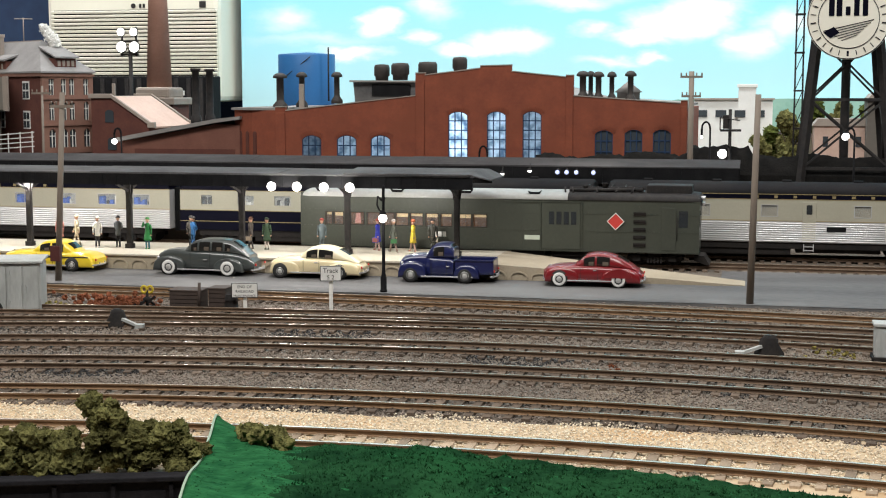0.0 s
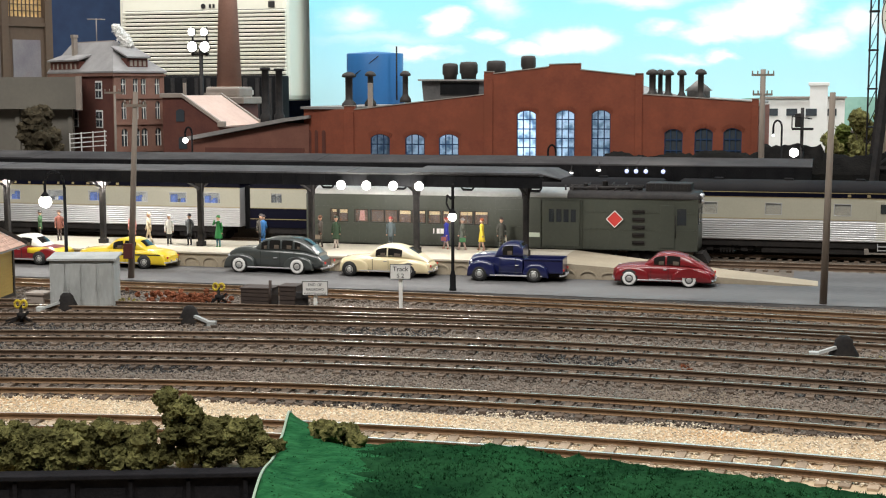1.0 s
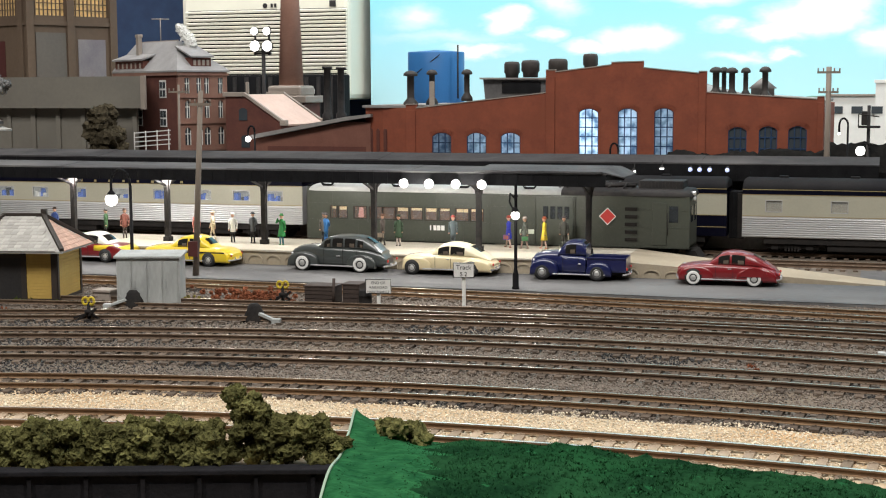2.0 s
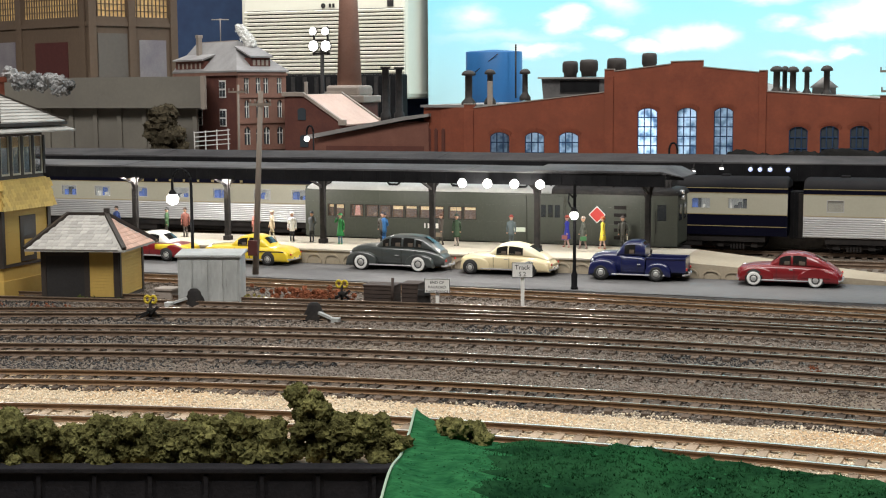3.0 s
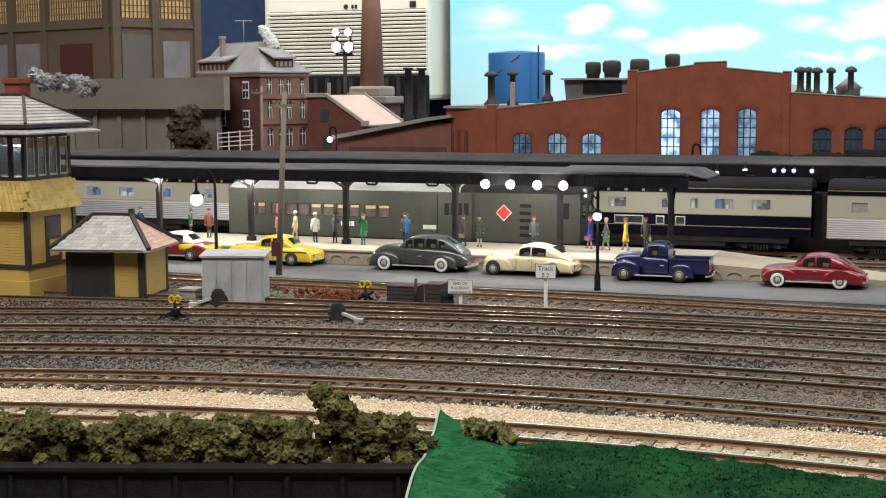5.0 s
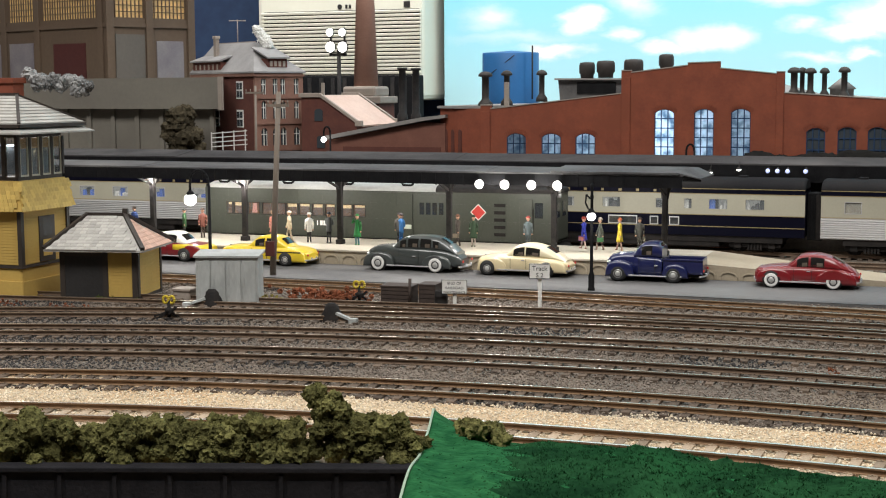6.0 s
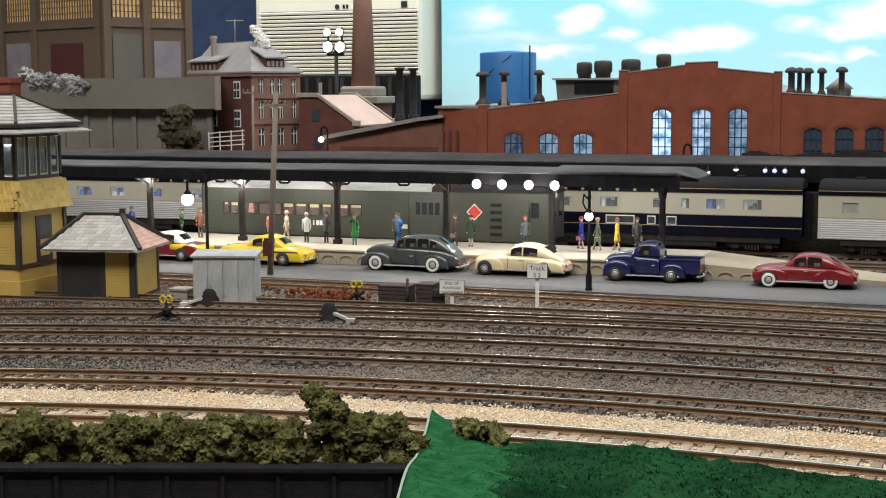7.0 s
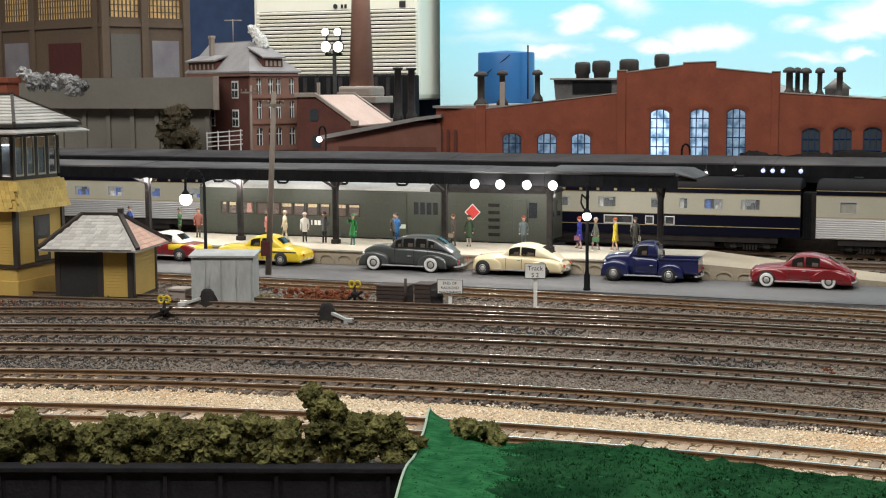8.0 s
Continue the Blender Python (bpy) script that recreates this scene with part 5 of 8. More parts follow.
for x0, x1, y, z, m, nm in ((20, 60, 1440, 62, M_CREAMC, "cream"), (58, 110, 1400, 76, M_PINKR, "pink"), (105, 190, 1380, 100, M_FACG, "grey")):
    bm = bmesh.new()
    box(bm, x0, x1, y, y + 40, -2, z, 0.5)
    tw = thing("far_building", nm + " far building with small dark windows", "building")
    part("wall", bm, m, tw)
    bm = bmesh.new()
    prism(bm, [(x0 - 2, z), (x1 + 2, z), (x1 - 4, z + 7), (x0 + 4, z + 7)], y - 2, y + 42, "y")
    part("roof", bm, M_STONE, tw)
    for k in range(3):
        bm = bmesh.new()
        xx = x0 + (x1 - x0) * (k + 0.7) / 3.4
        box(bm, xx - 2.5, xx + 2.5, y - 0.5, y + 0.2, z - 20, z - 10)
        part("window", bm, M_DULL, tw)

M_LOGO = mat("ivory_tower_sign", (0.88, 0.85, 0.74), (0.84, 0.81, 0.70), 0.5, scale=30, bump=0.02)
wt = thing("water_tower", "dark steel water tower with a round cream lettered sign", "water tower")
TX, TY = 66, 1075
for sx in (-1, 1):
    for sy in (-1, 1):
        bm = bmesh.new()
        beam(bm, (TX + sx * 36, TY + sy * 36, -2), (TX + sx * 21, TY + sy * 21, 150), 4.6)
        part("leg", bm, M_IRON, wt)
for s in (-1, 1):
    for z0, z1 in ((54, 103), (103, 150)):
        h0, h1 = 36 - 15 * (z0 + 2) / 152, 36 - 15 * (z1 + 2) / 152
        bars = [((TX - h0, TY + s * h0, z0), (TX + h0, TY + s * h0, z0), 2), ((TX + s * h0, TY - h0, z0), (TX + s * h0, TY + h0, z0), 2)]
        for q in (-1, 1):
            bars += [((TX - q * h0, TY + s * h0, z0), (TX + q * h1, TY + s * h1, z1), 1.4), ((TX + s * h0, TY - q * h0, z0), (TX + s * h1, TY + q * h1, z1), 1.4)]
        for p, q, w in bars:
            bm = bmesh.new()
            beam(bm, p, q, w)
            part("brace", bm, M_IRON, wt)
bm = bmesh.new()
rod(bm, (TX, TY, -2), (TX, TY, 150), 3.2, n=14)
part("riser_pipe", bm, M_IRON, wt)
bm = bmesh.new()
lathe(bm, TX, TY, [(2, 138), (18, 142), (27, 152), (28, 160), (28, 205), (20, 215), (1, 222)], 32)
part("tank", bm, M_VENT, wt)
bm = bmesh.new()
rod(bm, (TX - 2, TY - 40, 159.6), (TX - 2, TY - 42.5, 159.6), 28.4, n=64)
sg = part("round_sign", bm, M_LOGO, wt, "round cream sign with dark ring")
bm = bmesh.new()
for r in (27.8, 20.6):
    n = 72
    for k in range(n):
        a, b = k * math.tau / n, (k + 1) * math.tau / n
        beam(bm, (TX - 2 + r * math.cos(a), TY - 42.7, 159.6 + r * math.sin(a)), (TX - 2 + r * math.cos(b), TY - 42.7, 159.6 + r * math.sin(b)), 0.55, 0.5)
for k in range(26):
    a = math.tau * (k + 0.5) / 26
    c, s = math.cos(a), math.sin(a)
    w = (1.0, 1.6, 0.8, 1.4)[k % 4]
    beam(bm, (TX - 2 + 22.4 * c, TY - 42.4, 159.6 + 22.4 * s), (TX - 2 + 26 * c, TY - 42.4, 159.6 + 26 * s), w, 0.6)
for x0, x1 in ((-13.5, -9.8), (-8.4, -4.6), (-2.2, 1.0), (3.4, 7.0), (9.2, 12.8)):
    box(bm, TX - 2 + x0, TX - 2 + x1, TY - 43, TY - 42.5, 161.5 if abs(x0) > 2.5 else 162, 173.5 if abs(x0) > 2.5 else 168, 0.4)
for k in range(6):
    beam(bm, (TX - 19 + 2.5 * k, TY - 42.6, 151 - 1.3 * k), (TX + 15 - 2.2 * k, TY - 42.6, 158.8 - 2.1 * k), 0.7, 0.5)
prism(bm, [(TX - 19, 150), (TX - 12, 154), (TX - 8, 150), (TX - 14, 146)], TY - 43, TY - 42.5, "y")
part("emblem", bm, M_BLUEC, sg, "dark blue emblem bars")
mast = thing("lattice_mast", "slim dark lattice mast", "mast")
bm = bmesh.new()
MX, MY = 34, 1120
for s in (-1, 1):
    for q in (-1, 1):
        beam(bm, (MX + s * 3.2, MY + q * 3.2, -2), (MX + s * 2.4, MY + q * 2.4, 330), 0.8)
for k in range(22):
    z = 8 + 14.5 * k
    for s in (-1, 1):
        beam(bm, (MX - 3, MY + s * 3, z), (MX + 3, MY + s * 3, z + 14.5), 0.5)
    if k % 2:
        box(bm, MX - 3.8, MX + 3.8, MY - 3.8, MY + 3.8, z - 0.7, z + 0.7)
part("lattice", bm, M_IRON, mast)


# ---- foliage ----
M_LEAF = mat("olive_foliage", (0.145, 0.138, 0.052), (0.060, 0.058, 0.023), 0.95, scale=260, fine=1300, island=0.32, bump=1.0, spec=0.03, contrast=(0.4, 0.62))
M_LEAFD = mat("dark_foliage", (0.075, 0.062, 0.04), (0.042, 0.035, 0.024), 0.95, scale=260, fine=1300, island=0.3, bump=1.0, spec=0.03)
M_LEAFG = mat("green_foliage", (0.10, 0.115, 0.03), (0.045, 0.06, 0.016), 0.95, scale=260, fine=1300, island=0.3, bump=1.0, spec=0.03)
M_BARK = mat("bark", (0.06, 0.042, 0.03), (0.04, 0.028, 0.02), 0.9)


def lump_mesh():
    bm = bmesh.new()
    bmesh.ops.create_icosphere(bm, subdivisions=3, radius=1)
    bm.verts.ensure_lookup_table()
    got = np.array([v.co[:] for v in bm.verts]), np.array([[v.index for v in f.verts] for f in bm.faces])
    bm.free()
    return got


LUMP_V, LUMP_F = lump_mesh()


def clumps(name, centres, m, seed, leaf, per, parent=None):
    """Torn foam lumps (x, y, z, radius) under a crust of small flakes."""
    rng = np.random.default_rng(seed)
    vs, fs = [], []
    tet = np.array([(1, 0, -0.4), (-0.5, 0.87, -0.4), (-0.5, -0.87, -0.4), (0, 0, 1.0)])
    base = 0
    for cx, cy, cz, r in centres:
        off = Vector((cx * 0.37, cy * 0.41, cz * 0.53))
        wob = np.array([0.42 * noise.noise(Vector(d) * 1.9 + off) + 0.30 * noise.noise(Vector(d) * 5.0 + off) + 0.16 * noise.noise(Vector(d) * 11.0 + off) for d in LUMP_V])
        shell = np.array((cx, cy, cz)) + LUMP_V * (r * (0.92 + wob))[:, None]
        vs.append(shell)
        fs.append(LUMP_F + base)
        base += len(shell)
        n = int(per * r * r * 0.5)
        pick = shell[rng.integers(0, len(shell), n)] + rng.normal(size=(n, 3)) * leaf * 0.4
        q, _ = np.linalg.qr(rng.normal(size=(n, 3, 3)))
        t = np.einsum("nij,kj->nki", q, tet) * (leaf * rng.uniform(0.35, 0.9, n))[:, None, None] + pick[:, None]
        vs.append(t.reshape(-1, 3))
        fs.append((np.array([(0, 1, 2), (0, 1, 3), (1, 2, 3), (2, 0, 3)])[None] + (np.arange(n) * 4)[:, None, None]).reshape(-1, 3) + base)
        base += n * 4
    me = bpy.data.meshes.new(name)
    me.from_pydata((np.concatenate(vs) * MM).tolist(), [], np.concatenate(fs).tolist())
    me.materials.append(m)
    ob = new(name, me)
    ob.parent = parent
    return ob


def tree(x, y, z, h, r, m, seed, label):
    rng = random.Random(seed)
    t = thing("tree", label, "tree")
    bm = bmesh.new()
    rod(bm, (x, y, z), (x, y, z + h * 0.6), r * 0.14, r * 0.06)
    for k in range(5):
        a = k * 1.3
        rod(bm, (x, y, z + h * (0.25 + 0.07 * k)), (x + r * 0.6 * math.cos(a), y + r * 0.6 * math.sin(a), z + h * (0.45 + 0.09 * k)), r * 0.06, r * 0.02, 6)
    part("trunk", bm, M_BARK, t)
    cs = [(x + rng.uniform(-0.5, 0.5) * r, y + rng.uniform(-0.5, 0.5) * r, z + h * (0.46 + 0.42 * k / 13), r * rng.uniform(0.4, 0.62)) for k in range(14)]
    clumps("crown", cs, m, seed, 0.85, 9, t)


tagged(clumps("cotton_smoke", [(-612 - 2.2 * k, 1168, 151 + 3.4 * k - 0.1 * k * k, 5.2 - 0.25 * k) for k in range(6)], M_WHITE, 31, 1.1, 22), "white tuft of cotton smoke above the roof", "smoke puff")
for x, y, h, r, m in ((-663, 1100, 104, 20, M_LEAFD), (22, 1440, 80, 14, M_LEAFG), (36, 1420, 96, 15, M_LEAF), (60, 1460, 108, 16, M_LEAFG), (84, 1440, 106, 18, M_LEAF), (125, 1440, 110, 20, M_LEAFG), (10, 1420, 72, 12, M_LEAF)):
    tree(x, y, -2, h, r, m, int(x + 900), "small rounded model tree" if y > 1300 else "dark clumpy model tree beside the shed")

# ---- foreground: retaining wall, bushes, grass mat ----
M_WALLD = mat("black_stone_casting", (0.022, 0.021, 0.024), (0.013, 0.013, 0.015), 0.9, scale=120, fine=900, bump=0.5, spec=0.08)
rw = thing("retaining_wall", "black panelled retaining wall along the layout edge", "wall", "", "", -154, 365, 0, 18.5)
bm = bmesh.new()
box(bm, -400, 4, 0, 4, -60, -0.8)
part("wall_body", bm, M_WALLD, rw)
bm = bmesh.new()
box(bm, -400, 4, -1.6, 4.6, -0.8, 0.8, 0.35)
part("coping", bm, M_WALLD, rw)
for k in range(25):
    bm = bmesh.new()
    x = -5 - 16.2 * k
    box(bm, x - 0.6, x + 0.6, -0.9, 0, -60, -1.6)
    part("panel_rib", bm, M_WALLD, rw)
    bm = bmesh.new()
    box(bm, x - 14.6, x - 1.6, -0.35, 0, -58, -3.4, 0.2)
    part("panel", bm, M_WALLD, rw)

rng = random.Random(11)
spots = [(-330, 12, 8), (-318, 13, 9), (-303, 12, 8), (-290, 13, 9), (-279, 13, 8.5), (-268, 13, 10), (-257, 12, 8), (-249, 10, 7), (-240, 13, 8.5), (-231, 13, 8), (-222, 11, 8.5), (-212, 13, 8.5), (-203, 13, 8.5), (-194, 12, 8.5), (-182, 22, 8), (-173, 13, 8), (-166, 14, 8), (-159, 9, 6)]
for i, (x, h, r) in enumerate(spots):
    y = front_edge(x) + 8.5 + rng.uniform(0, 3)
    cs = []
    for k in range(30 if h < 18 else 36):
        a = (k + rng.random()) / (30 if h < 18 else 36)
        cs.append((x + rng.uniform(-1.0, 1.0) * r * (1 - 0.45 * a), y + rng.uniform(-0.75, 0.6) * r * (1 - 0.3 * a), 0.2 + a * (h - 2), r * rng.uniform(0.24, 0.42)))
    ob = clumps("bush", cs, M_LEAF, 50 + i, 0.42, 30)
    tagged(ob, "low olive-green clumpy bush behind the retaining wall" if h < 18 else "taller olive-green bush behind the retaining wall", "bush", "bushes on the wall")

M_MATW = mat("green_woven_mat", (0.026, 0.130, 0.048), (0.009, 0.062, 0.023), 0.95, scale=170, fine=520, bump=1.0, stretch=(0.8, 1.3, 1.3), spec=0.03, contrast=(0.36, 0.64))
M_GRASS = mat("dark_green_grass", (0.022, 0.086, 0.033), (0.010, 0.046, 0.018), 0.95, scale=45, fine=300, island=0.45, bump=0, spec=0.0)
M_TURF = mat("dark_turf", (0.019, 0.072, 0.029), (0.005, 0.022, 0.010), 0.95, scale=45, fine=400, bump=1.0, spec=0.0, wear=(0.016, 0.085, 0.03))
gm = thing("grass_mat", "rolled green grass mat with a lifted corner", "grass mat")


def mat_point(u, v):
    """u runs to the right along the edge beside the track, v down to the layout's front."""
    x = -170 + 290 * u
    top = 429 - 27 * min(1, u / 0.115) ** 0.8 - 75 * max(0, u - 0.2) ** 1.4
    y = top - 92 * v
    xx = x + (19 * v + 10 * max(0, v - 0.5)) * max(0, 1 - u * 2.2) + 4 * math.sin(3 * v) * max(0, 1 - 3 * u)
    lift = 1.0 * max(0, 1 - u / 0.05) * max(0, 1 - v * 2.2)
    z = 1.2 + lift + 2.6 * math.sin(min(1, v * 3) * math.pi * 0.5) - 30 * max(0, v - 0.3 - 0.4 * max(0, 1 - u / 0.2)) ** 1.6 + 1.4 * noise.noise(Vector((x * 0.05, v * 5, 2)))
    if u > 0.13:
        z += min(1, (u - 0.13) * 14) * (2.2 * abs(noise.noise(Vector((x * 0.11, v * 10, 5)))) + 1.6 * abs(noise.noise(Vector((x * 0.3, v * 26, 9)))))
    if u < 0.1:
        z += 1.5 * math.sin(v * 9) * (0.1 - u) * 10
    return Vector((xx, y, z))


bm = bmesh.new()
nu, nv = 110, 46
grid = [[bm.verts.new(mat_point(i / nu, j / nv)) for i in range(nu + 1)] for j in range(nv + 1)]
for j in range(nv):
    for i in range(nu):
        bm.faces.new((grid[j][i], grid[j][i + 1], grid[j + 1][i + 1], grid[j + 1][i])).smooth = True
ext = bmesh.ops.extrude_face_region(bm, geom=list(bm.faces))
bmesh.ops.translate(bm, vec=(0, 0, -0.8), verts=[g for g in ext["geom"] if isinstance(g, bmesh.types.BMVert)])
part("woven_backing", bm, M_MATW, gm, "bright green woven backing")
bm = bmesh.new()
grid = [[bm.verts.new(mat_point(0.13 + 0.05 * noise.noise(Vector((j * 0.45, 3, 1))) + 0.86 * i / nu, j / nv) + Vector((0, 0, -0.5 + 0.4 * min(i, 2) + 0.5 * abs(noise.noise(Vector((i * 0.35, j * 0.35, 8))))))) for i in range(nu + 1)] for j in range(nv + 1)]
for j in range(nv):
    for i in range(nu):
        bm.faces.new((grid[j][i], grid[j][i + 1], grid[j + 1][i + 1], grid[j + 1][i])).smooth = True
part("turf_base", bm, M_TURF, gm, "darker green turf base")
bm = bmesh.new()
for j in range(nv):
    beam(bm, mat_point(0, j / nv) + Vector((-0.3, 0, 0.1)), mat_point(0, (j + 1) / nv) + Vector((-0.3, 0, 0.1)), 0.7)
part("frayed_edge", bm, mat("pale_mat_edge", (0.32, 0.42, 0.32), bump=0.3), gm, "pale frayed cut edge")
rs = np.random.default_rng(5)
vs, fs = [], []
for k in range(90000):
    u, v = rs.random() ** 0.9, rs.random() ** 0.8
    if u < 0.15 and rs.random() > 0.03 + max(0, u - 0.09) * 6:
        continue
    p = mat_point(u, v)
    w, h = rs.uniform(0.12, 0.42), rs.uniform(0.2, 1.1) * (1 if u > 0.13 else 0.35)
    a, t = rs.uniform(0, 6.28), rs.normal(size=2) * 0.45
    d = Vector((math.cos(a), math.sin(a), 0)) * w
    b = len(vs)
    vs += [(p + d) * MM, (p - d) * MM, (p + Vector((-d.y, d.x, 0))) * MM, (p + Vector((t[0], t[1], h))) * MM]
    fs += [(b, b + 1, b + 3), (b + 1, b + 2, b + 3), (b + 2, b, b + 3)]
me = bpy.data.meshes.new("turf")
me.from_pydata([tuple(v) for v in vs], [], fs)
me.materials.append(M_GRASS)
gp = new("turf", me)
gp.parent = gm
tagged(gp, "dark green grass fibres", kind="stuff")
ob = clumps("bush", [(-148 + 3 * k, 396 - 3 * (k % 3), 5 + 1.8 * math.sin(k), 3.6) for k in range(5)], M_LEAF, 91, 0.6, 15)
tagged(ob, "small olive bush standing on the grass mat", "bush")

# ---- interlocking tower ----
M_YEL = mat("mustard_siding", (0.55, 0.37, 0.10), (0.47, 0.31, 0.08), 0.7, scale=40, fine=500, bump=0.1)
M_YELS = mat("mustard_shingle", (0.58, 0.41, 0.12), (0.48, 0.33, 0.09), 0.7, scale=60, fine=600, piece=0.15)
M_SHING = mat("grey_shingle", (0.44, 0.425, 0.395), (0.34, 0.325, 0.30), 0.75, scale=90, fine=600, piece=0.16)
M_SHINGP = mat("salmon_shingle", (0.56, 0.36, 0.28), (0.47, 0.29, 0.22), 0.75, scale=90, fine=600, piece=0.13)
M_TRIM = mat("dark_brown_trim", (0.045, 0.034, 0.028), (0.03, 0.024, 0.02), 0.6, scale=100)
M_DOOR = mat("black_door", (0.018, 0.017, 0.017), (0.03, 0.028, 0.028), 0.6, scale=60)

tw = thing("signal_tower", "mustard yellow wooden signal tower with grey shingled hip roof", "signal tower")
X0, X1, Y0, Y1 = -532, -478, 619, 660
bm = bmesh.new()
box(bm, X0, X1, Y0, Y1, -3, 47)
box(bm, X0 - 1, X1 + 1, Y0 - 1, Y1 + 1, -3, 8)
part("lower_body", bm, M_YEL, tw)
bd = bmesh.new()
box(bd, X0, X1, -0.35, 0, 0, 1.35)
B1 = mesh_of("board", bd, M_YEL)
bd = bmesh.new()
box(bd, 0, 0.35, Y0, Y1, 0, 1.35)
B2 = mesh_of("board", bd, M_YEL)
for k in range(19):
    z = 17 + 1.55 * k
    o = new("board", B1)
    o.parent, o.location = tw, (0, Y0 * MM, z * MM)
    o = new("board", B2)
    o.parent, o.location = tw, (X1 * MM, 0, z * MM)
bm = bmesh.new()
for x, y in ((X0, Y0), (X1, Y0), (X1, Y1), (X0, Y1)):
    box(bm, x - 1.3, x + 1.3, y - 1.3, y + 1.3, 15, 47)
box(bm, X0 - 0.8, X1 + 0.8, Y0 - 0.8, Y1 + 0.8, 15, 16.6)
part("corner_trim", bm, M_TRIM, tw)
# flared shingle skirt
bm = bmesh.new()
loft(bm, [[(X0 - 4, Y0 - 4, 46), (X1 + 4, Y0 - 4, 46), (X1 + 4, Y1 + 4, 46), (X0 - 4, Y1 + 4, 46)], [(X0, Y0, 62), (X1, Y0, 62), (X1, Y1, 62), (X0, Y1, 62)]], smooth=False)
sk = part("skirt", bm, M_YEL, tw)
sbm = bmesh.new()
box(sbm, -1.35, 1.35, -0.5, 0, -1.9, 0.9, 0.15)
SH1 = mesh_of("shingle", sbm, M_YELS)
for r in range(7):
    z = 47.5 + 2.15 * r
    f = 4 * (1 - (z - 46) / 16)
    for k in range(20):
        o = new("shingle", SH1)
        o.parent = sk
        o.matrix_basis = pose((X0 - f + 1.4 + 2.85 * k + 1.4 * (r % 2)) * MM, (Y0 - f - 0.15) * MM, z * MM, -14, 0, 0)
    for k in range(16):
        o = new("shingle", SH1)
        o.parent = sk
        o.matrix_basis = pose((X1 + f + 0.15) * MM, (Y0 - f + 1.4 + 2.75 * k + 1.4 * (r % 2)) * MM, z * MM, 0, 0, 90) @ pose(0, 0, 0, -14)
# glazed upper storey
for z0, z1 in ((62, 64), (85, 89)):
    bm = bmesh.new()
    box(bm, X0 + 1, X1 - 1, Y0 + 1, Y1 - 1, z0, z1)
    part("window_band", bm, M_TRIM, tw)
for y in (Y0 + 1, Y1 - 1):
    for k in range(7):
        bm = bmesh.new()
        x = X0 + 1 + (X1 - X0 - 2) * k / 6
        box(bm, x - 1.1, x + 1.1, y - 0.9, y + 0.9, 64, 85)
        part("window_post", bm, M_TRIM, tw)
for k in range(1, 4):
    bm = bmesh.new()
    y = Y0 + 1 + (Y1 - Y0 - 2) * k / 4
    box(bm, X1 - 2, X1 - 0.1, y - 1.1, y + 1.1, 64, 85)
    part("window_post", bm, M_TRIM, tw)
for k in range(4):
    bm = bmesh.new()
    y0 = Y0 + 1 + (Y1 - Y0 - 2) * k / 4
    y1 = y0 + (Y1 - Y0 - 2) / 4
    box(bm, X1 - 1.2, X1 - 1.0, y0 + 1, y1 - 1, 64, 85)
    w = part("window", bm, M_PANE, tw)
    bm = bmesh.new()
    for a, b in ((y0 + 1.1, y0 + 2), (y1 - 2, y1 - 1.1)):
        box(bm, X1 - 0.9, X1 - 0.4, a, b, 64, 85)
    box(bm, X1 - 0.9, X1 - 0.4, y0 + 2, y1 - 2, 64, 65)
    part("sash", bm, M_CREAMC, w, "cream sash")
    bm = bmesh.new()
    box(bm, X1 - 1.9, X1 - 1.5, y0 + 1.4, y1 - 1.4, 79, 84.5)
    part("blind", bm, M_SHADE, w, "tan roller blind")
for k in range(6):
    bm = bmesh.new()
    x0 = X0 + 1 + (X1 - X0 - 2) * k / 6
    box(bm, x0 + 1, x0 + 7.6, Y0 + 1.2, Y0 + 1.4, 64, 85)
    part("window", bm, M_PANE, tw)
bm = bmesh.new()
box(bm, X0 + 6, X1 - 8, Y0 + 22, Y1 - 3, 64, 80, 0.5)
part("lever_frame", bm, mat("blue_grey_cabinet", (0.22, 0.28, 0.34)), tw)
bulb("signal_tower_lamp", -500, 642, 82, 0.07, 2)
# hip roof with shingle courses
RX0, RX1, RY0, RY1, RZ, RT = -545, -469, 609, 668, 91.5, 107
bm = bmesh.new()
loft(bm, [[(RX0, RY0, RZ), (RX1, RY0, RZ), (RX1, RY1, RZ), (RX0, RY1, RZ)], [(RX0, RY0, RZ + 0.8), (RX1, RY0, RZ + 0.8), (RX1, RY1, RZ + 0.8), (RX0, RY1, RZ + 0.8)], [(-514, 639, RT), (-493, 639, RT), (-493, 641, RT), (-514, 641, RT)]], smooth=False)
rf = part("roof", bm, M_SHING, tw)
for r in range(9):
    t0, t1 = r / 9, (r + 1) / 9

    def at(t, cx, cy):
        ex = RX1 if cx > 0 else RX0
        ey = RY1 if cy > 0 else RY0
        rx, ry = (-493 if cx > 0 else -514), 640 + cy
        return Vector((ex + (rx - ex) * t, ey + (ry - ey) * t, RZ + 0.8 + (RT - RZ - 0.8) * t))
    for a, b in (((-1, -1), (1, -1)), ((1, -1), (1, 1))):
        bm = bmesh.new()
        p0, p1, q0, q1 = at(t0, *a), at(t0, *b), at(t1, *a), at(t1, *b)
        up = Vector((0, 0, 0.7))
        vs = [bm.verts.new(p) for p in (p0 + up, p1 + up, q1 + up * 0.2, q0 + up * 0.2, p0, p1, q1, q0)]
        for f in ((0, 1, 2, 3), (0, 4, 5, 1), (1, 5, 6, 2), (3, 7, 4, 0)):
            bm.faces.new([vs[i] for i in f])
        part("shingle_course", bm, M_SHING, rf)
bm = bmesh.new()
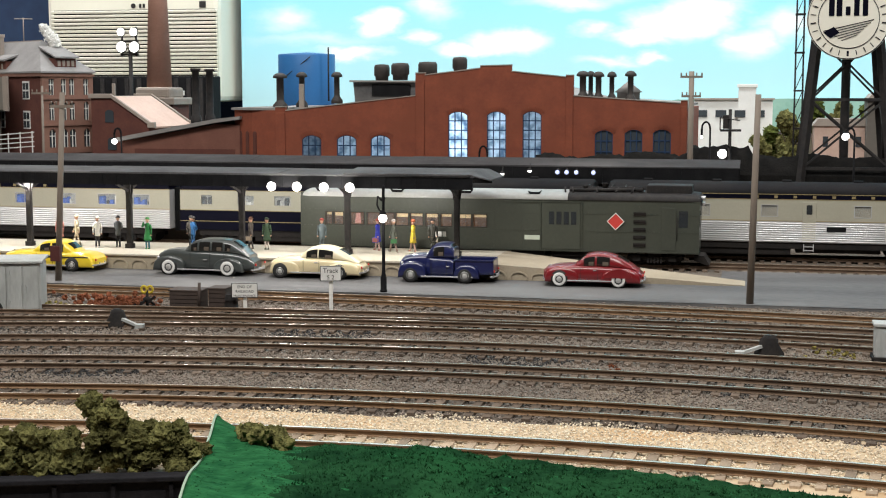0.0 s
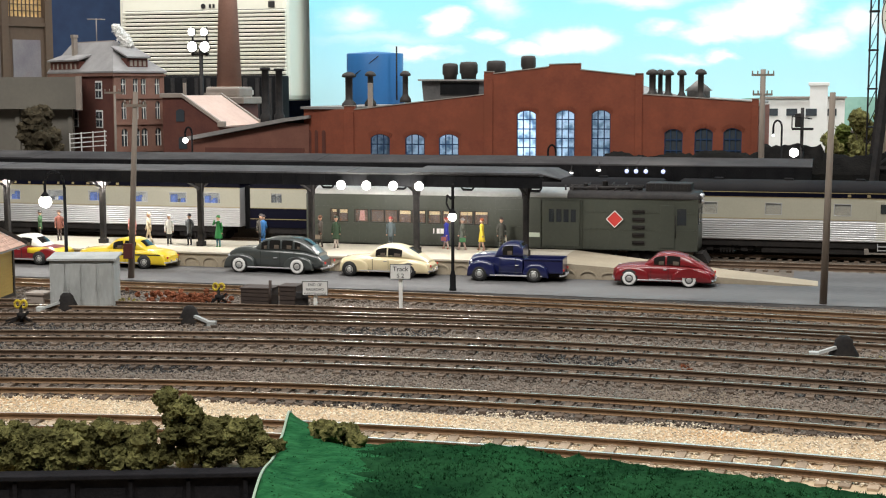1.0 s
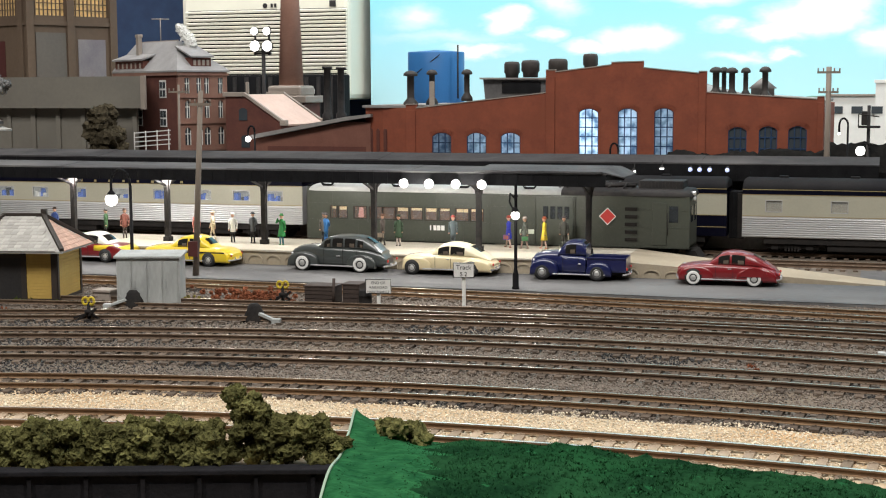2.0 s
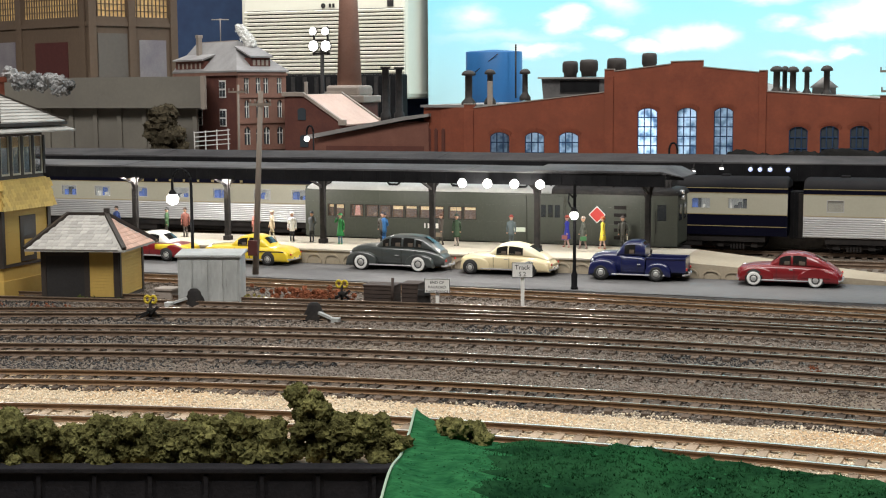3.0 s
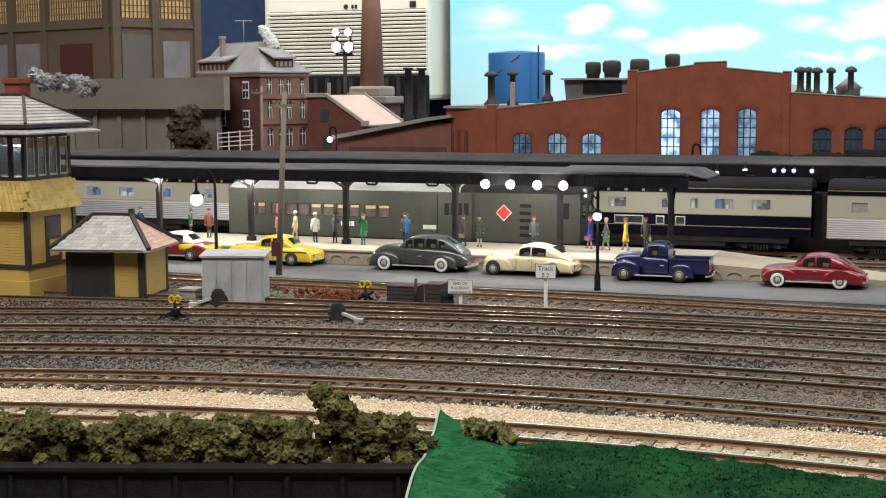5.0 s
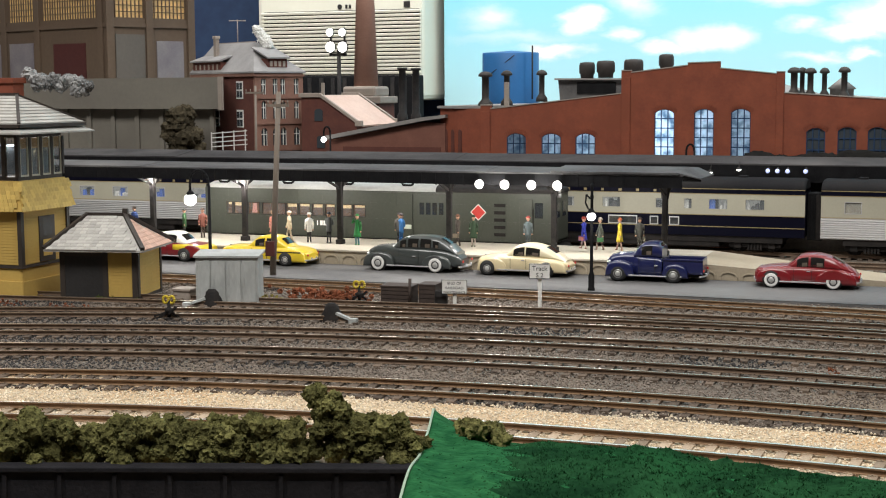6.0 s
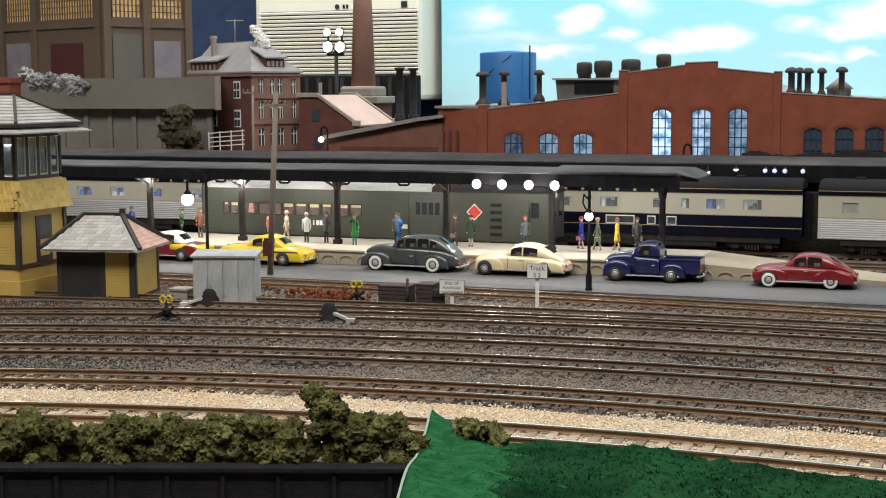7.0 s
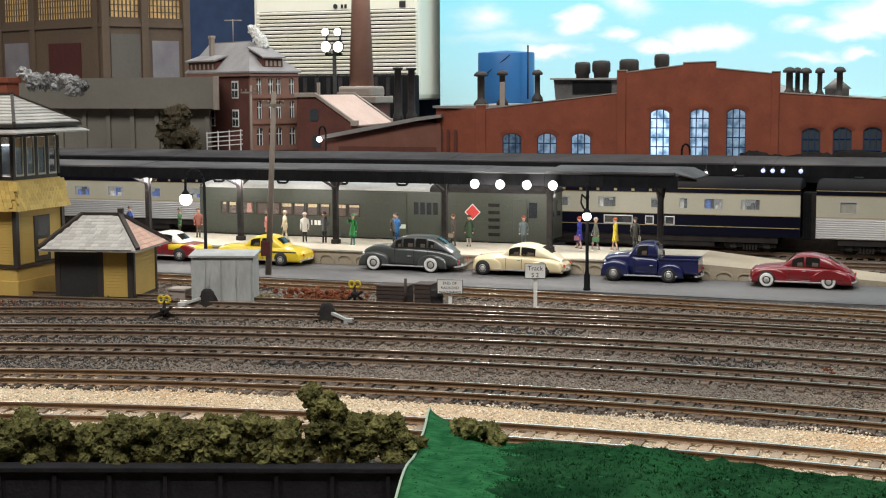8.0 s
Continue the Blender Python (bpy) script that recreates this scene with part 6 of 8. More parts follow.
for c in ((-1, -1), (1, -1), (1, 1)):
    beam(bm, at(0, *c) + Vector((0, 0, 0.7)), Vector((-493 if c[0] > 0 else -514, 640, RT + 0.8)), 1.7, 0.9)
beam(bm, (-515, 640, RT + 0.8), (-492, 640, RT + 0.8), 1.8)
box(bm, RX0, RX1, RY0 - 0.8, RY0, RZ - 1, RZ + 0.8)
box(bm, RX1, RX1 + 0.8, RY0, RY1, RZ - 1, RZ + 0.8)
part("hip_trim", bm, M_TRIM, rf)
bm = bmesh.new()
G = 3.6   # lower eave band standing out below the black edge
loft(bm, [[(RX0 - G, RY0 - G, RZ - 4.4), (RX1 + G, RY0 - G, RZ - 4.4), (RX1 + G, RY1 + G, RZ - 4.4), (RX0 - G, RY1 + G, RZ - 4.4)],
          [(RX0 - G, RY0 - G, RZ - 3.6), (RX1 + G, RY0 - G, RZ - 3.6), (RX1 + G, RY1 + G, RZ - 3.6), (RX0 - G, RY1 + G, RZ - 3.6)],
          [(RX0 + 2, RY0 + 2, RZ - 1.2), (RX1 - 2, RY0 + 2, RZ - 1.2), (RX1 - 2, RY1 - 2, RZ - 1.2), (RX0 + 2, RY1 - 2, RZ - 1.2)]], smooth=False)
part("eave_band", bm, M_SHING, tw, "pale shingled eave band")
bm = bmesh.new()
box(bm, -513, -503, 650, 660, 100, 116, 0.3)
box(bm, -514, -502, 649, 661, 114, 117, 0.3)
part("chimney", bm, M_BRICK, tw)
M_COTTON = mat("grey_cotton", (0.34, 0.34, 0.34), (0.10, 0.10, 0.10), 0.95, scale=120, island=0.5, bump=0)
rng = random.Random(6)
tagged(clumps("cotton_smoke", [(-502 + 2.6 * k, 664, 117 - 0.35 * k + rng.uniform(-3, 3), 3.4 + rng.uniform(-1, 1.4)) for k in range(16)], M_COTTON, 33, 0.55, 16), "grey tuft of cotton smoke beside the tower chimney", "smoke puff")
bm = bmesh.new()
box(bm, X1 - 0.2, X1 + 0.9, 634, 648, 17, 42, 0.2)
dr = part("side_door", bm, M_TRIM, tw, "dark framed side door")
for z0, z1 in ((20, 29), (31, 40)):
    bm = bmesh.new()
    box(bm, X1 + 0.7, X1 + 1.1, 637, 645, z0, z1)
    part("door_pane", bm, M_PANE if z0 > 25 else M_YEL, dr)

# ---- yellow tool shed ----
ts = thing("tool_shed", "yellow tool shed with grey and salmon shingled hip roof", "shed", "", "", -416.5, 634.5, -3, 12)
W, D, H = 42, 36, 29
bm = bmesh.new()
box(bm, -W, 0, 0, D, 0, H)
part("body", bm, M_YEL, ts)
for k in range(14):
    bm = bmesh.new()
    box(bm, -16, -3, -0.35, 0, 3.5 + 1.65 * k, 4.9 + 1.65 * k)
    part("board", bm, M_YEL, ts)
    bm = bmesh.new()
    box(bm, 0, 0.35, 3, D - 2, 3.5 + 1.65 * k, 4.9 + 1.65 * k)
    part("board", bm, M_YEL, ts)
bm = bmesh.new()
for x in (-W + 0.5, -17.5, -1.2):
    box(bm, x - 1.4, x + 1.4, -0.8, 0, 0, H)
for y in (1.2, D - 1):
    box(bm, 0, 0.8, y - 1.2, y + 1.2, 0, H)
box(bm, -W, 0, -0.7, 0, 0, 3.2)
box(bm, 0, 0.7, 0, D, 0, 3.2)
box(bm, -W, -17, -0.7, 0, H - 4, H - 2)
part("trim", bm, M_TRIM, ts, "dark brown corner boards")
bm = bmesh.new()
box(bm, -W + 2, -19, -0.5, 0.2, 0.4, H - 4)
part("door", bm, M_DOOR, ts, "black double door")
bm = bmesh.new()
E0, E1, F0, F1 = -W - 7, 6, -7, D + 5
loft(bm, [[(E0, F0, H - 1), (E1, F0, H - 1), (E1, F1, H - 1), (E0, F1, H - 1)], [(E0, F0, H), (E1, F0, H), (E1, F1, H), (E0, F1, H)], [(-34, D / 2 - 1, 45), (-13, D / 2 - 1, 45), (-13, D / 2 + 1, 45), (-34, D / 2 + 1, 45)]], smooth=False)
rf = part("roof", bm, M_SHING, ts)
sb = bmesh.new()
box(sb, -1.75, 1.75, -1.4, 1.4, 0, 0.45, 0.1)
SHF = mesh_of("shingle", sb, M_SHING)
sb = bmesh.new()
box(sb, -1.75, 1.75, -1.4, 1.4, 0, 0.45, 0.1)
SHP = mesh_of("shingle", sb, M_SHINGP)
slope_f = math.degrees(math.atan2(45 - H, D / 2 - 1 - F0))
slope_r = math.degrees(math.atan2(45 - H, E1 + 13))
rng = random.Random(3)
for r in range(11):
    t = (r + 0.4) / 11
    xa, xb = E0 + (-34 - E0) * t + 2.2, E1 + (-13 - E1) * t - 2.2
    y, z = F0 + (D / 2 - 1 - F0) * t, H + (45 - H) * t
    x = xa + 0.9 * (r % 2)
    while x < xb - 1.2:
        o = new("shingle", SHF)
        o.parent = rf
        o.matrix_basis = pose(x * MM, y * MM, (z + 0.05) * MM, slope_f - 3, 0, rng.uniform(-1, 1))
        x += 3.6
for r in range(9):
    t = (r + 0.4) / 9
    ya, yb = F0 + (D / 2 - 1 - F0) * t + 2.2, F1 + (D / 2 + 1 - F1) * t - 2.2
    x, z = E1 + (-13 - E1) * t, H + (45 - H) * t
    y = ya + 0.9 * (r % 2)
    while y < yb - 1.2:
        o = new("shingle", SHP)
        o.parent = rf
        o.matrix_basis = pose(x * MM, y * MM, (z + 0.05) * MM, 0, 0, 90) @ pose(0, 0, 0, slope_r - 3, 0, rng.uniform(-1, 1))
        y += 3.6
bm = bmesh.new()
for cx, cy, rx in ((E0, F0, -34), (E1, F0, -13), (E1, F1, -13)):
    beam(bm, (cx, cy, H + 0.9), (rx, D / 2, 46.2), 2.2, 1.8)
beam(bm, (-35, D / 2, 45.8), (-12, D / 2, 45.8), 2)
box(bm, -14, -11, D / 2 - 1, D / 2 + 1, 45, 49)
part("ridge_trim", bm, M_TRIM, rf)

# ---- grey relay cabinet and lineside clutter ----
M_CAB = mat("grey_cabinet_paint", (0.46, 0.47, 0.46), (0.33, 0.34, 0.33), 0.75, scale=70, fine=500, bump=0.4, wear=(0.24, 0.25, 0.24), stretch=(1.6, 1.6, 0.5))
cb = thing("relay_cabinet", "weathered pale grey relay cabinet with double doors", "cabinet", "", "", -382, 636, -2.5, 17)
bm = bmesh.new()
box(bm, 0, 33, 0, 15, 0, 25, 0.3)
part("body", bm, M_CAB, cb)
bm = bmesh.new()
prism(bm, [(-1.2, 25.2), (16.2, 26.6), (16.2, 27.8), (-1.2, 26.2)], -1, 34, "x")
part("lid", bm, M_CAB, cb, "sloping lid")
for k in range(4):
    bm = bmesh.new()
    box(bm, 1 + 8 * k, 7.8 + 8 * k, -0.6, 0, 1.5, 23.5, 0.15)
    d = part("door", bm, M_CAB, cb)
    bm = bmesh.new()
    box(bm, (7.0 if k % 2 == 0 else 1.2) + 8 * k, (7.6 if k % 2 == 0 else 1.8) + 8 * k, -1.1, -0.5, 10, 14)
    for z in (5, 20):
        box(bm, (1.0 if k % 2 == 0 else 7.0) + 8 * k, (1.8 if k % 2 == 0 else 7.8) + 8 * k, -0.9, -0.5, z, z + 1.5)
    part("handle", bm, M_CAB, d)
bm = bmesh.new()
box(bm, -399, -389, 641, 650, -3, 4.6, 0.5)
box(bm, -399.6, -388.4, 640.4, 650.6, 3.6, 5, 0.3)
solo("concrete_block", bm, M_STONE, "small grey concrete block beside the shed", "block")


def switch_motor(x, y, turn, label, arm=1):
    t = thing("switch_machine", label, "switch machine", "switch machines", "", x, y, -2.2, turn)
    bm = bmesh.new()
    rng = random.Random(int(x))
    rings = []
    for z, r in ((0, 6.2), (2, 5.6), (5, 4.4), (8, 3.2), (9.6, 1.8)):
        rings.append([(r * (1 + 0.12 * math.sin(3 * k + z)) * math.cos(k * math.tau / 12), r * 0.75 * math.sin(k * math.tau / 12), z) for k in range(12)])
    loft(bm, rings)
    part("hood", bm, M_UNDER, t, "black weathered hood")
    bm = bmesh.new()
    beam(bm, (3 * arm, -2, 5), (13 * arm, -4.5, 1.6), 2.0, 1.2)
    box(bm, 12 * arm - 2, 12 * arm + 2, -6.5, -2.6, 0.4, 3.2, 0.3)
    part("arm", bm, M_CAB, t, "pale grey actuating arm")


switch_motor(-290, 606, 8, "black switch machine with a pale arm between the tracks")
switch_motor(9, 598, 0, "black switch machine with a long white arm", -1)
switch_motor(-369, 630, 10, "black hooded switch machine beside the cabinet", -1)


M_TARGET = mat("yellow_target", (0.62, 0.47, 0.03), (0.46, 0.33, 0.02), 0.6, scale=300)


def switch_stand(x, y, label):
    t = thing("switch_stand", label, "switch stand", "switch stands", "", x, y, -2)
    bm = bmesh.new()
    box(bm, -6, 6, -1.4, 1.4, 0, 1.4)
    box(bm, -1.4, 1.4, -5, 5, 0, 1.6)
    beam(bm, (-5, -3, 0.6), (1, 0, 6), 1.3)
    beam(bm, (6, 2, 0.6), (0, 0, 5), 1.1)
    rod(bm, (0, 0, 0), (0, 0, 10), 0.8)
    ball(bm, 0, 0, 5, 2.0, 1.3, 1, 0.9, 1)
    part("stand", bm, M_UNDER, t)
    for s in (-1, 1):
        bm = bmesh.new()
        ring = [(s * 1.5 + 1.55 * math.cos(a), 0.3 * s, 10.2 + 1.75 * math.sin(a)) for a in np.linspace(0, math.tau, 13)]
        for p, q in zip(ring, ring[1:]):
            rod(bm, p, q, 0.62, n=7)
        part("target", bm, M_TARGET, t, "yellow ring target")
    for y in (-3.4, 3.4):
        bm = bmesh.new()
        box(bm, -7.5, 7.5, y - 1.2, y + 1.2, -0.6, 0.5, 0.15)
        part("headblock", bm, M_TIE, t)
    bm = bmesh.new()
    beam(bm, (1, -1.5, 3.5), (5.5, -2.5, 7.2), 1.0)
    beam(bm, (-1, -1.5, 4), (-6.5, -3, 2.2), 0.9)
    part("lever", bm, M_UNDER, t)


switch_stand(-368, 586, "black switch stand with yellow round targets")
switch_stand(-301, 664, "black switch stand with yellow targets among weeds")

M_CRATE = mat("dark_crate_wood", (0.060, 0.042, 0.034), (0.04, 0.028, 0.024), 0.8, scale=120, stretch=(1, 1, 4))
for (x, y, w, d, h, t) in ((-288, 662, 16.5, 12, 10.5, 3), (-268.5, 666, 9, 11, 11.5, 2)):
    c = thing("crate", "dark weathered wooden crate beside the track", "crate", "crates", "", x, y, -2.4, t)
    bm = bmesh.new()
    box(bm, 0, w, 0, d, 0, h, 0.25)
    part("body", bm, M_CRATE, c)
    for k in range(5):
        bm = bmesh.new()
        box(bm, 0.2, w - 0.2, -0.35, 0, h * k / 5 + 0.2, h * (k + 1) / 5 - 0.15)
        part("plank", bm, M_CRATE, c)
    bm = bmesh.new()
    box(bm, -0.4, w + 0.4, -0.6, d + 0.4, h - 0.2, h + 0.6, 0.15)
    part("lid", bm, M_CRATE, c)
bm = bmesh.new()
lathe(bm, 0, 0, [(3.0, 0), (3.2, 0.6), (3.3, 3), (3.5, 3.2), (3.3, 3.5), (3.3, 6.5), (3.5, 6.8), (3.2, 7.2), (3.1, 9.6), (2.8, 9.8), (2.6, 9.3), (0.3, 9.3)], 18)
solo("oil_drum", bm, M_UNDER, "black oil drum beside the crates", "drum", x=-254.5, y=662, z=-2.2)
bm = bmesh.new()
rod(bm, (0, 0, 0), (0.4, 0, 15), 0.8)
solo("wood_post", bm, M_CRATE, "short dark wooden post beside the crates", "post", x=-272, y=662, z=-2.2)

# weeds
M_ORANGE = mat("rust_orange_weeds", (0.30, 0.11, 0.06), (0.14, 0.055, 0.03), 0.95, scale=300, island=0.45, bump=0.8, spec=0.02)
M_STRAW = mat("straw_weeds", (0.27, 0.23, 0.07), (0.17, 0.14, 0.045), 0.95, island=0.45, bump=0, spec=0.05)
for name, x, y, n, sp, r, m, lab in (("weeds", -324, 672, 46, 22, 3.0, M_ORANGE, "rust-orange bushy weeds beside the siding"), ("weeds", -346, 655, 12, 9, 1.8, M_STRAW, "straw-yellow tuft of weeds"),
                                     ("weeds", -440, 600, 8, 12, 1.2, M_ORANGE, "rust-orange ground cover"), ("weeds", -478, 602, 10, 16, 1.2, M_ORANGE, "rust-orange ground cover by the tower"),
                                     ("weeds", -436, 628, 8, 16, 1.5, M_LEAFG, "green weeds along the shed"), ("weeds", 36, 600, 8, 12, 1.6, M_STRAW, "straw-coloured weeds by the relay box"), ("weeds", -51, 552, 4, 2, 1.2, M_ORANGE, "small orange-red tuft between the tracks")):
    rng = random.Random(int(x))
    cs = [(x + rng.gauss(0, 0.5) * sp, y + rng.gauss(0, 0.25) * sp, -1.6 + rng.random() ** 1.4 * r * 1.7, r * rng.uniform(0.18, 0.5)) for k in range(n * 3)]
    tagged(clumps(name, cs, m, int(x) + 2000, 0.45, 90), lab, "weeds", kind="stuff")

rb = thing("relay_box", "grey metal relay box on a black base", "relay box", "", "", 57, 600, -2.4)
bm = bmesh.new()
box(bm, -5.5, 8, -4, 6, 2, 15, 0.5)
part("body", bm, M_CAB, rb)
bm = bmesh.new()
box(bm, -6.5, 9, -5, 7, 0, 2.4, 0.3)
part("base", bm, M_UNDER, rb)
bm = bmesh.new()
box(bm, -6.2, 8.7, -4.6, 6.6, 15, 16.4, 0.3)
part("lid", bm, M_CAB, rb)


# ---- signs with writing ----
def text_part(parent, body, x, y, z, size, m):
    cu = bpy.data.curves.new("writing", "FONT")
    cu.body, cu.size, cu.align_x, cu.extrude = body, size * MM, "CENTER", 0.00004
    cu.materials.append(m)
    tmp = bpy.data.objects.new("tmp", cu)
    scene.collection.objects.link(tmp)
    bpy.context.view_layer.update()
    me = bpy.data.meshes.new_from_object(tmp)
    bpy.data.objects.remove(tmp)
    ob = new("lettering", me)
    ob.parent = parent
    ob.matrix_basis = pose(x * MM, y * MM, z * MM, 90)
    return tagged(ob, "black lettering")


def sign(x, y, turn, w, z0, z1, lines, label):
    t = thing("track_sign", label, "sign", "trackside signs", "", x, y, -2.2, turn)
    bm = bmesh.new()
    box(bm, -0.9, 0.9, -0.6, 0.6, 0, z1 - 1, 0.15)
    part("post", bm, M_WHITE, t)
    bm = bmesh.new()
    box(bm, -w / 2, w / 2, -1.3, -0.6, z0, z1, 0.15)
    b = part("board", bm, M_WHITE, t)
    bm = bmesh.new()
    for a, c, d, e in ((-w / 2, w / 2, z0, z0 + 0.25), (-w / 2, w / 2, z1 - 0.25, z1), (-w / 2, -w / 2 + 0.25, z0, z1), (w / 2 - 0.25, w / 2, z0, z1)):
        box(bm, a, c, -1.45, -1.3, d, e)
    part("border", bm, M_BLACK, b)
    for s, z, size in lines:
        text_part(b, s, 0, -1.36, z, size, M_BLACK)


sign(-204, 668, 12, 10.5, 17.2, 24.8, [("Track", 21.3, 3.3), ("S 2", 18.0, 3.0)], "white track number sign with black letters")
sign(-246.5, 660, 12, 13, 8.6, 16, [("END OF", 13.4, 2.0), ("RAILROAD", 11.1, 1.9), ("MAINTENANCE", 9.0, 1.6)], "low white end of maintenance sign")

# ---- street lamps, poles ----
def lamp_post(x, y):
    t = thing("street_lamp", "black cast iron street lamp with lit round globe", "street lamp", "street lamps", "", x, y, 0)
    bm = bmesh.new()
    lathe(bm, 0, 0, [(2.0, 0), (2.0, 1), (1.7, 1.5), (1.7, 8), (1.2, 9.5), (0.95, 11), (0.8, 50), (1.2, 51), (0.8, 52), (0.8, 56), (1.2, 57), (0.4, 58.5)], 14)
    part("post", bm, M_BLACK, t)
    bm = bmesh.new()
    pts = [(-0.6, -1, 50), (-2.6, -2, 52.5), (-2.8, -3, 48), (-1.4, -3, 45), (0.4, -2.6, 43.8)]
    for p, q in zip(pts, pts[1:]):
        rod(bm, p, q, 0.5, n=6)
    lathe(bm, 0.3, -2.6, [(0.6, 45), (1.9, 43.6), (2.0, 42.6)], 12)
    part("bracket", bm, M_BLACK, t)
    bm = bmesh.new()
    ball(bm, 0.4, -2.6, 40.6, 2.4)
    part("globe", bm, M_GLOW, t, "glowing white globe")


lamp_post(-195, 737)
gn = thing("gooseneck_lamp", "black gooseneck street lamp with lit globe", "street lamp", "street lamps", "", -445, 762, 0)
bm = bmesh.new()
lathe(bm, 0, 0, [(1.9, 0), (1.7, 6), (1.1, 7), (0.9, 51)], 12)
pts = [(0, 0, 50)] + [(-6.5 + 6.5 * math.cos(a), -0.5, 52.5 + 8 * math.sin(a)) for a in np.linspace(0, math.pi, 9)] + [(-13, -0.5, 47)]
for p, q in zip(pts, pts[1:]):
    rod(bm, p, q, 0.85, n=8)
lathe(bm, -13, -0.5, [(0.8, 48), (2.4, 46), (2.6, 45)], 12)
part("post", bm, M_BLACK, gn)
bm = bmesh.new()
ball(bm, -13, -0.5, 42, 4.0)
part("globe", bm, M_GLOW, gn, "glowing white globe")
bulb("gooseneck_bulb", -458, 755, 36.5, 0.012, 2)
bulb("street_lamp_bulb", -195, 730, 36.5, 0.006, 2)

M_POLE = mat("grey_brown_pole_wood", (0.23, 0.19, 0.155), (0.165, 0.135, 0.11), 0.8, scale=80, stretch=(1, 1, 0.15))


def pole(x, y, h, arms, lean=0.0, r=1.9):
    t = thing("utility_pole", "grey-brown wooden utility pole", "utility pole", "utility poles", "", x, y, -0.5)
    bm = bmesh.new()
    rod(bm, (0, 0, 0), (lean, 0, h), r, r * 0.78)
    part("pole", bm, M_POLE, t)
    for z, w in arms:
        bm = bmesh.new()
        box(bm, lean - w, lean + w, -1.8, -0.6, z - 0.8, z + 0.8)
        for s in (-1, -0.5, 0.5, 1):
            rod(bm, (lean + s * (w - 0.6), -1.2, z + 0.8), (lean + s * (w - 0.6), -1.2, z + 3), 0.5, n=6)
        part("crossarm", bm, M_POLE, t)
    return t


pole(0.8, 736, 108, [], 1.8, 2.0)
p2 = pole(-391, 741, 109, [(101, 7)], 6.0, 1.9)
bm = bmesh.new()
box(bm, -3, 3, -3.4, -1.6, 12, 21, 0.2)
part("notice_box", bm, M_MAROON, p2, "brown box on the pole")
pole(-44, 1042, 124, [(120, 8), (106, 7)], 0, 2.4)
pole(-576, 1072, 114, [(108, 9)], 1, 1.2)

# flood lamps on the canopy edges
for xs, y, z, m, group, lab in (((-280, -264, -247.3, -231.3), 797, 52, M_GLOW, "canopy floodlights", "small floodlight with white lens under the canopy edge"), ((-130.5, -124.2, -117.5, -105.7), 962, 53, M_GLOWB, "rear floodlights", "small blue-white floodlight below the rear canopy")):
    for x in xs:
        t = thing("floodlight", lab, "floodlight", group, "", x, y, z)
        bm = bmesh.new()
        big = y < 900
        lathe(bm, 0, 0.6, [(1.0, 4), (1.9, 2.2), (2.5 if big else 1.5, 0.8), (2.5 if big else 1.5, 0.2)], 12, "y")
        rod(bm, (0, 3, 0), (0, 4, 5.5 if big else 3), 0.6, n=6)
        part("housing", bm, M_IRON, t)
        bm = bmesh.new()
        ball(bm, 0, 0, 0.6, 2.8 if big else 1.5, 1, 0.5, 1)
        part("lens", bm, m, t, "glowing lens")
for x, z in ((-170.1, 51.3), (-150.7, 53.5)):
    t = thing("canopy_lamp", "small white lamp hanging from the rear canopy edge", "lamp", "rear canopy lamps", "", x, 968, z)
    bm = bmesh.new()
    rod(bm, (0, 0.8, 0.5), (0, 3.5, 5.5), 0.4, n=6)
    lathe(bm, 0, 0, [(0.5, 2.4), (1.6, 1.2), (1.7, 0.7)], 10)
    part("shade", bm, M_IRON, t)
    bm = bmesh.new()
    ball(bm, 0, 0, 0.4, 1.3, 1.3, 1, 0.8, 1)
    part("bulb", bm, M_GLOW, t, "glowing bulb")
for x in (-270, -240):
    bulb("canopy_flood", x, 791, 47, 0.045, 3)
# Post lamps at -529 and -458; the hidden mid-span five are added fill.
for x in (-529, -493, -458, -423, -350, -278, -208):
    t = thing("canopy_lamp", "small shaded lamp under the canopy, at a post or added mid-span", "lamp", "canopy lamps", "", x, 826, 52.5)
    bm = bmesh.new()
    rod(bm, (0, 0, 3), (0, 5, 6), 0.4)
    lathe(bm, 0, 0, [(0.6, 3.6), (1.2, 3), (3.0, 1.4), (3.2, 0.8)], 14)
    part("shade", bm, M_IRON, t)
    bm = bmesh.new()
    ball(bm, 0, 0, 0.9, 1.3, 1, 1, 0.7)
    part("bulb", bm, M_GLOW, t, "glowing bulb")
    bulb("canopy_bulb", x, 826, 50.4, 0.075, 1.5)
# Glow on the small globe at -201 is added; that post is unlit.
for x, y, z, r in ((-21, 1040, 64.0, 3.4), (63, 1010, 78, 2.6), (-513, 1075, 68, 2.4), (-36, 1044, 76, 0.9), (-201, 1044, 57, 0.9)):
    t = thing("yard_lamp", "yard lamp on a dark gooseneck post, globe set glowing", "yard lamp", "yard lamps", "", x, y, 0)
    bm = bmesh.new()
    up = 6 if r < 2.5 else 1
    rod(bm, (6, 0, -2), (6, 0, z + up), 0.7)
    pts = [(6 - 3 + 3 * math.cos(a), 0, z + up + 5 * math.sin(a)) for a in np.linspace(0, math.pi, 7)] + [(0, 0, z + r)]
    for p, q in zip(pts, pts[1:]):
        rod(bm, p, q, 0.8, n=6)
    part("post", bm, M_BLACK, t)
    bm = bmesh.new()
    ball(bm, 0, 0, z, r)
    part("globe", bm, M_GLOW, t, "glowing globe")
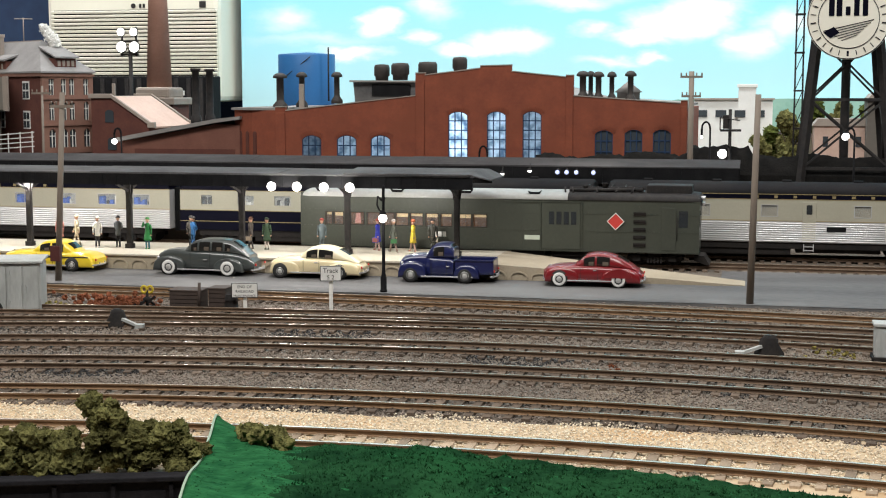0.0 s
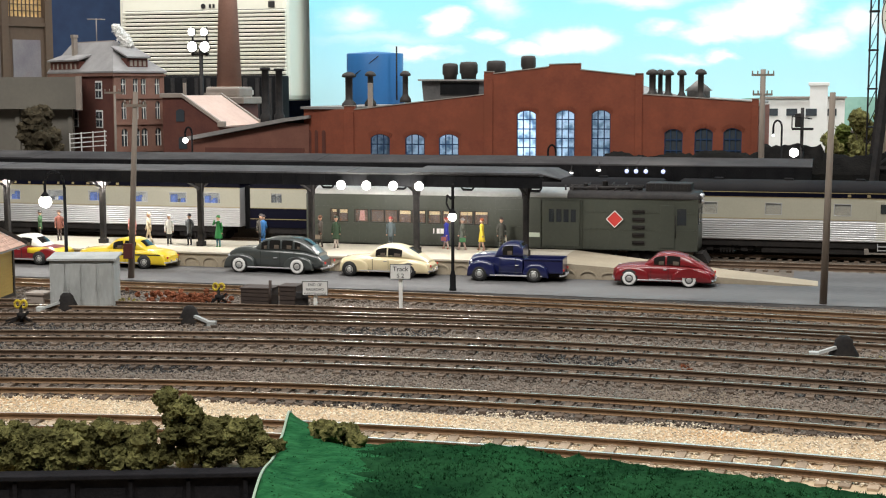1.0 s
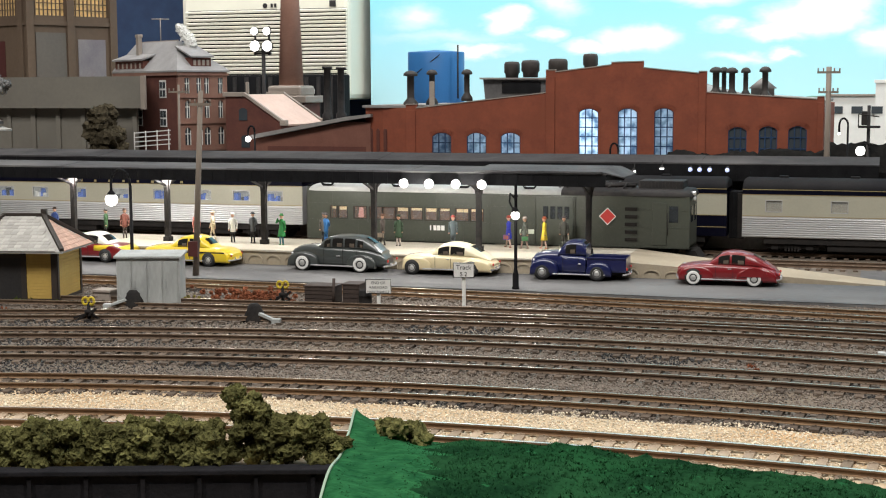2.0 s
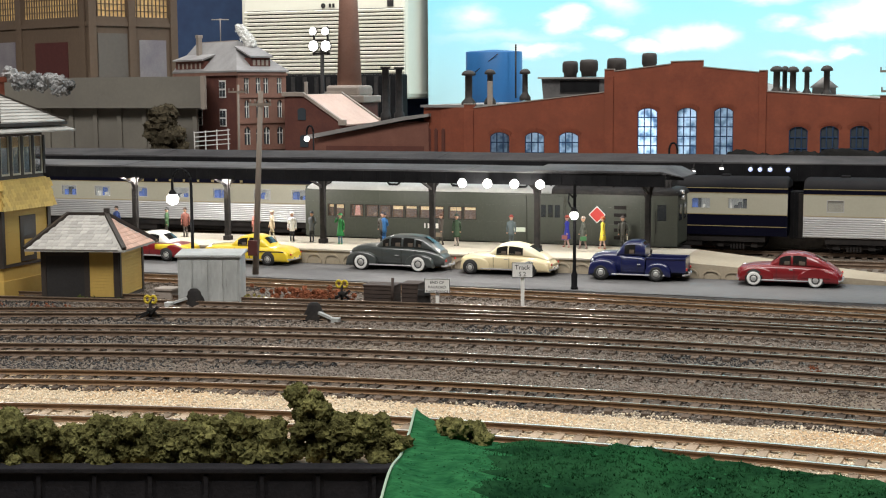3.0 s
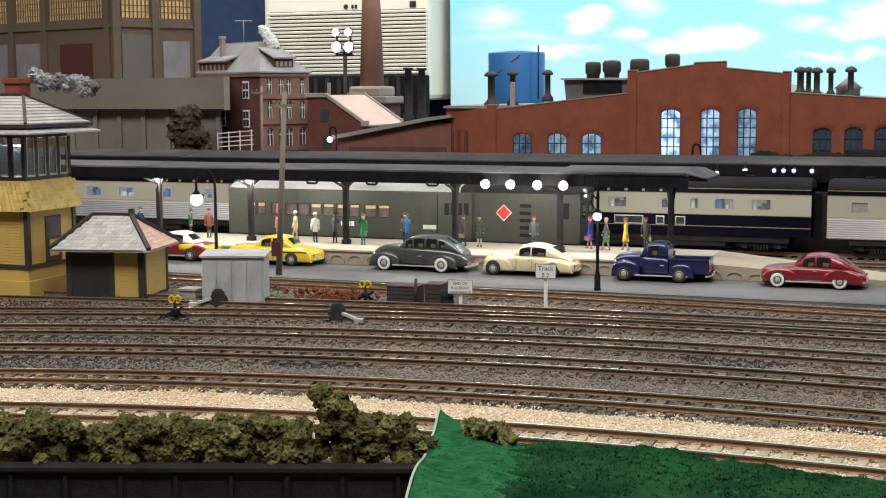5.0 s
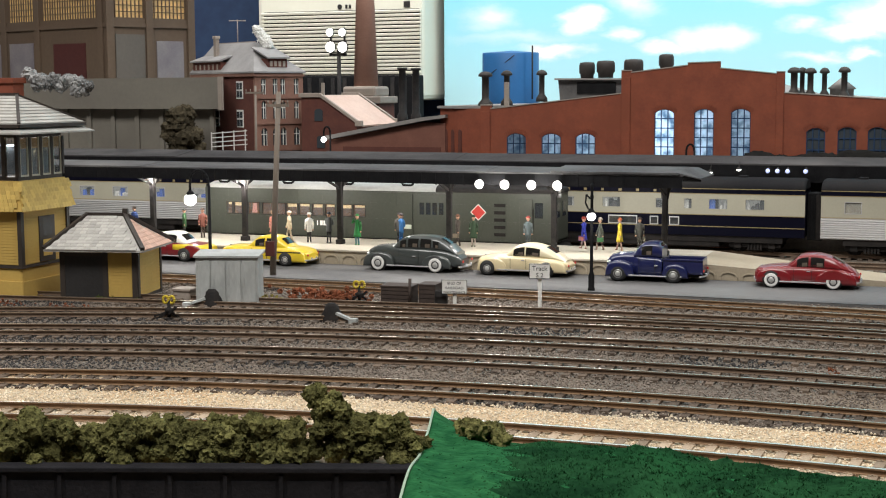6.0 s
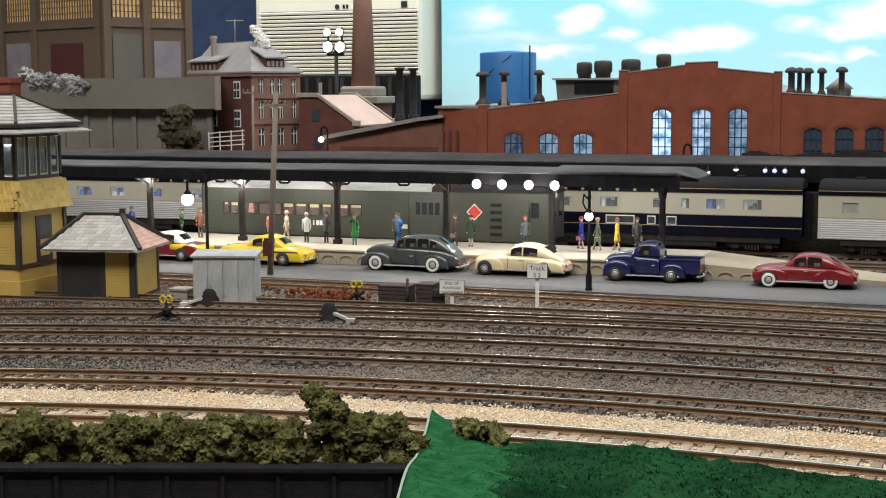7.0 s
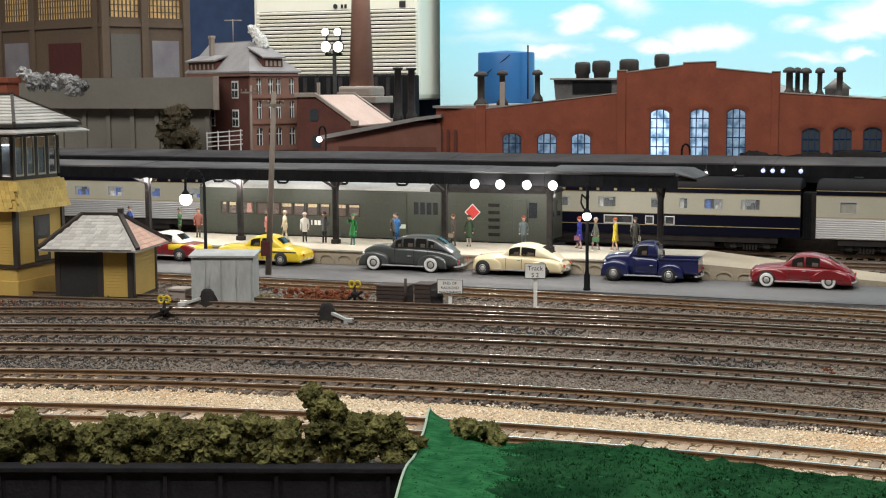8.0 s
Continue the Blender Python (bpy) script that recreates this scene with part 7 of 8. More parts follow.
# Black mass added in place of shadow and dark clutter behind the platform.
M_DARKFILL = mat("black_fill", (0.008, 0.008, 0.008), (0.016, 0.015, 0.014), 0.9, scale=150, fine=700, bump=0.8, spec=0.03)
bm = bmesh.new()
sheet(bm, -160, 120, 1046, 1072, 90, 12, lambda x, y: 48 + math.sin(math.pi * (y - 1046) / 26) * (11 + (10 if -46 < x < 0 else 2) + 5 * noise.noise(Vector((x * 0.05, y * 0.08, 7))) + 3 * noise.noise(Vector((x * 0.2, y * 0.2, 3)))))
box(bm, -160, 120, 1046, 1072, -2, 48.5)
solo("dark_fill_bank", bm, M_DARKFILL, "long black mass standing in for dark trains, clutter and shadow behind the rear platform", "coal bank")
sgp = thing("signal_mast", "dark railway signal mast with a platform", "signal")
bm = bmesh.new()
rod(bm, (-16, 1050, -2), (-16, 1050, 96), 1.2)
box(bm, -23, -8, 1044, 1054, 80, 81.5)
box(bm, -21, -17, 1045, 1049, 82, 92, 0.5)
rod(bm, (-23, 1045, 81), (-23, 1045, 90), 0.4)
rod(bm, (-23, 1045, 90), (-9, 1045, 88), 0.4)
part("mast", bm, M_IRON, sgp)

# ---- model cars along the platform ----
def rounded(x, zc, hh, hw, e=0.5, n=20):
    out = []
    for k in range(n):
        a = math.tau * k / n
        c, s = math.cos(a), math.sin(a)
        out.append((x, math.copysign(abs(c) ** e, c) * hw, zc + math.copysign(abs(s) ** e, s) * hh))
    return out


def ring_of(x, z0, z1, hw, e=0.5, n=20):
    return rounded(x, (z0 + z1) / 2, (z1 - z0) / 2, hw, e, n)


def cabin_ring(x, z0, z1, wb, wt, n=20):
    """A cabin section: width wb at the waist, wt at the roof, rounded above."""
    out = []
    for k in range(n):
        a = math.tau * k / n
        c, s = math.cos(a), math.sin(a)
        z = (z0 + z1) / 2 + math.copysign(abs(s) ** 0.55, s) * (z1 - z0) / 2
        f = (z - z0) / max(z1 - z0, 0.1)
        w = wb + (wt - wb) * f
        out.append((x, math.copysign(abs(c) ** 0.4, c) * w, z))
    return out


def smooth_rings(stations, make, m=4):
    """Fills in between the stations by smooth interpolation."""
    st = np.array(stations, float)
    xs = st[:, 0]
    fine = np.concatenate([np.linspace(a, b, m, endpoint=False) for a, b in zip(xs, xs[1:])] + [[xs[-1]]])
    rows = []
    for x in fine:
        i = min(max(np.searchsorted(xs, x, side="right") - 1, 0), len(xs) - 2)
        t = (x - xs[i]) / (xs[i + 1] - xs[i])
        p0, p1, p2, p3 = st[max(i - 1, 0)], st[i], st[i + 1], st[min(i + 2, len(xs) - 1)]
        v = 0.5 * (2 * p1 + (p2 - p0) * t + (2 * p0 - 5 * p1 + 4 * p2 - p3) * t * t + (3 * p1 - p0 - 3 * p2 + p3) * t ** 3)
        rows.append((x, *v[1:]))
    return [make(*r) for r in rows], fine


M_TYRE = mat("black_rubber", (0.02, 0.02, 0.02), (0.03, 0.03, 0.03), 0.8)
M_WWALL = mat("whitewall", (0.8, 0.79, 0.76), bump=0)
M_HUB = mat("hubcap_metal", (0.7, 0.69, 0.67), (0.55, 0.54, 0.52), 0.35, 0.6, bump=0)
# Opaque near-black panes: the unlit cabin behind is put into their colour.
M_CARGLASS = glass("dark_car_pane", (0.016, 0.015, 0.014), 0.1, 1.0)
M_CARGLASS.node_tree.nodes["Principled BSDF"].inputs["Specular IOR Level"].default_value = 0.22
M_SEATC = mat("car_seat", (0.12, 0.09, 0.07), (0.09, 0.07, 0.05), 0.8)


def car_wheel(car, x, side, r, white, hw):
    s = side
    y = s * (hw - 0.45)
    bm = bmesh.new()
    lathe(bm, x, r, [(r * 0.5, y - s * 1.3), (r * 0.95, y - s * 1.2), (r, y - s * 0.8), (r, y + s * 0.5), (r * 0.94, y + s * 1.0), (r * 0.86, y + s * 1.1)], 24, "y")
    w = part("wheel", bm, M_TYRE, car)
    bm = bmesh.new()
    lathe(bm, x, r, [(r * 0.9, y + s * 1.0), (r * 0.88, y + s * 1.18), (r * 0.6, y + s * 1.2), (r * 0.55, y + s * 1.0)], 24, "y")
    part("sidewall", bm, M_WWALL if white else M_TYRE, w, "white sidewall" if white else "")
    bm = bmesh.new()
    lathe(bm, x, r, [(r * 0.58, y + s * 0.9), (r * 0.56, y + s * 1.2), (r * 0.42, y + s * 0.95), (r * 0.3, y + s * 1.3), (r * 0.1, y + s * 1.5)], 20, "y")
    part("hubcap", bm, M_HUB, w, "bright hubcap")


def build_car(label, x, y, turn, L, paint, body, cabin, wheels_at, r, hw, white, windows, fenders=(), extras=None, roof_m=None, group="parked cars", category="car", front=(0.355, 0.425, 0.52), rear=(0.74, 0.85, 0.42), seams=(0.38, 0.55)):
    car = thing("car" if category == "car" else "pickup_truck", label, category, group, "", x, y, 0.1, turn)
    rings, _ = smooth_rings([(a * L, b, c, d * hw) for a, b, c, d in body], ring_of)
    bm = bmesh.new()
    loft(bm, rings)
    part("body", bm, paint, car)
    crings, fx = smooth_rings([(a * L, b, c, d * hw, e * hw) for a, b, c, d, e in cabin], cabin_ring, 6)
    bm = bmesh.new()
    loft(bm, crings)
    part("cabin", bm, roof_m or paint, car)
    def section(xx):
        i = int(np.clip(np.searchsorted(fx, xx) - 1, 0, len(fx) - 2))
        t = (xx - fx[i]) / (fx[i + 1] - fx[i])
        return [Vector(p).lerp(Vector(q), t) for p, q in zip(crings[i], crings[i + 1])]

    def flank(bm, a, b, lo, hi, side, out):
        """A curved panel on the cabin's side between two stations and two heights."""
        col = []
        for xx in np.linspace(a * L, b * L, 7):
            ring = section(xx)
            zs = [p.z for p in ring]
            row = []
            for f in np.linspace(lo, hi, 5):
                z = min(zs) + (max(zs) - min(zs)) * f
                ww = 0
                for p, q in zip(ring, ring[1:] + ring[:1]):
                    if (p.z - z) * (q.z - z) <= 0 and abs(p.z - q.z) > 1e-6 and max(p.y, q.y) > 0.5:
                        ww = max(ww, p.y + (q.y - p.y) * (z - p.z) / (q.z - p.z))
                row.append((xx, side * (ww + out), z))
            col.append(row)
        loft(bm, col, closed=False, caps=False)

    def screen(bm, a, b, wide, out):
        """A pane over the sloping front or back of the cabin."""
        col = []
        for xx in np.linspace(a * L, b * L, 6):
            ring = section(xx)
            row = []
            for y in np.linspace(-wide * hw, wide * hw, 7):
                zz = [p.z + (q.z - p.z) * (y - p.y) / (q.y - p.y) for p, q in zip(ring, ring[1:] + ring[:1]) if (p.y - y) * (q.y - y) <= 0 and abs(p.y - q.y) > 1e-6]
                row.append((xx, y, max(zz) + out if zz else max(p.z for p in ring)))
            col.append(row)
        loft(bm, col, closed=False, caps=False)

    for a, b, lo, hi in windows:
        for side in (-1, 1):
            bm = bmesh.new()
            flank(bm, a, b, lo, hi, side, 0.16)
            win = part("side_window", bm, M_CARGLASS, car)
            bm = bmesh.new()
            flank(bm, a - 0.009, b + 0.009, lo - 0.04, hi + 0.02, side, 0.08)
            part("window_frame", bm, roof_m or paint, win)
            bm = bmesh.new()
            flank(bm, a + (b - a) * 0.45, a + (b - a) * 0.9, lo, lo + (hi - lo) * 0.45, side, 0.2)
            part("seat_back", bm, M_SEATC, win, "tan patch over the pane standing in for a seat back")
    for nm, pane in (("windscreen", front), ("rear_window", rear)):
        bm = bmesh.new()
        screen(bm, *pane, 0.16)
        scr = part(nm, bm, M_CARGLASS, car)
        a, b, wide = pane
        bm = bmesh.new()
        screen(bm, a - 0.008, b + 0.008, wide + 0.05, 0.08)
        part("window_frame", bm, roof_m or paint, scr)
    # door seams and bonnet strip
    for s in (-1, 1):
        for f in seams:
            bm = bmesh.new()
            row = min(body, key=lambda q: abs(q[0] - f))
            box(bm, f * L - 0.09, f * L + 0.09, s * hw * row[3] - 0.12, s * hw * row[3] + 0.12, 4.2, row[2] - 1.6)
            part("door_seam", bm, M_TYRE, car)
    bm = bmesh.new()
    for (a, _, za, _), (b, _, zb, _) in zip(body[1:3], body[2:4]):
        beam(bm, (a * L, 0, za + 0.1), (min(b, front[0]) * L, 0, za + (zb - za) * (min(b, front[0]) - a) / (b - a) + 0.1), 0.5, 0.4)
    ball(bm, body[1][0] * L + 1.5, 0, body[1][2] + 0.6, 0.6, 1.6, 0.8, 1, 1)
    part("bonnet_strip", bm, M_CHROME, car, "chrome bonnet strip and ornament")
    for fx0, fx1, z1, side_w, bulge in fenders:
        for s in (-1, 1):
            bm = bmesh.new()
            mid, half = (fx0 + fx1) / 2 * L, (fx1 - fx0) / 2 * L
            rr = []
            for k in range(13):
                a = math.pi * k / 12
                xx = mid - half * math.cos(a)
                top = 2.6 + (z1 - 2.6) * math.sin(a) ** 0.55
                rr.append([(xx, s * (hw * side_w + math.copysign(abs(math.cos(q)) ** 0.6, math.cos(q)) * bulge), 2.4 + (top - 2.4) * (0.5 + 0.5 * math.copysign(abs(math.sin(q)) ** 0.6, math.sin(q)))) for q in np.linspace(0, math.tau, 14, endpoint=False)])
            loft(bm, rr)
            part("fender", bm, paint, car)
    for wx in wheels_at:
        for s in (-1, 1):
            car_wheel(car, wx * L, s, r, white, hw)
            bm = bmesh.new()
            lathe(bm, wx * L, r + 0.3, [(0.3, s * (hw + 0.42)), (r * 1.14, s * (hw + 0.42)), (r * 1.14, s * (hw - 3.2)), (0.3, s * (hw - 3.2))], 22, "y")
            part("wheel_well", bm, M_TYRE, car)
    for xx, zz, dx in ((-0.35, 3.6, -1), (L + 0.35, 3.9, 1)):
        bm = bmesh.new()
        pts = [(xx - dx * (0.16 * abs(q) ** 2.2 * 14), q * hw * 0.98, zz) for q in np.linspace(-1, 1, 9)]
        for p, q in zip(pts, pts[1:]):
            beam(bm, p, q, 1.3, 0.8)
        for q in (-0.35, 0.35):
            box(bm, xx - 0.5, xx + 0.5, q * hw - 0.4, q * hw + 0.4, zz - 0.6, zz + 1.5, 0.2)
        part("bumper", bm, M_CHROME, car, "chrome bumper")
    for s in (-1, 1):
        bm = bmesh.new()
        ball(bm, 0.02 * L + 0.6, s * hw * 0.68, body[1][2] * 0.78, 1.15, 0.7, 1, 1)
        part("headlight", bm, M_CHROME, car)
        bm = bmesh.new()
        box(bm, L - 0.7, L + 0.1, s * hw * 0.72 - 0.6, s * hw * 0.72 + 0.6, 6.2, 7.6, 0.2)
        part("tail_light", bm, M_RED, car)
        bm = bmesh.new()
        box(bm, 0.24 * L, 0.78 * L, s * (hw + 0.3) - 0.3, s * (hw + 0.3) + 0.3, 3.2, 3.9, 0.1)
        part("side_trim", bm, M_CHROME, car, "chrome side trim")
        bm = bmesh.new()
        box(bm, 0.50 * L, 0.535 * L, s * (hw * 0.985) - 0.4, s * (hw * 0.985) + 0.4, 9.2, 9.7, 0.1)
        part("door_handle", bm, M_CHROME, car)
    bm = bmesh.new()
    for k in range(5):
        box(bm, -0.15, 0.8, -hw * 0.42, hw * 0.42, 4.2 + 0.9 * k, 4.6 + 0.9 * k)
    part("grille", bm, M_CHROME, car, "chrome grille")
    return car


def paint(name, a, b=None):
    return mat(name, a, b or [c * 0.92 for c in a], 0.28, scale=40, bump=0.0, coat=0.6)


P_RED, P_GREY, P_CREAM, P_YEL, P_BLUE = paint("maroon_enamel", (0.20, 0.012, 0.016)), paint("charcoal_enamel", (0.055, 0.062, 0.060)), paint("cream_enamel", (0.74, 0.62, 0.38)), paint("yellow_enamel", (0.80, 0.58, 0.03)), paint("navy_enamel", (0.012, 0.016, 0.075))
P_WHITE = paint("white_enamel", (0.82, 0.8, 0.74))
FAST = [(0, 3.4, 8.8, 0.62), (0.03, 2.4, 10.2, 0.84), (0.14, 2.0, 11.6, 0.95), (0.34, 2.0, 12.3, 1.0), (0.6, 2.0, 12.1, 1.0), (0.85, 2.2, 10.8, 0.96), (0.96, 2.8, 8.8, 0.86), (1.0, 3.8, 7.0, 0.66)]
FASTC = [(0.30, 10.6, 12.0, 0.8, 0.7), (0.36, 10.6, 14.4, 0.86, 0.72), (0.42, 10.6, 17.4, 0.9, 0.70), (0.50, 10.6, 18.7, 0.92, 0.70), (0.62, 10.6, 18.6, 0.92, 0.70), (0.76, 10.4, 16.4, 0.88, 0.64), (0.88, 9.6, 12.6, 0.8, 0.52), (0.96, 8.4, 9.6, 0.7, 0.4)]
FASTW = [(0.405, 0.515, 0.16, 0.78), (0.535, 0.665, 0.16, 0.78)]
MAROON_CAR = build_car("maroon fastback model car with whitewall tyres", -113.5, 788.5, 1.5, 56, P_RED, FAST, FASTC, (0.165, 0.755), 4.2, 10.4, True, FASTW, [(0.02, 0.36, 10.8, 0.86, 1.9), (0.58, 0.97, 10.4, 0.88, 1.9)])
for s in (-1, 1):
    bm = bmesh.new()
    arch = [(0.755 * 56 + 7.6 * math.cos(a), 5.4 + 5.0 * math.sin(a)) for a in np.linspace(0, math.pi, 11)]
    prism(bm, arch, s * 9.4, s * 11.35, "y")
    part("fender_skirt", bm, P_RED, MAROON_CAR)
build_car("cream fastback model car parked at the platform", -276.5, 790, 0.5, 56.5, P_CREAM, FAST, FASTC, (0.13, 0.77), 4.0, 10.6, False, [(0.405, 0.525, 0.16, 0.78), (0.54, 0.69, 0.16, 0.76)], [(0.02, 0.34, 10.6, 0.86, 1.9), (0.62, 0.98, 9.8, 0.86, 2.0)], roof_m=paint("pale_cream_enamel", (0.76, 0.67, 0.46)))
AIR = [(0, 3.4, 10.4, 0.46), (0.03, 2.6, 12.4, 0.58), (0.10, 2.2, 14.2, 0.66), (0.20, 2.2, 15.2, 0.72), (0.33, 2.2, 15.2, 0.86), (0.6, 2.2, 15.0, 0.95), (0.80, 2.4, 14.0, 0.9), (0.92, 3.0, 11.4, 0.78), (0.97, 4.0, 8.2, 0.6)]
AIRC = [(0.28, 13.0, 14.8, 0.7, 0.6), (0.33, 13.0, 17.4, 0.8, 0.68), (0.385, 13.0, 20.0, 0.86, 0.72), (0.46, 13.0, 21.4, 0.9, 0.74), (0.64, 13.0, 21.5, 0.9, 0.74), (0.75, 12.8, 20.4, 0.88, 0.70), (0.85, 12.2, 16.8, 0.82, 0.6), (0.93, 10.4, 12.4, 0.74, 0.46)]
build_car("charcoal grey streamlined sedan model with whitewalls", -349, 790.5, -1, 64.5, P_GREY, AIR, AIRC, (0.155, 0.735), 4.7, 10.6, True, [(0.365, 0.43, 0.2, 0.78), (0.45, 0.555, 0.2, 0.80), (0.575, 0.68, 0.2, 0.80), (0.70, 0.755, 0.24, 0.72)], [(0.0, 0.31, 11.2, 0.82, 2.2), (0.60, 0.88, 10.6, 0.86, 2.0)], front=(0.315, 0.39, 0.55), rear=(0.76, 0.85, 0.45), seams=(0.36, 0.56, 0.70))
SED = [(0, 3.4, 8.8, 0.66), (0.03, 2.4, 10.6, 0.86), (0.14, 2.0, 11.8, 0.97), (0.34, 2.0, 12.2, 1.0), (0.66, 2.0, 12.0, 1.0), (0.88, 2.2, 11.2, 0.97), (0.97, 2.8, 9.6, 0.88), (1.0, 3.8, 7.6, 0.7)]
SEDC = [(0.30, 10.6, 11.8, 0.8, 0.7), (0.37, 10.6, 15.0, 0.86, 0.72), (0.43, 10.6, 17.6, 0.9, 0.70), (0.52, 10.6, 18.6, 0.92, 0.70), (0.63, 10.6, 18.2, 0.92, 0.70), (0.71, 10.4, 15.4, 0.88, 0.64), (0.79, 10.2, 11.4, 0.8, 0.55)]
YELLOW_CAR = build_car("bright yellow model taxi sedan with chrome bumpers", -449, 790, 1, 61, P_YEL, SED, SEDC, (0.16, 0.76), 3.9, 10.5, False, [(0.405, 0.515, 0.16, 0.78), (0.535, 0.655, 0.16, 0.78)], [(0.68, 0.98, 10.6, 0.9, 1.4)], rear=(0.68, 0.75, 0.5))
for s in (-1, 1):
    bm = bmesh.new()
    box(bm, 3, 57, s * 10.6 - 0.25, s * 10.6 + 0.25, 8.2, 9.0, 0.1)
    part("side_stripe", bm, M_IRON, YELLOW_CAR, "dark checker stripe")
tx = build_car("red and yellow model taxi with white roof", -521, 792, 1, 59, P_RED, SED, SEDC, (0.16, 0.76), 3.9, 10.5, False, [(0.405, 0.515, 0.16, 0.78), (0.535, 0.655, 0.16, 0.78)], [(0.68, 0.98, 10.6, 0.9, 1.4)], rear=(0.68, 0.75, 0.5), roof_m=P_WHITE)
bm = bmesh.new()
rings, _ = smooth_rings([(0.62 * 59, 6.0, 11.4, 10.7), (0.8 * 59, 6.0, 11.2, 10.7), (0.95 * 59, 6.0, 10.2, 9.8), (59.6, 6.2, 8.8, 7.6)], ring_of)
loft(bm, rings)
part("yellow_deck", bm, P_YEL, tx, "yellow boot and upper flank")

PICK = [(0, 3.6, 11.4, 0.6), (0.03, 3.0, 13.6, 0.66), (0.12, 2.6, 15.4, 0.64), (0.28, 2.6, 16.0, 0.74), (0.34, 2.6, 15.2, 0.88), (0.54, 2.6, 14.6, 0.9), (0.575, 2.8, 13.6, 0.9)]
PICKC = [(0.285, 13.4, 16.0, 0.78, 0.72), (0.315, 13.4, 18.6, 0.84, 0.74), (0.36, 13.4, 21.4, 0.88, 0.74), (0.43, 13.4, 22.5, 0.88, 0.74), (0.53, 13.4, 22.2, 0.88, 0.74), (0.575, 13.4, 19.8, 0.86, 0.72)]
pk = build_car("navy blue pickup truck model with an open bed", -197.5, 788.5, 1.5, 56, P_BLUE, PICK, PICKC, (0.13, 0.695), 4.3, 10.6, False, [(0.365, 0.475, 0.2, 0.76)], [(0.0, 0.29, 12.0, 0.84, 2.3), (0.58, 0.84, 10.8, 0.86, 2.1)], category="pickup truck", front=(0.305, 0.37, 0.58), rear=(0.545, 0.57, 0.5), seams=(0.34, 0.5))
bm = bmesh.new()
L = 56
for s in (-1, 1):
    box(bm, 0.585 * L, L - 1, s * 8.2 - 0.5, s * 8.2 + 0.5, 5.5, 13.0, 0.2)
    box(bm, 0.585 * L, L - 1, s * 8.7 - 0.5, s * 8.7 + 0.5, 12.4, 13.4, 0.25)
box(bm, 0.585 * L, 0.60 * L, -8.4, 8.4, 5.5, 13.0)
box(bm, 0.56 * L, L - 1, -8.4, 8.4, 5.0, 6.0)
part("cargo_bed", bm, P_BLUE, pk)
bm = bmesh.new()
box(bm, L - 1.6, L - 0.8, -8.6, 8.6, 5.5, 13.2, 0.25)
part("tailgate", bm, P_BLUE, pk)
bm = bmesh.new()
box(bm, 0.30 * L, 0.56 * L, -9.9, 9.9, 3.0, 4.0, 0.3)
part("running_board", bm, P_BLUE, pk)
bm = bmesh.new()
box(bm, L * 0.53, L + 0.2, -6, 6, 3.0, 5.2)
part("chassis", bm, M_UNDER, pk)

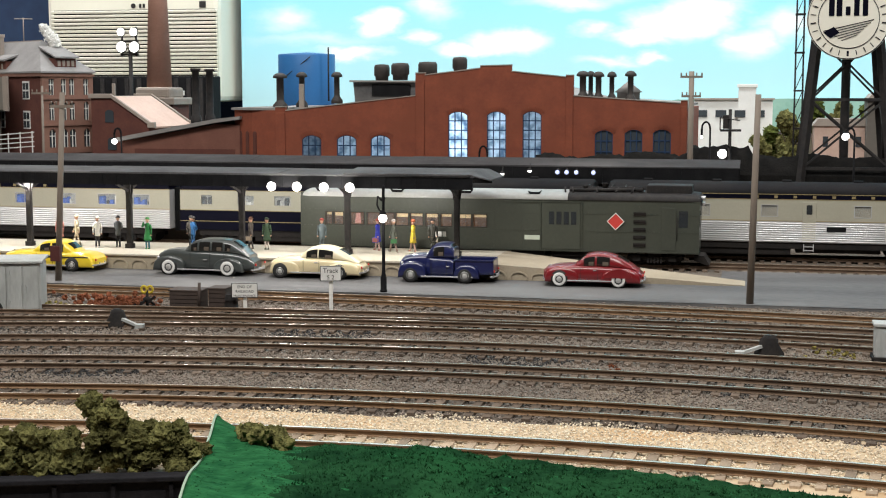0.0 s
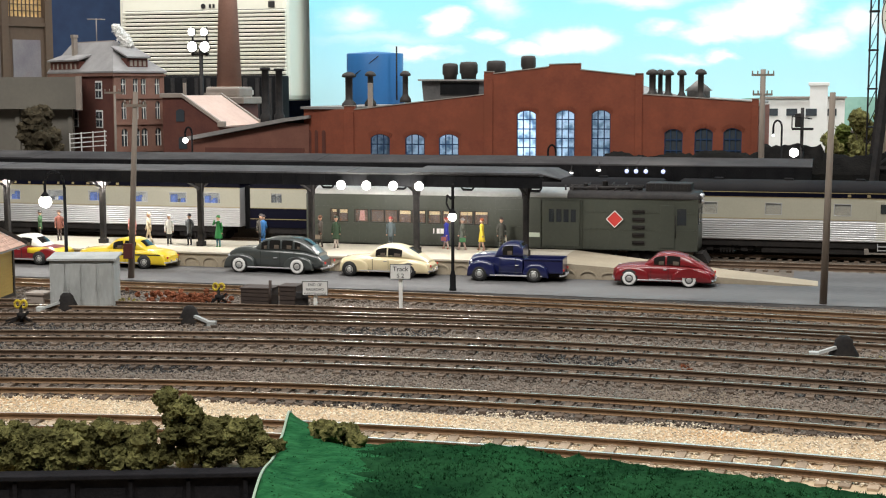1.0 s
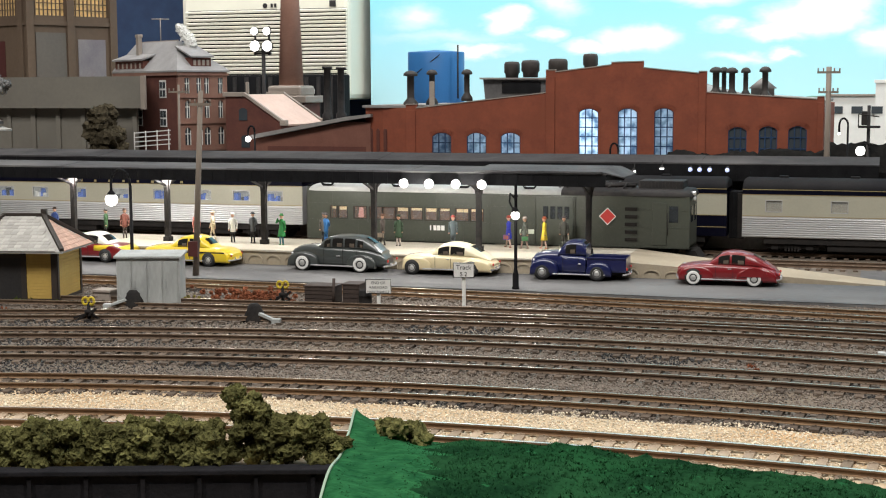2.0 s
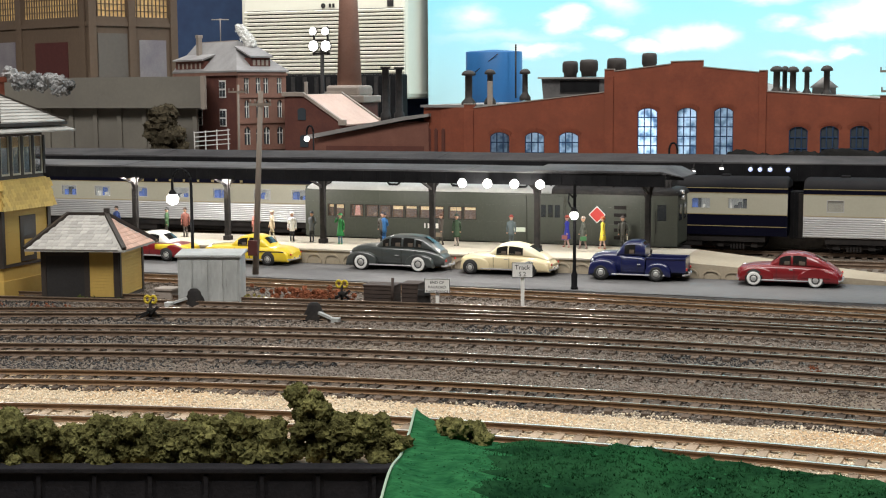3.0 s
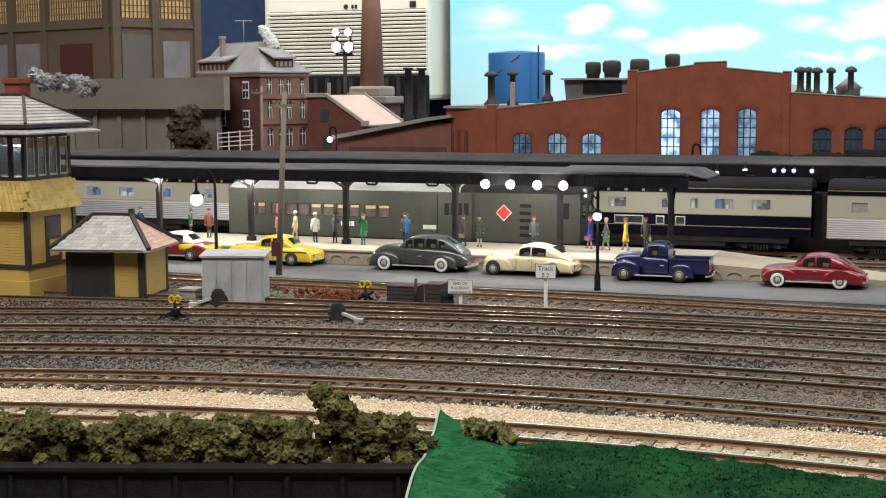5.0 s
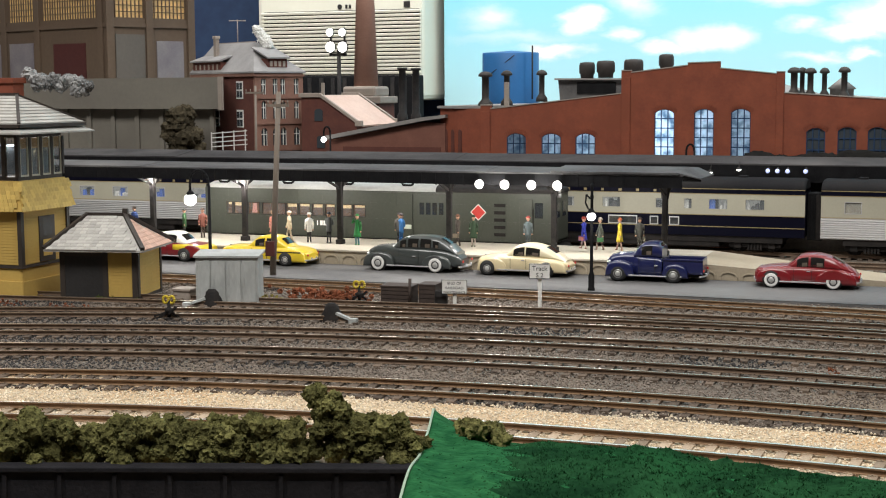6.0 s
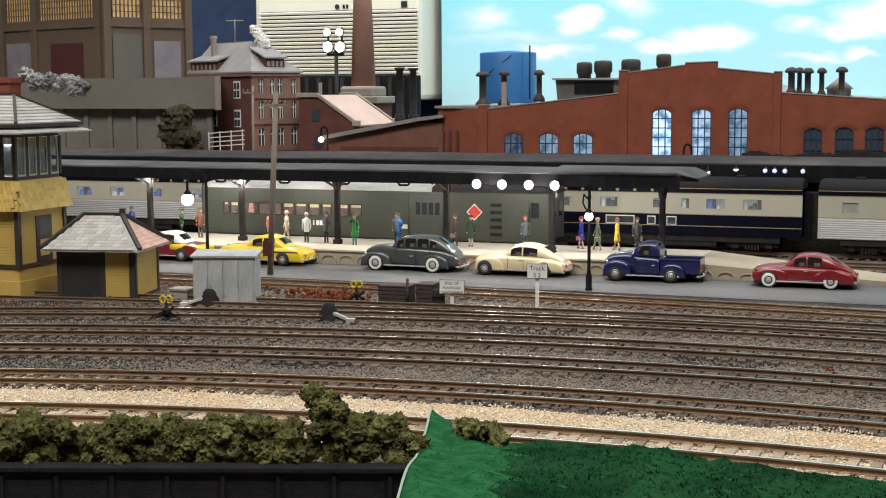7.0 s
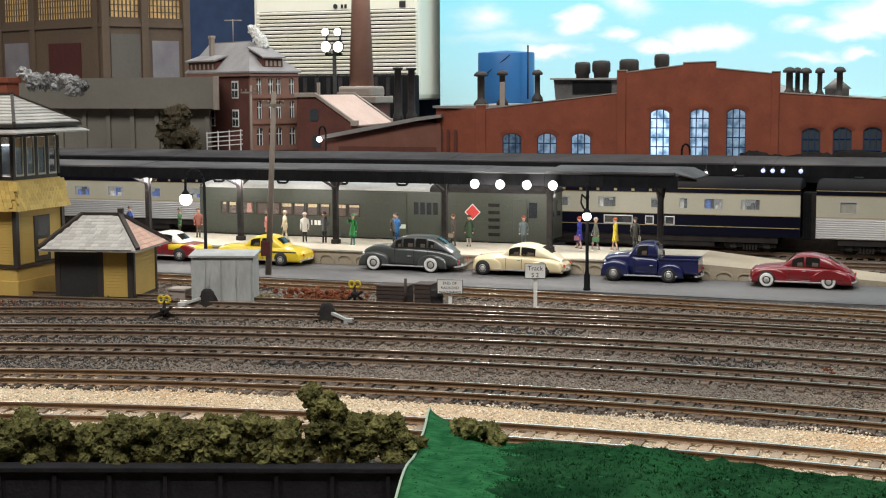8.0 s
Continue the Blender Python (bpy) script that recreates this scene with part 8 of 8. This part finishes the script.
# ---- painted figurines on the platform ----
def figurine(x, y, turn, coat, legs, hat, label, kind="stand", skin=(0.55, 0.32, 0.22), bag=None, skirt=False, h=20.2):
    bm = bmesh.new()
    k = h / 20.5
    swing = 2.3 if kind == "walk" else 0.35
    for s in (-1, 1):
        knee = (s * 0.85, s * swing * 0.55 - 0.35, 5.0)
        rod(bm, (s * 0.9, s * swing, 0), knee, 0.48, 0.66, 8, 1)
        rod(bm, knee, (s * 0.75, 0, 9.4), 0.66, 0.9, 8, 1)
        ball(bm, s * 0.9, s * swing - 0.5, 0.4, 0.75, 0.8, 1.5, 0.6, 1, 3)
    prof = [(1.85, 7.6), (1.9, 9.2), (1.75, 11.6), (2.2, 14.8), (1.9, 16.4), (0.6, 17.3)]
    if skirt:
        prof = [(2.9, 5.6), (2.6, 7.0), (2.1, 10.0), (1.65, 12.6), (1.75, 14.8), (1.45, 16.3), (0.6, 17.2)]
    vs0 = len(bm.verts)
    lathe(bm, 0, 0, prof, 12, "z", 0)
    bm.verts.ensure_lookup_table()
    for v in bm.verts[vs0:]:
        v.co.y *= 0.72
    for s in (-1, 1):
        if kind == "fold":
            rod(bm, (s * 2.1, 0, 16), (s * 2.5, 0.8, 12.6), 0.75, 0.65, 7)
            rod(bm, (s * 2.5, 0.8, 12.6), (s * 0.4, 1.7, 11.6), 0.62, 0.5, 7)
        elif kind == "wave" and s < 0:
            rod(bm, (s * 2.1, 0, 16), (s * 3.6, -0.8, 14.4), 0.75, 0.6, 7)
            rod(bm, (s * 3.6, -0.8, 14.4), (s * 2.0, -1.4, 17.4), 0.6, 0.5, 7)
        else:
            rod(bm, (s * 2.1, 0, 16), (s * 2.7, s * swing * 0.6, 12.4), 0.75, 0.62, 7)
            rod(bm, (s * 2.7, s * swing * 0.6, 12.4), (s * 2.6, s * swing * 0.9 - 0.4, 9.4), 0.6, 0.5, 7)
            ball(bm, s * 2.6, s * swing * 0.9 - 0.4, 9, 0.6, n=1, slot=2)
    rod(bm, (0, 0, 17), (0, 0, 18), 0.6, n=8, slot=2)
    ball(bm, 0, -0.1, 18.8, 1.3, 0.9, 1, 1.15, 2, 2)
    ball(bm, 0, 0.1, 19.5, 1.32, 1, 1.05, 0.75, 2, 3)
    if kind != "bare":
        lathe(bm, 0, 0, [(1.7, 19.4), (1.75, 19.7), (1.15, 19.9), (1.0, 20.6), (0.3, 20.8)], 12, "z", 3)
    if bag:
        box(bm, 2.2, 3.4, -2.2, 2.2, 5.2, 8.4, 0.3, 4)
    mats = [mat("coat_paint", coat, rough=0.6, scale=200), mat("trouser_paint", legs, rough=0.6, scale=200), mat("flesh_paint", skin, rough=0.6, bump=0), mat("hat_paint", hat, rough=0.6, bump=0)]
    mats.append(mat("bag_paint", bag or coat, rough=0.6, bump=0))
    bm.transform(Matrix.Scale(k, 4))
    solo("figurine", bm, mats, label, "figurine", "platform figurines", "", x, y, 9.2, turn + 180)


NAVY, DARK, GREYC = (0.02, 0.03, 0.09), (0.02, 0.02, 0.022), (0.10, 0.11, 0.12)
figurine(-440, 838, 170, (0.62, 0.25, 0.20), (0.5, 0.2, 0.16), (0.25, 0.14, 0.06), "painted figurine in a salmon dress", skirt=True)
figurine(-428, 838, 110, (0.68, 0.58, 0.42), (0.55, 0.46, 0.34), (0.6, 0.5, 0.36), "painted figurine in a pale beige suit", "walk")
figurine(-409.5, 830, 185, (0.78, 0.78, 0.76), DARK, (0.75, 0.74, 0.7), "painted figurine in a white jacket and black trousers")
figurine(-398, 836, 180, GREYC, DARK, (0.06, 0.06, 0.07), "painted figurine in a grey uniform, arms folded", "fold")
figurine(-374.5, 829, 170, (0.02, 0.20, 0.05), (0.05, 0.16, 0.2), (0.05, 0.22, 0.06), "painted figurine in a long green coat", "wave", skirt=True)
figurine(-348.5, 841, 150, (0.03, 0.14, 0.36), (0.03, 0.13, 0.33), (0.06, 0.05, 0.05), "painted figurine in blue overalls", "fold")
figurine(-352, 846, 190, (0.10, 0.09, 0.08), DARK, (0.05, 0.04, 0.04), "painted figurine in a dark brown suit")
figurine(-311, 845, 80, (0.09, 0.075, 0.065), (0.06, 0.05, 0.045), (0.16, 0.08, 0.05), "painted figurine in a brown overcoat with a bag", "walk", bag=(0.3, 0.24, 0.18))
figurine(-299.5, 843, 175, (0.03, 0.06, 0.03), (0.6, 0.5, 0.45), (0.04, 0.05, 0.03), "painted figurine in a dark green dress", skirt=True)
figurine(-264, 846, 180, (0.10, 0.13, 0.14), (0.08, 0.10, 0.11), (0.35, 0.06, 0.05), "painted figurine in a grey uniform with red cap")
figurine(-229.5, 853, 75, (0.03, 0.04, 0.35), (0.5, 0.35, 0.3), (0.35, 0.06, 0.04), "painted figurine in a blue coat with a handbag", "walk", bag=(0.35, 0.12, 0.1), skirt=True)
figurine(-218, 849, 105, (0.11, 0.12, 0.10), (0.5, 0.35, 0.3), (0.4, 0.34, 0.3), "painted figurine in a grey-green coat with a green case", "walk", bag=(0.06, 0.2, 0.08), skirt=True)
figurine(-206, 851, 80, (0.80, 0.62, 0.06), (0.55, 0.36, 0.3), (0.4, 0.1, 0.04), "painted figurine in a yellow dress", "walk", skirt=True)
figurine(-195, 858, 200, (0.08, 0.08, 0.07), (0.09, 0.09, 0.08), (0.07, 0.05, 0.045), "painted figurine in a dark coat carrying a pale bag", bag=(0.5, 0.46, 0.36))
figurine(-507, 836, 120, (0.05, 0.12, 0.05), (0.05, 0.05, 0.05), (0.05, 0.05, 0.05), "painted figurine in a green jacket under the lamp")
figurine(-495, 840, 200, (0.22, 0.08, 0.06), (0.10, 0.08, 0.07), (0.08, 0.05, 0.04), "painted figurine in a red-brown jacket")
figurine(-548, 838, 170, (0.05, 0.09, 0.28), DARK, (0.08, 0.06, 0.05), "painted figurine in a blue jacket")


# ---- ballast stones ----
def stones(name, pts, sizes, m, label, seed):
    rng = np.random.default_rng(seed)
    n = len(pts)
    octa = np.array([(1, 0, 0), (-1, 0, 0), (0, 1, 0), (0, -1, 0), (0, 0, 1), (0, 0, -1)], float)
    tris = np.array([(0, 2, 4), (2, 1, 4), (1, 3, 4), (3, 0, 4), (2, 0, 5), (1, 2, 5), (3, 1, 5), (0, 3, 5)])
    q = rng.normal(size=(n, 3, 3))
    q, _ = np.linalg.qr(q)
    v = octa[None] * rng.uniform(0.6, 1.25, (n, 6, 1)) * sizes[:, None, None]
    v = np.einsum("nij,nkj->nki", q, v) * np.array((1, 1, 0.8)) + pts[:, None]
    f = (tris[None] + (np.arange(n) * 6)[:, None, None]).reshape(-1, 3)
    me = bpy.data.meshes.new(name)
    me.from_pydata((v.reshape(-1, 3) * MM).tolist(), [], f.tolist())
    me.materials.append(m)
    return tagged(new(name, me), label, "ballast", kind="stuff")


rs = np.random.default_rng(8)
n = 120000
yy = 380 + 351 * rs.random(n) ** 1.15
xx = (-0.86 * yy - 12) + (0.99 * yy + 40) * rs.random(n)
keep = np.ones(n, bool)
near = np.full(n, 99.0)
for line in TRACKS[:7]:
    ty = np.interp(xx, [p[0] for p in line], [p[1] for p in line])
    off = np.abs(yy - ty)
    keep &= np.abs(off - 8.75) > 1.25
    near = np.minimum(near, off)
ya = np.array([arc_y(474, x) for x in xx])
cream = yy < ya - 15 + 3 * np.sin(xx * 0.11)
keep &= (yy > np.array([front_edge(x) for x in xx]) + 12)
keep &= ~((xx > -172) & (yy < np.array([arc_y(416.5, x) for x in xx]) - 12))
zz = np.array([bed_height(x, y) for x, y in zip(xx, yy)]) + rs.uniform(0.0, 0.45, n) + np.where((near > 10) & (near < 16), 0.35, 0)
zz += np.where(cream, 0.25, 0)
size = rs.uniform(0.32, 0.72, n) * np.where(cream, 0.85, 1.0)
dark = (~cream) & (np.sin(xx * 0.021 + yy * 0.05) + 0.7 * np.sin(xx * 0.05 - yy * 0.033) > 1.05)
dark |= (~cream) & (rs.random(n) < 0.75 * np.clip((-250 - xx) / 110, 0, 1) * np.clip((620 - yy) / 40, 0, 1))
allp = np.c_[xx, yy, zz]
for nm, sel, m, lab in (("ballast", keep & ~cream & ~dark, M_BALLAST, "loose grey-brown ballast stones between the tracks"), ("ballast", keep & cream, M_CREAM, "loose sandy cream ballast beside the front track"), ("ballast", keep & dark, M_CINDER, "patches of black cinder ballast")):
    stones(nm, allp[sel], size[sel], m, lab, len(lab))


# ---- movement ----
def motions():
    """The railcar rolls in, slows down and stops; its wheels turn with it."""
    stops = [(0, -81.3), (0.5, -103.3), (1, -125.2), (1.5, -147.4), (2, -169.4), (2.2, -178.2), (2.7, -200.4), (3.1, -218.4), (3.5, -236.0), (4, -257.5), (4.5, -276.5), (5, -291.5), (5.5, -300.8), (6, -305.0), (6.5, -305.9), (7, -305.9), (8, -305.9)]
    walk(railcar, [(t, pose(x * MM, 0.887, 0)) for t, x in stops])
    times = [0.1 * k for k in range(81)]
    place = np.interp(times, [s[0] for s in stops], [s[1] for s in stops])
    for w in RAILCAR_WHEELS:
        x, y, z = w.location
        walk(w, [(t, pose(x, y, z) @ pose(0, 0, 0, 0, math.degrees((p - place[0]) / 5.3), 0)) for t, p in zip(times, place)])


motions()
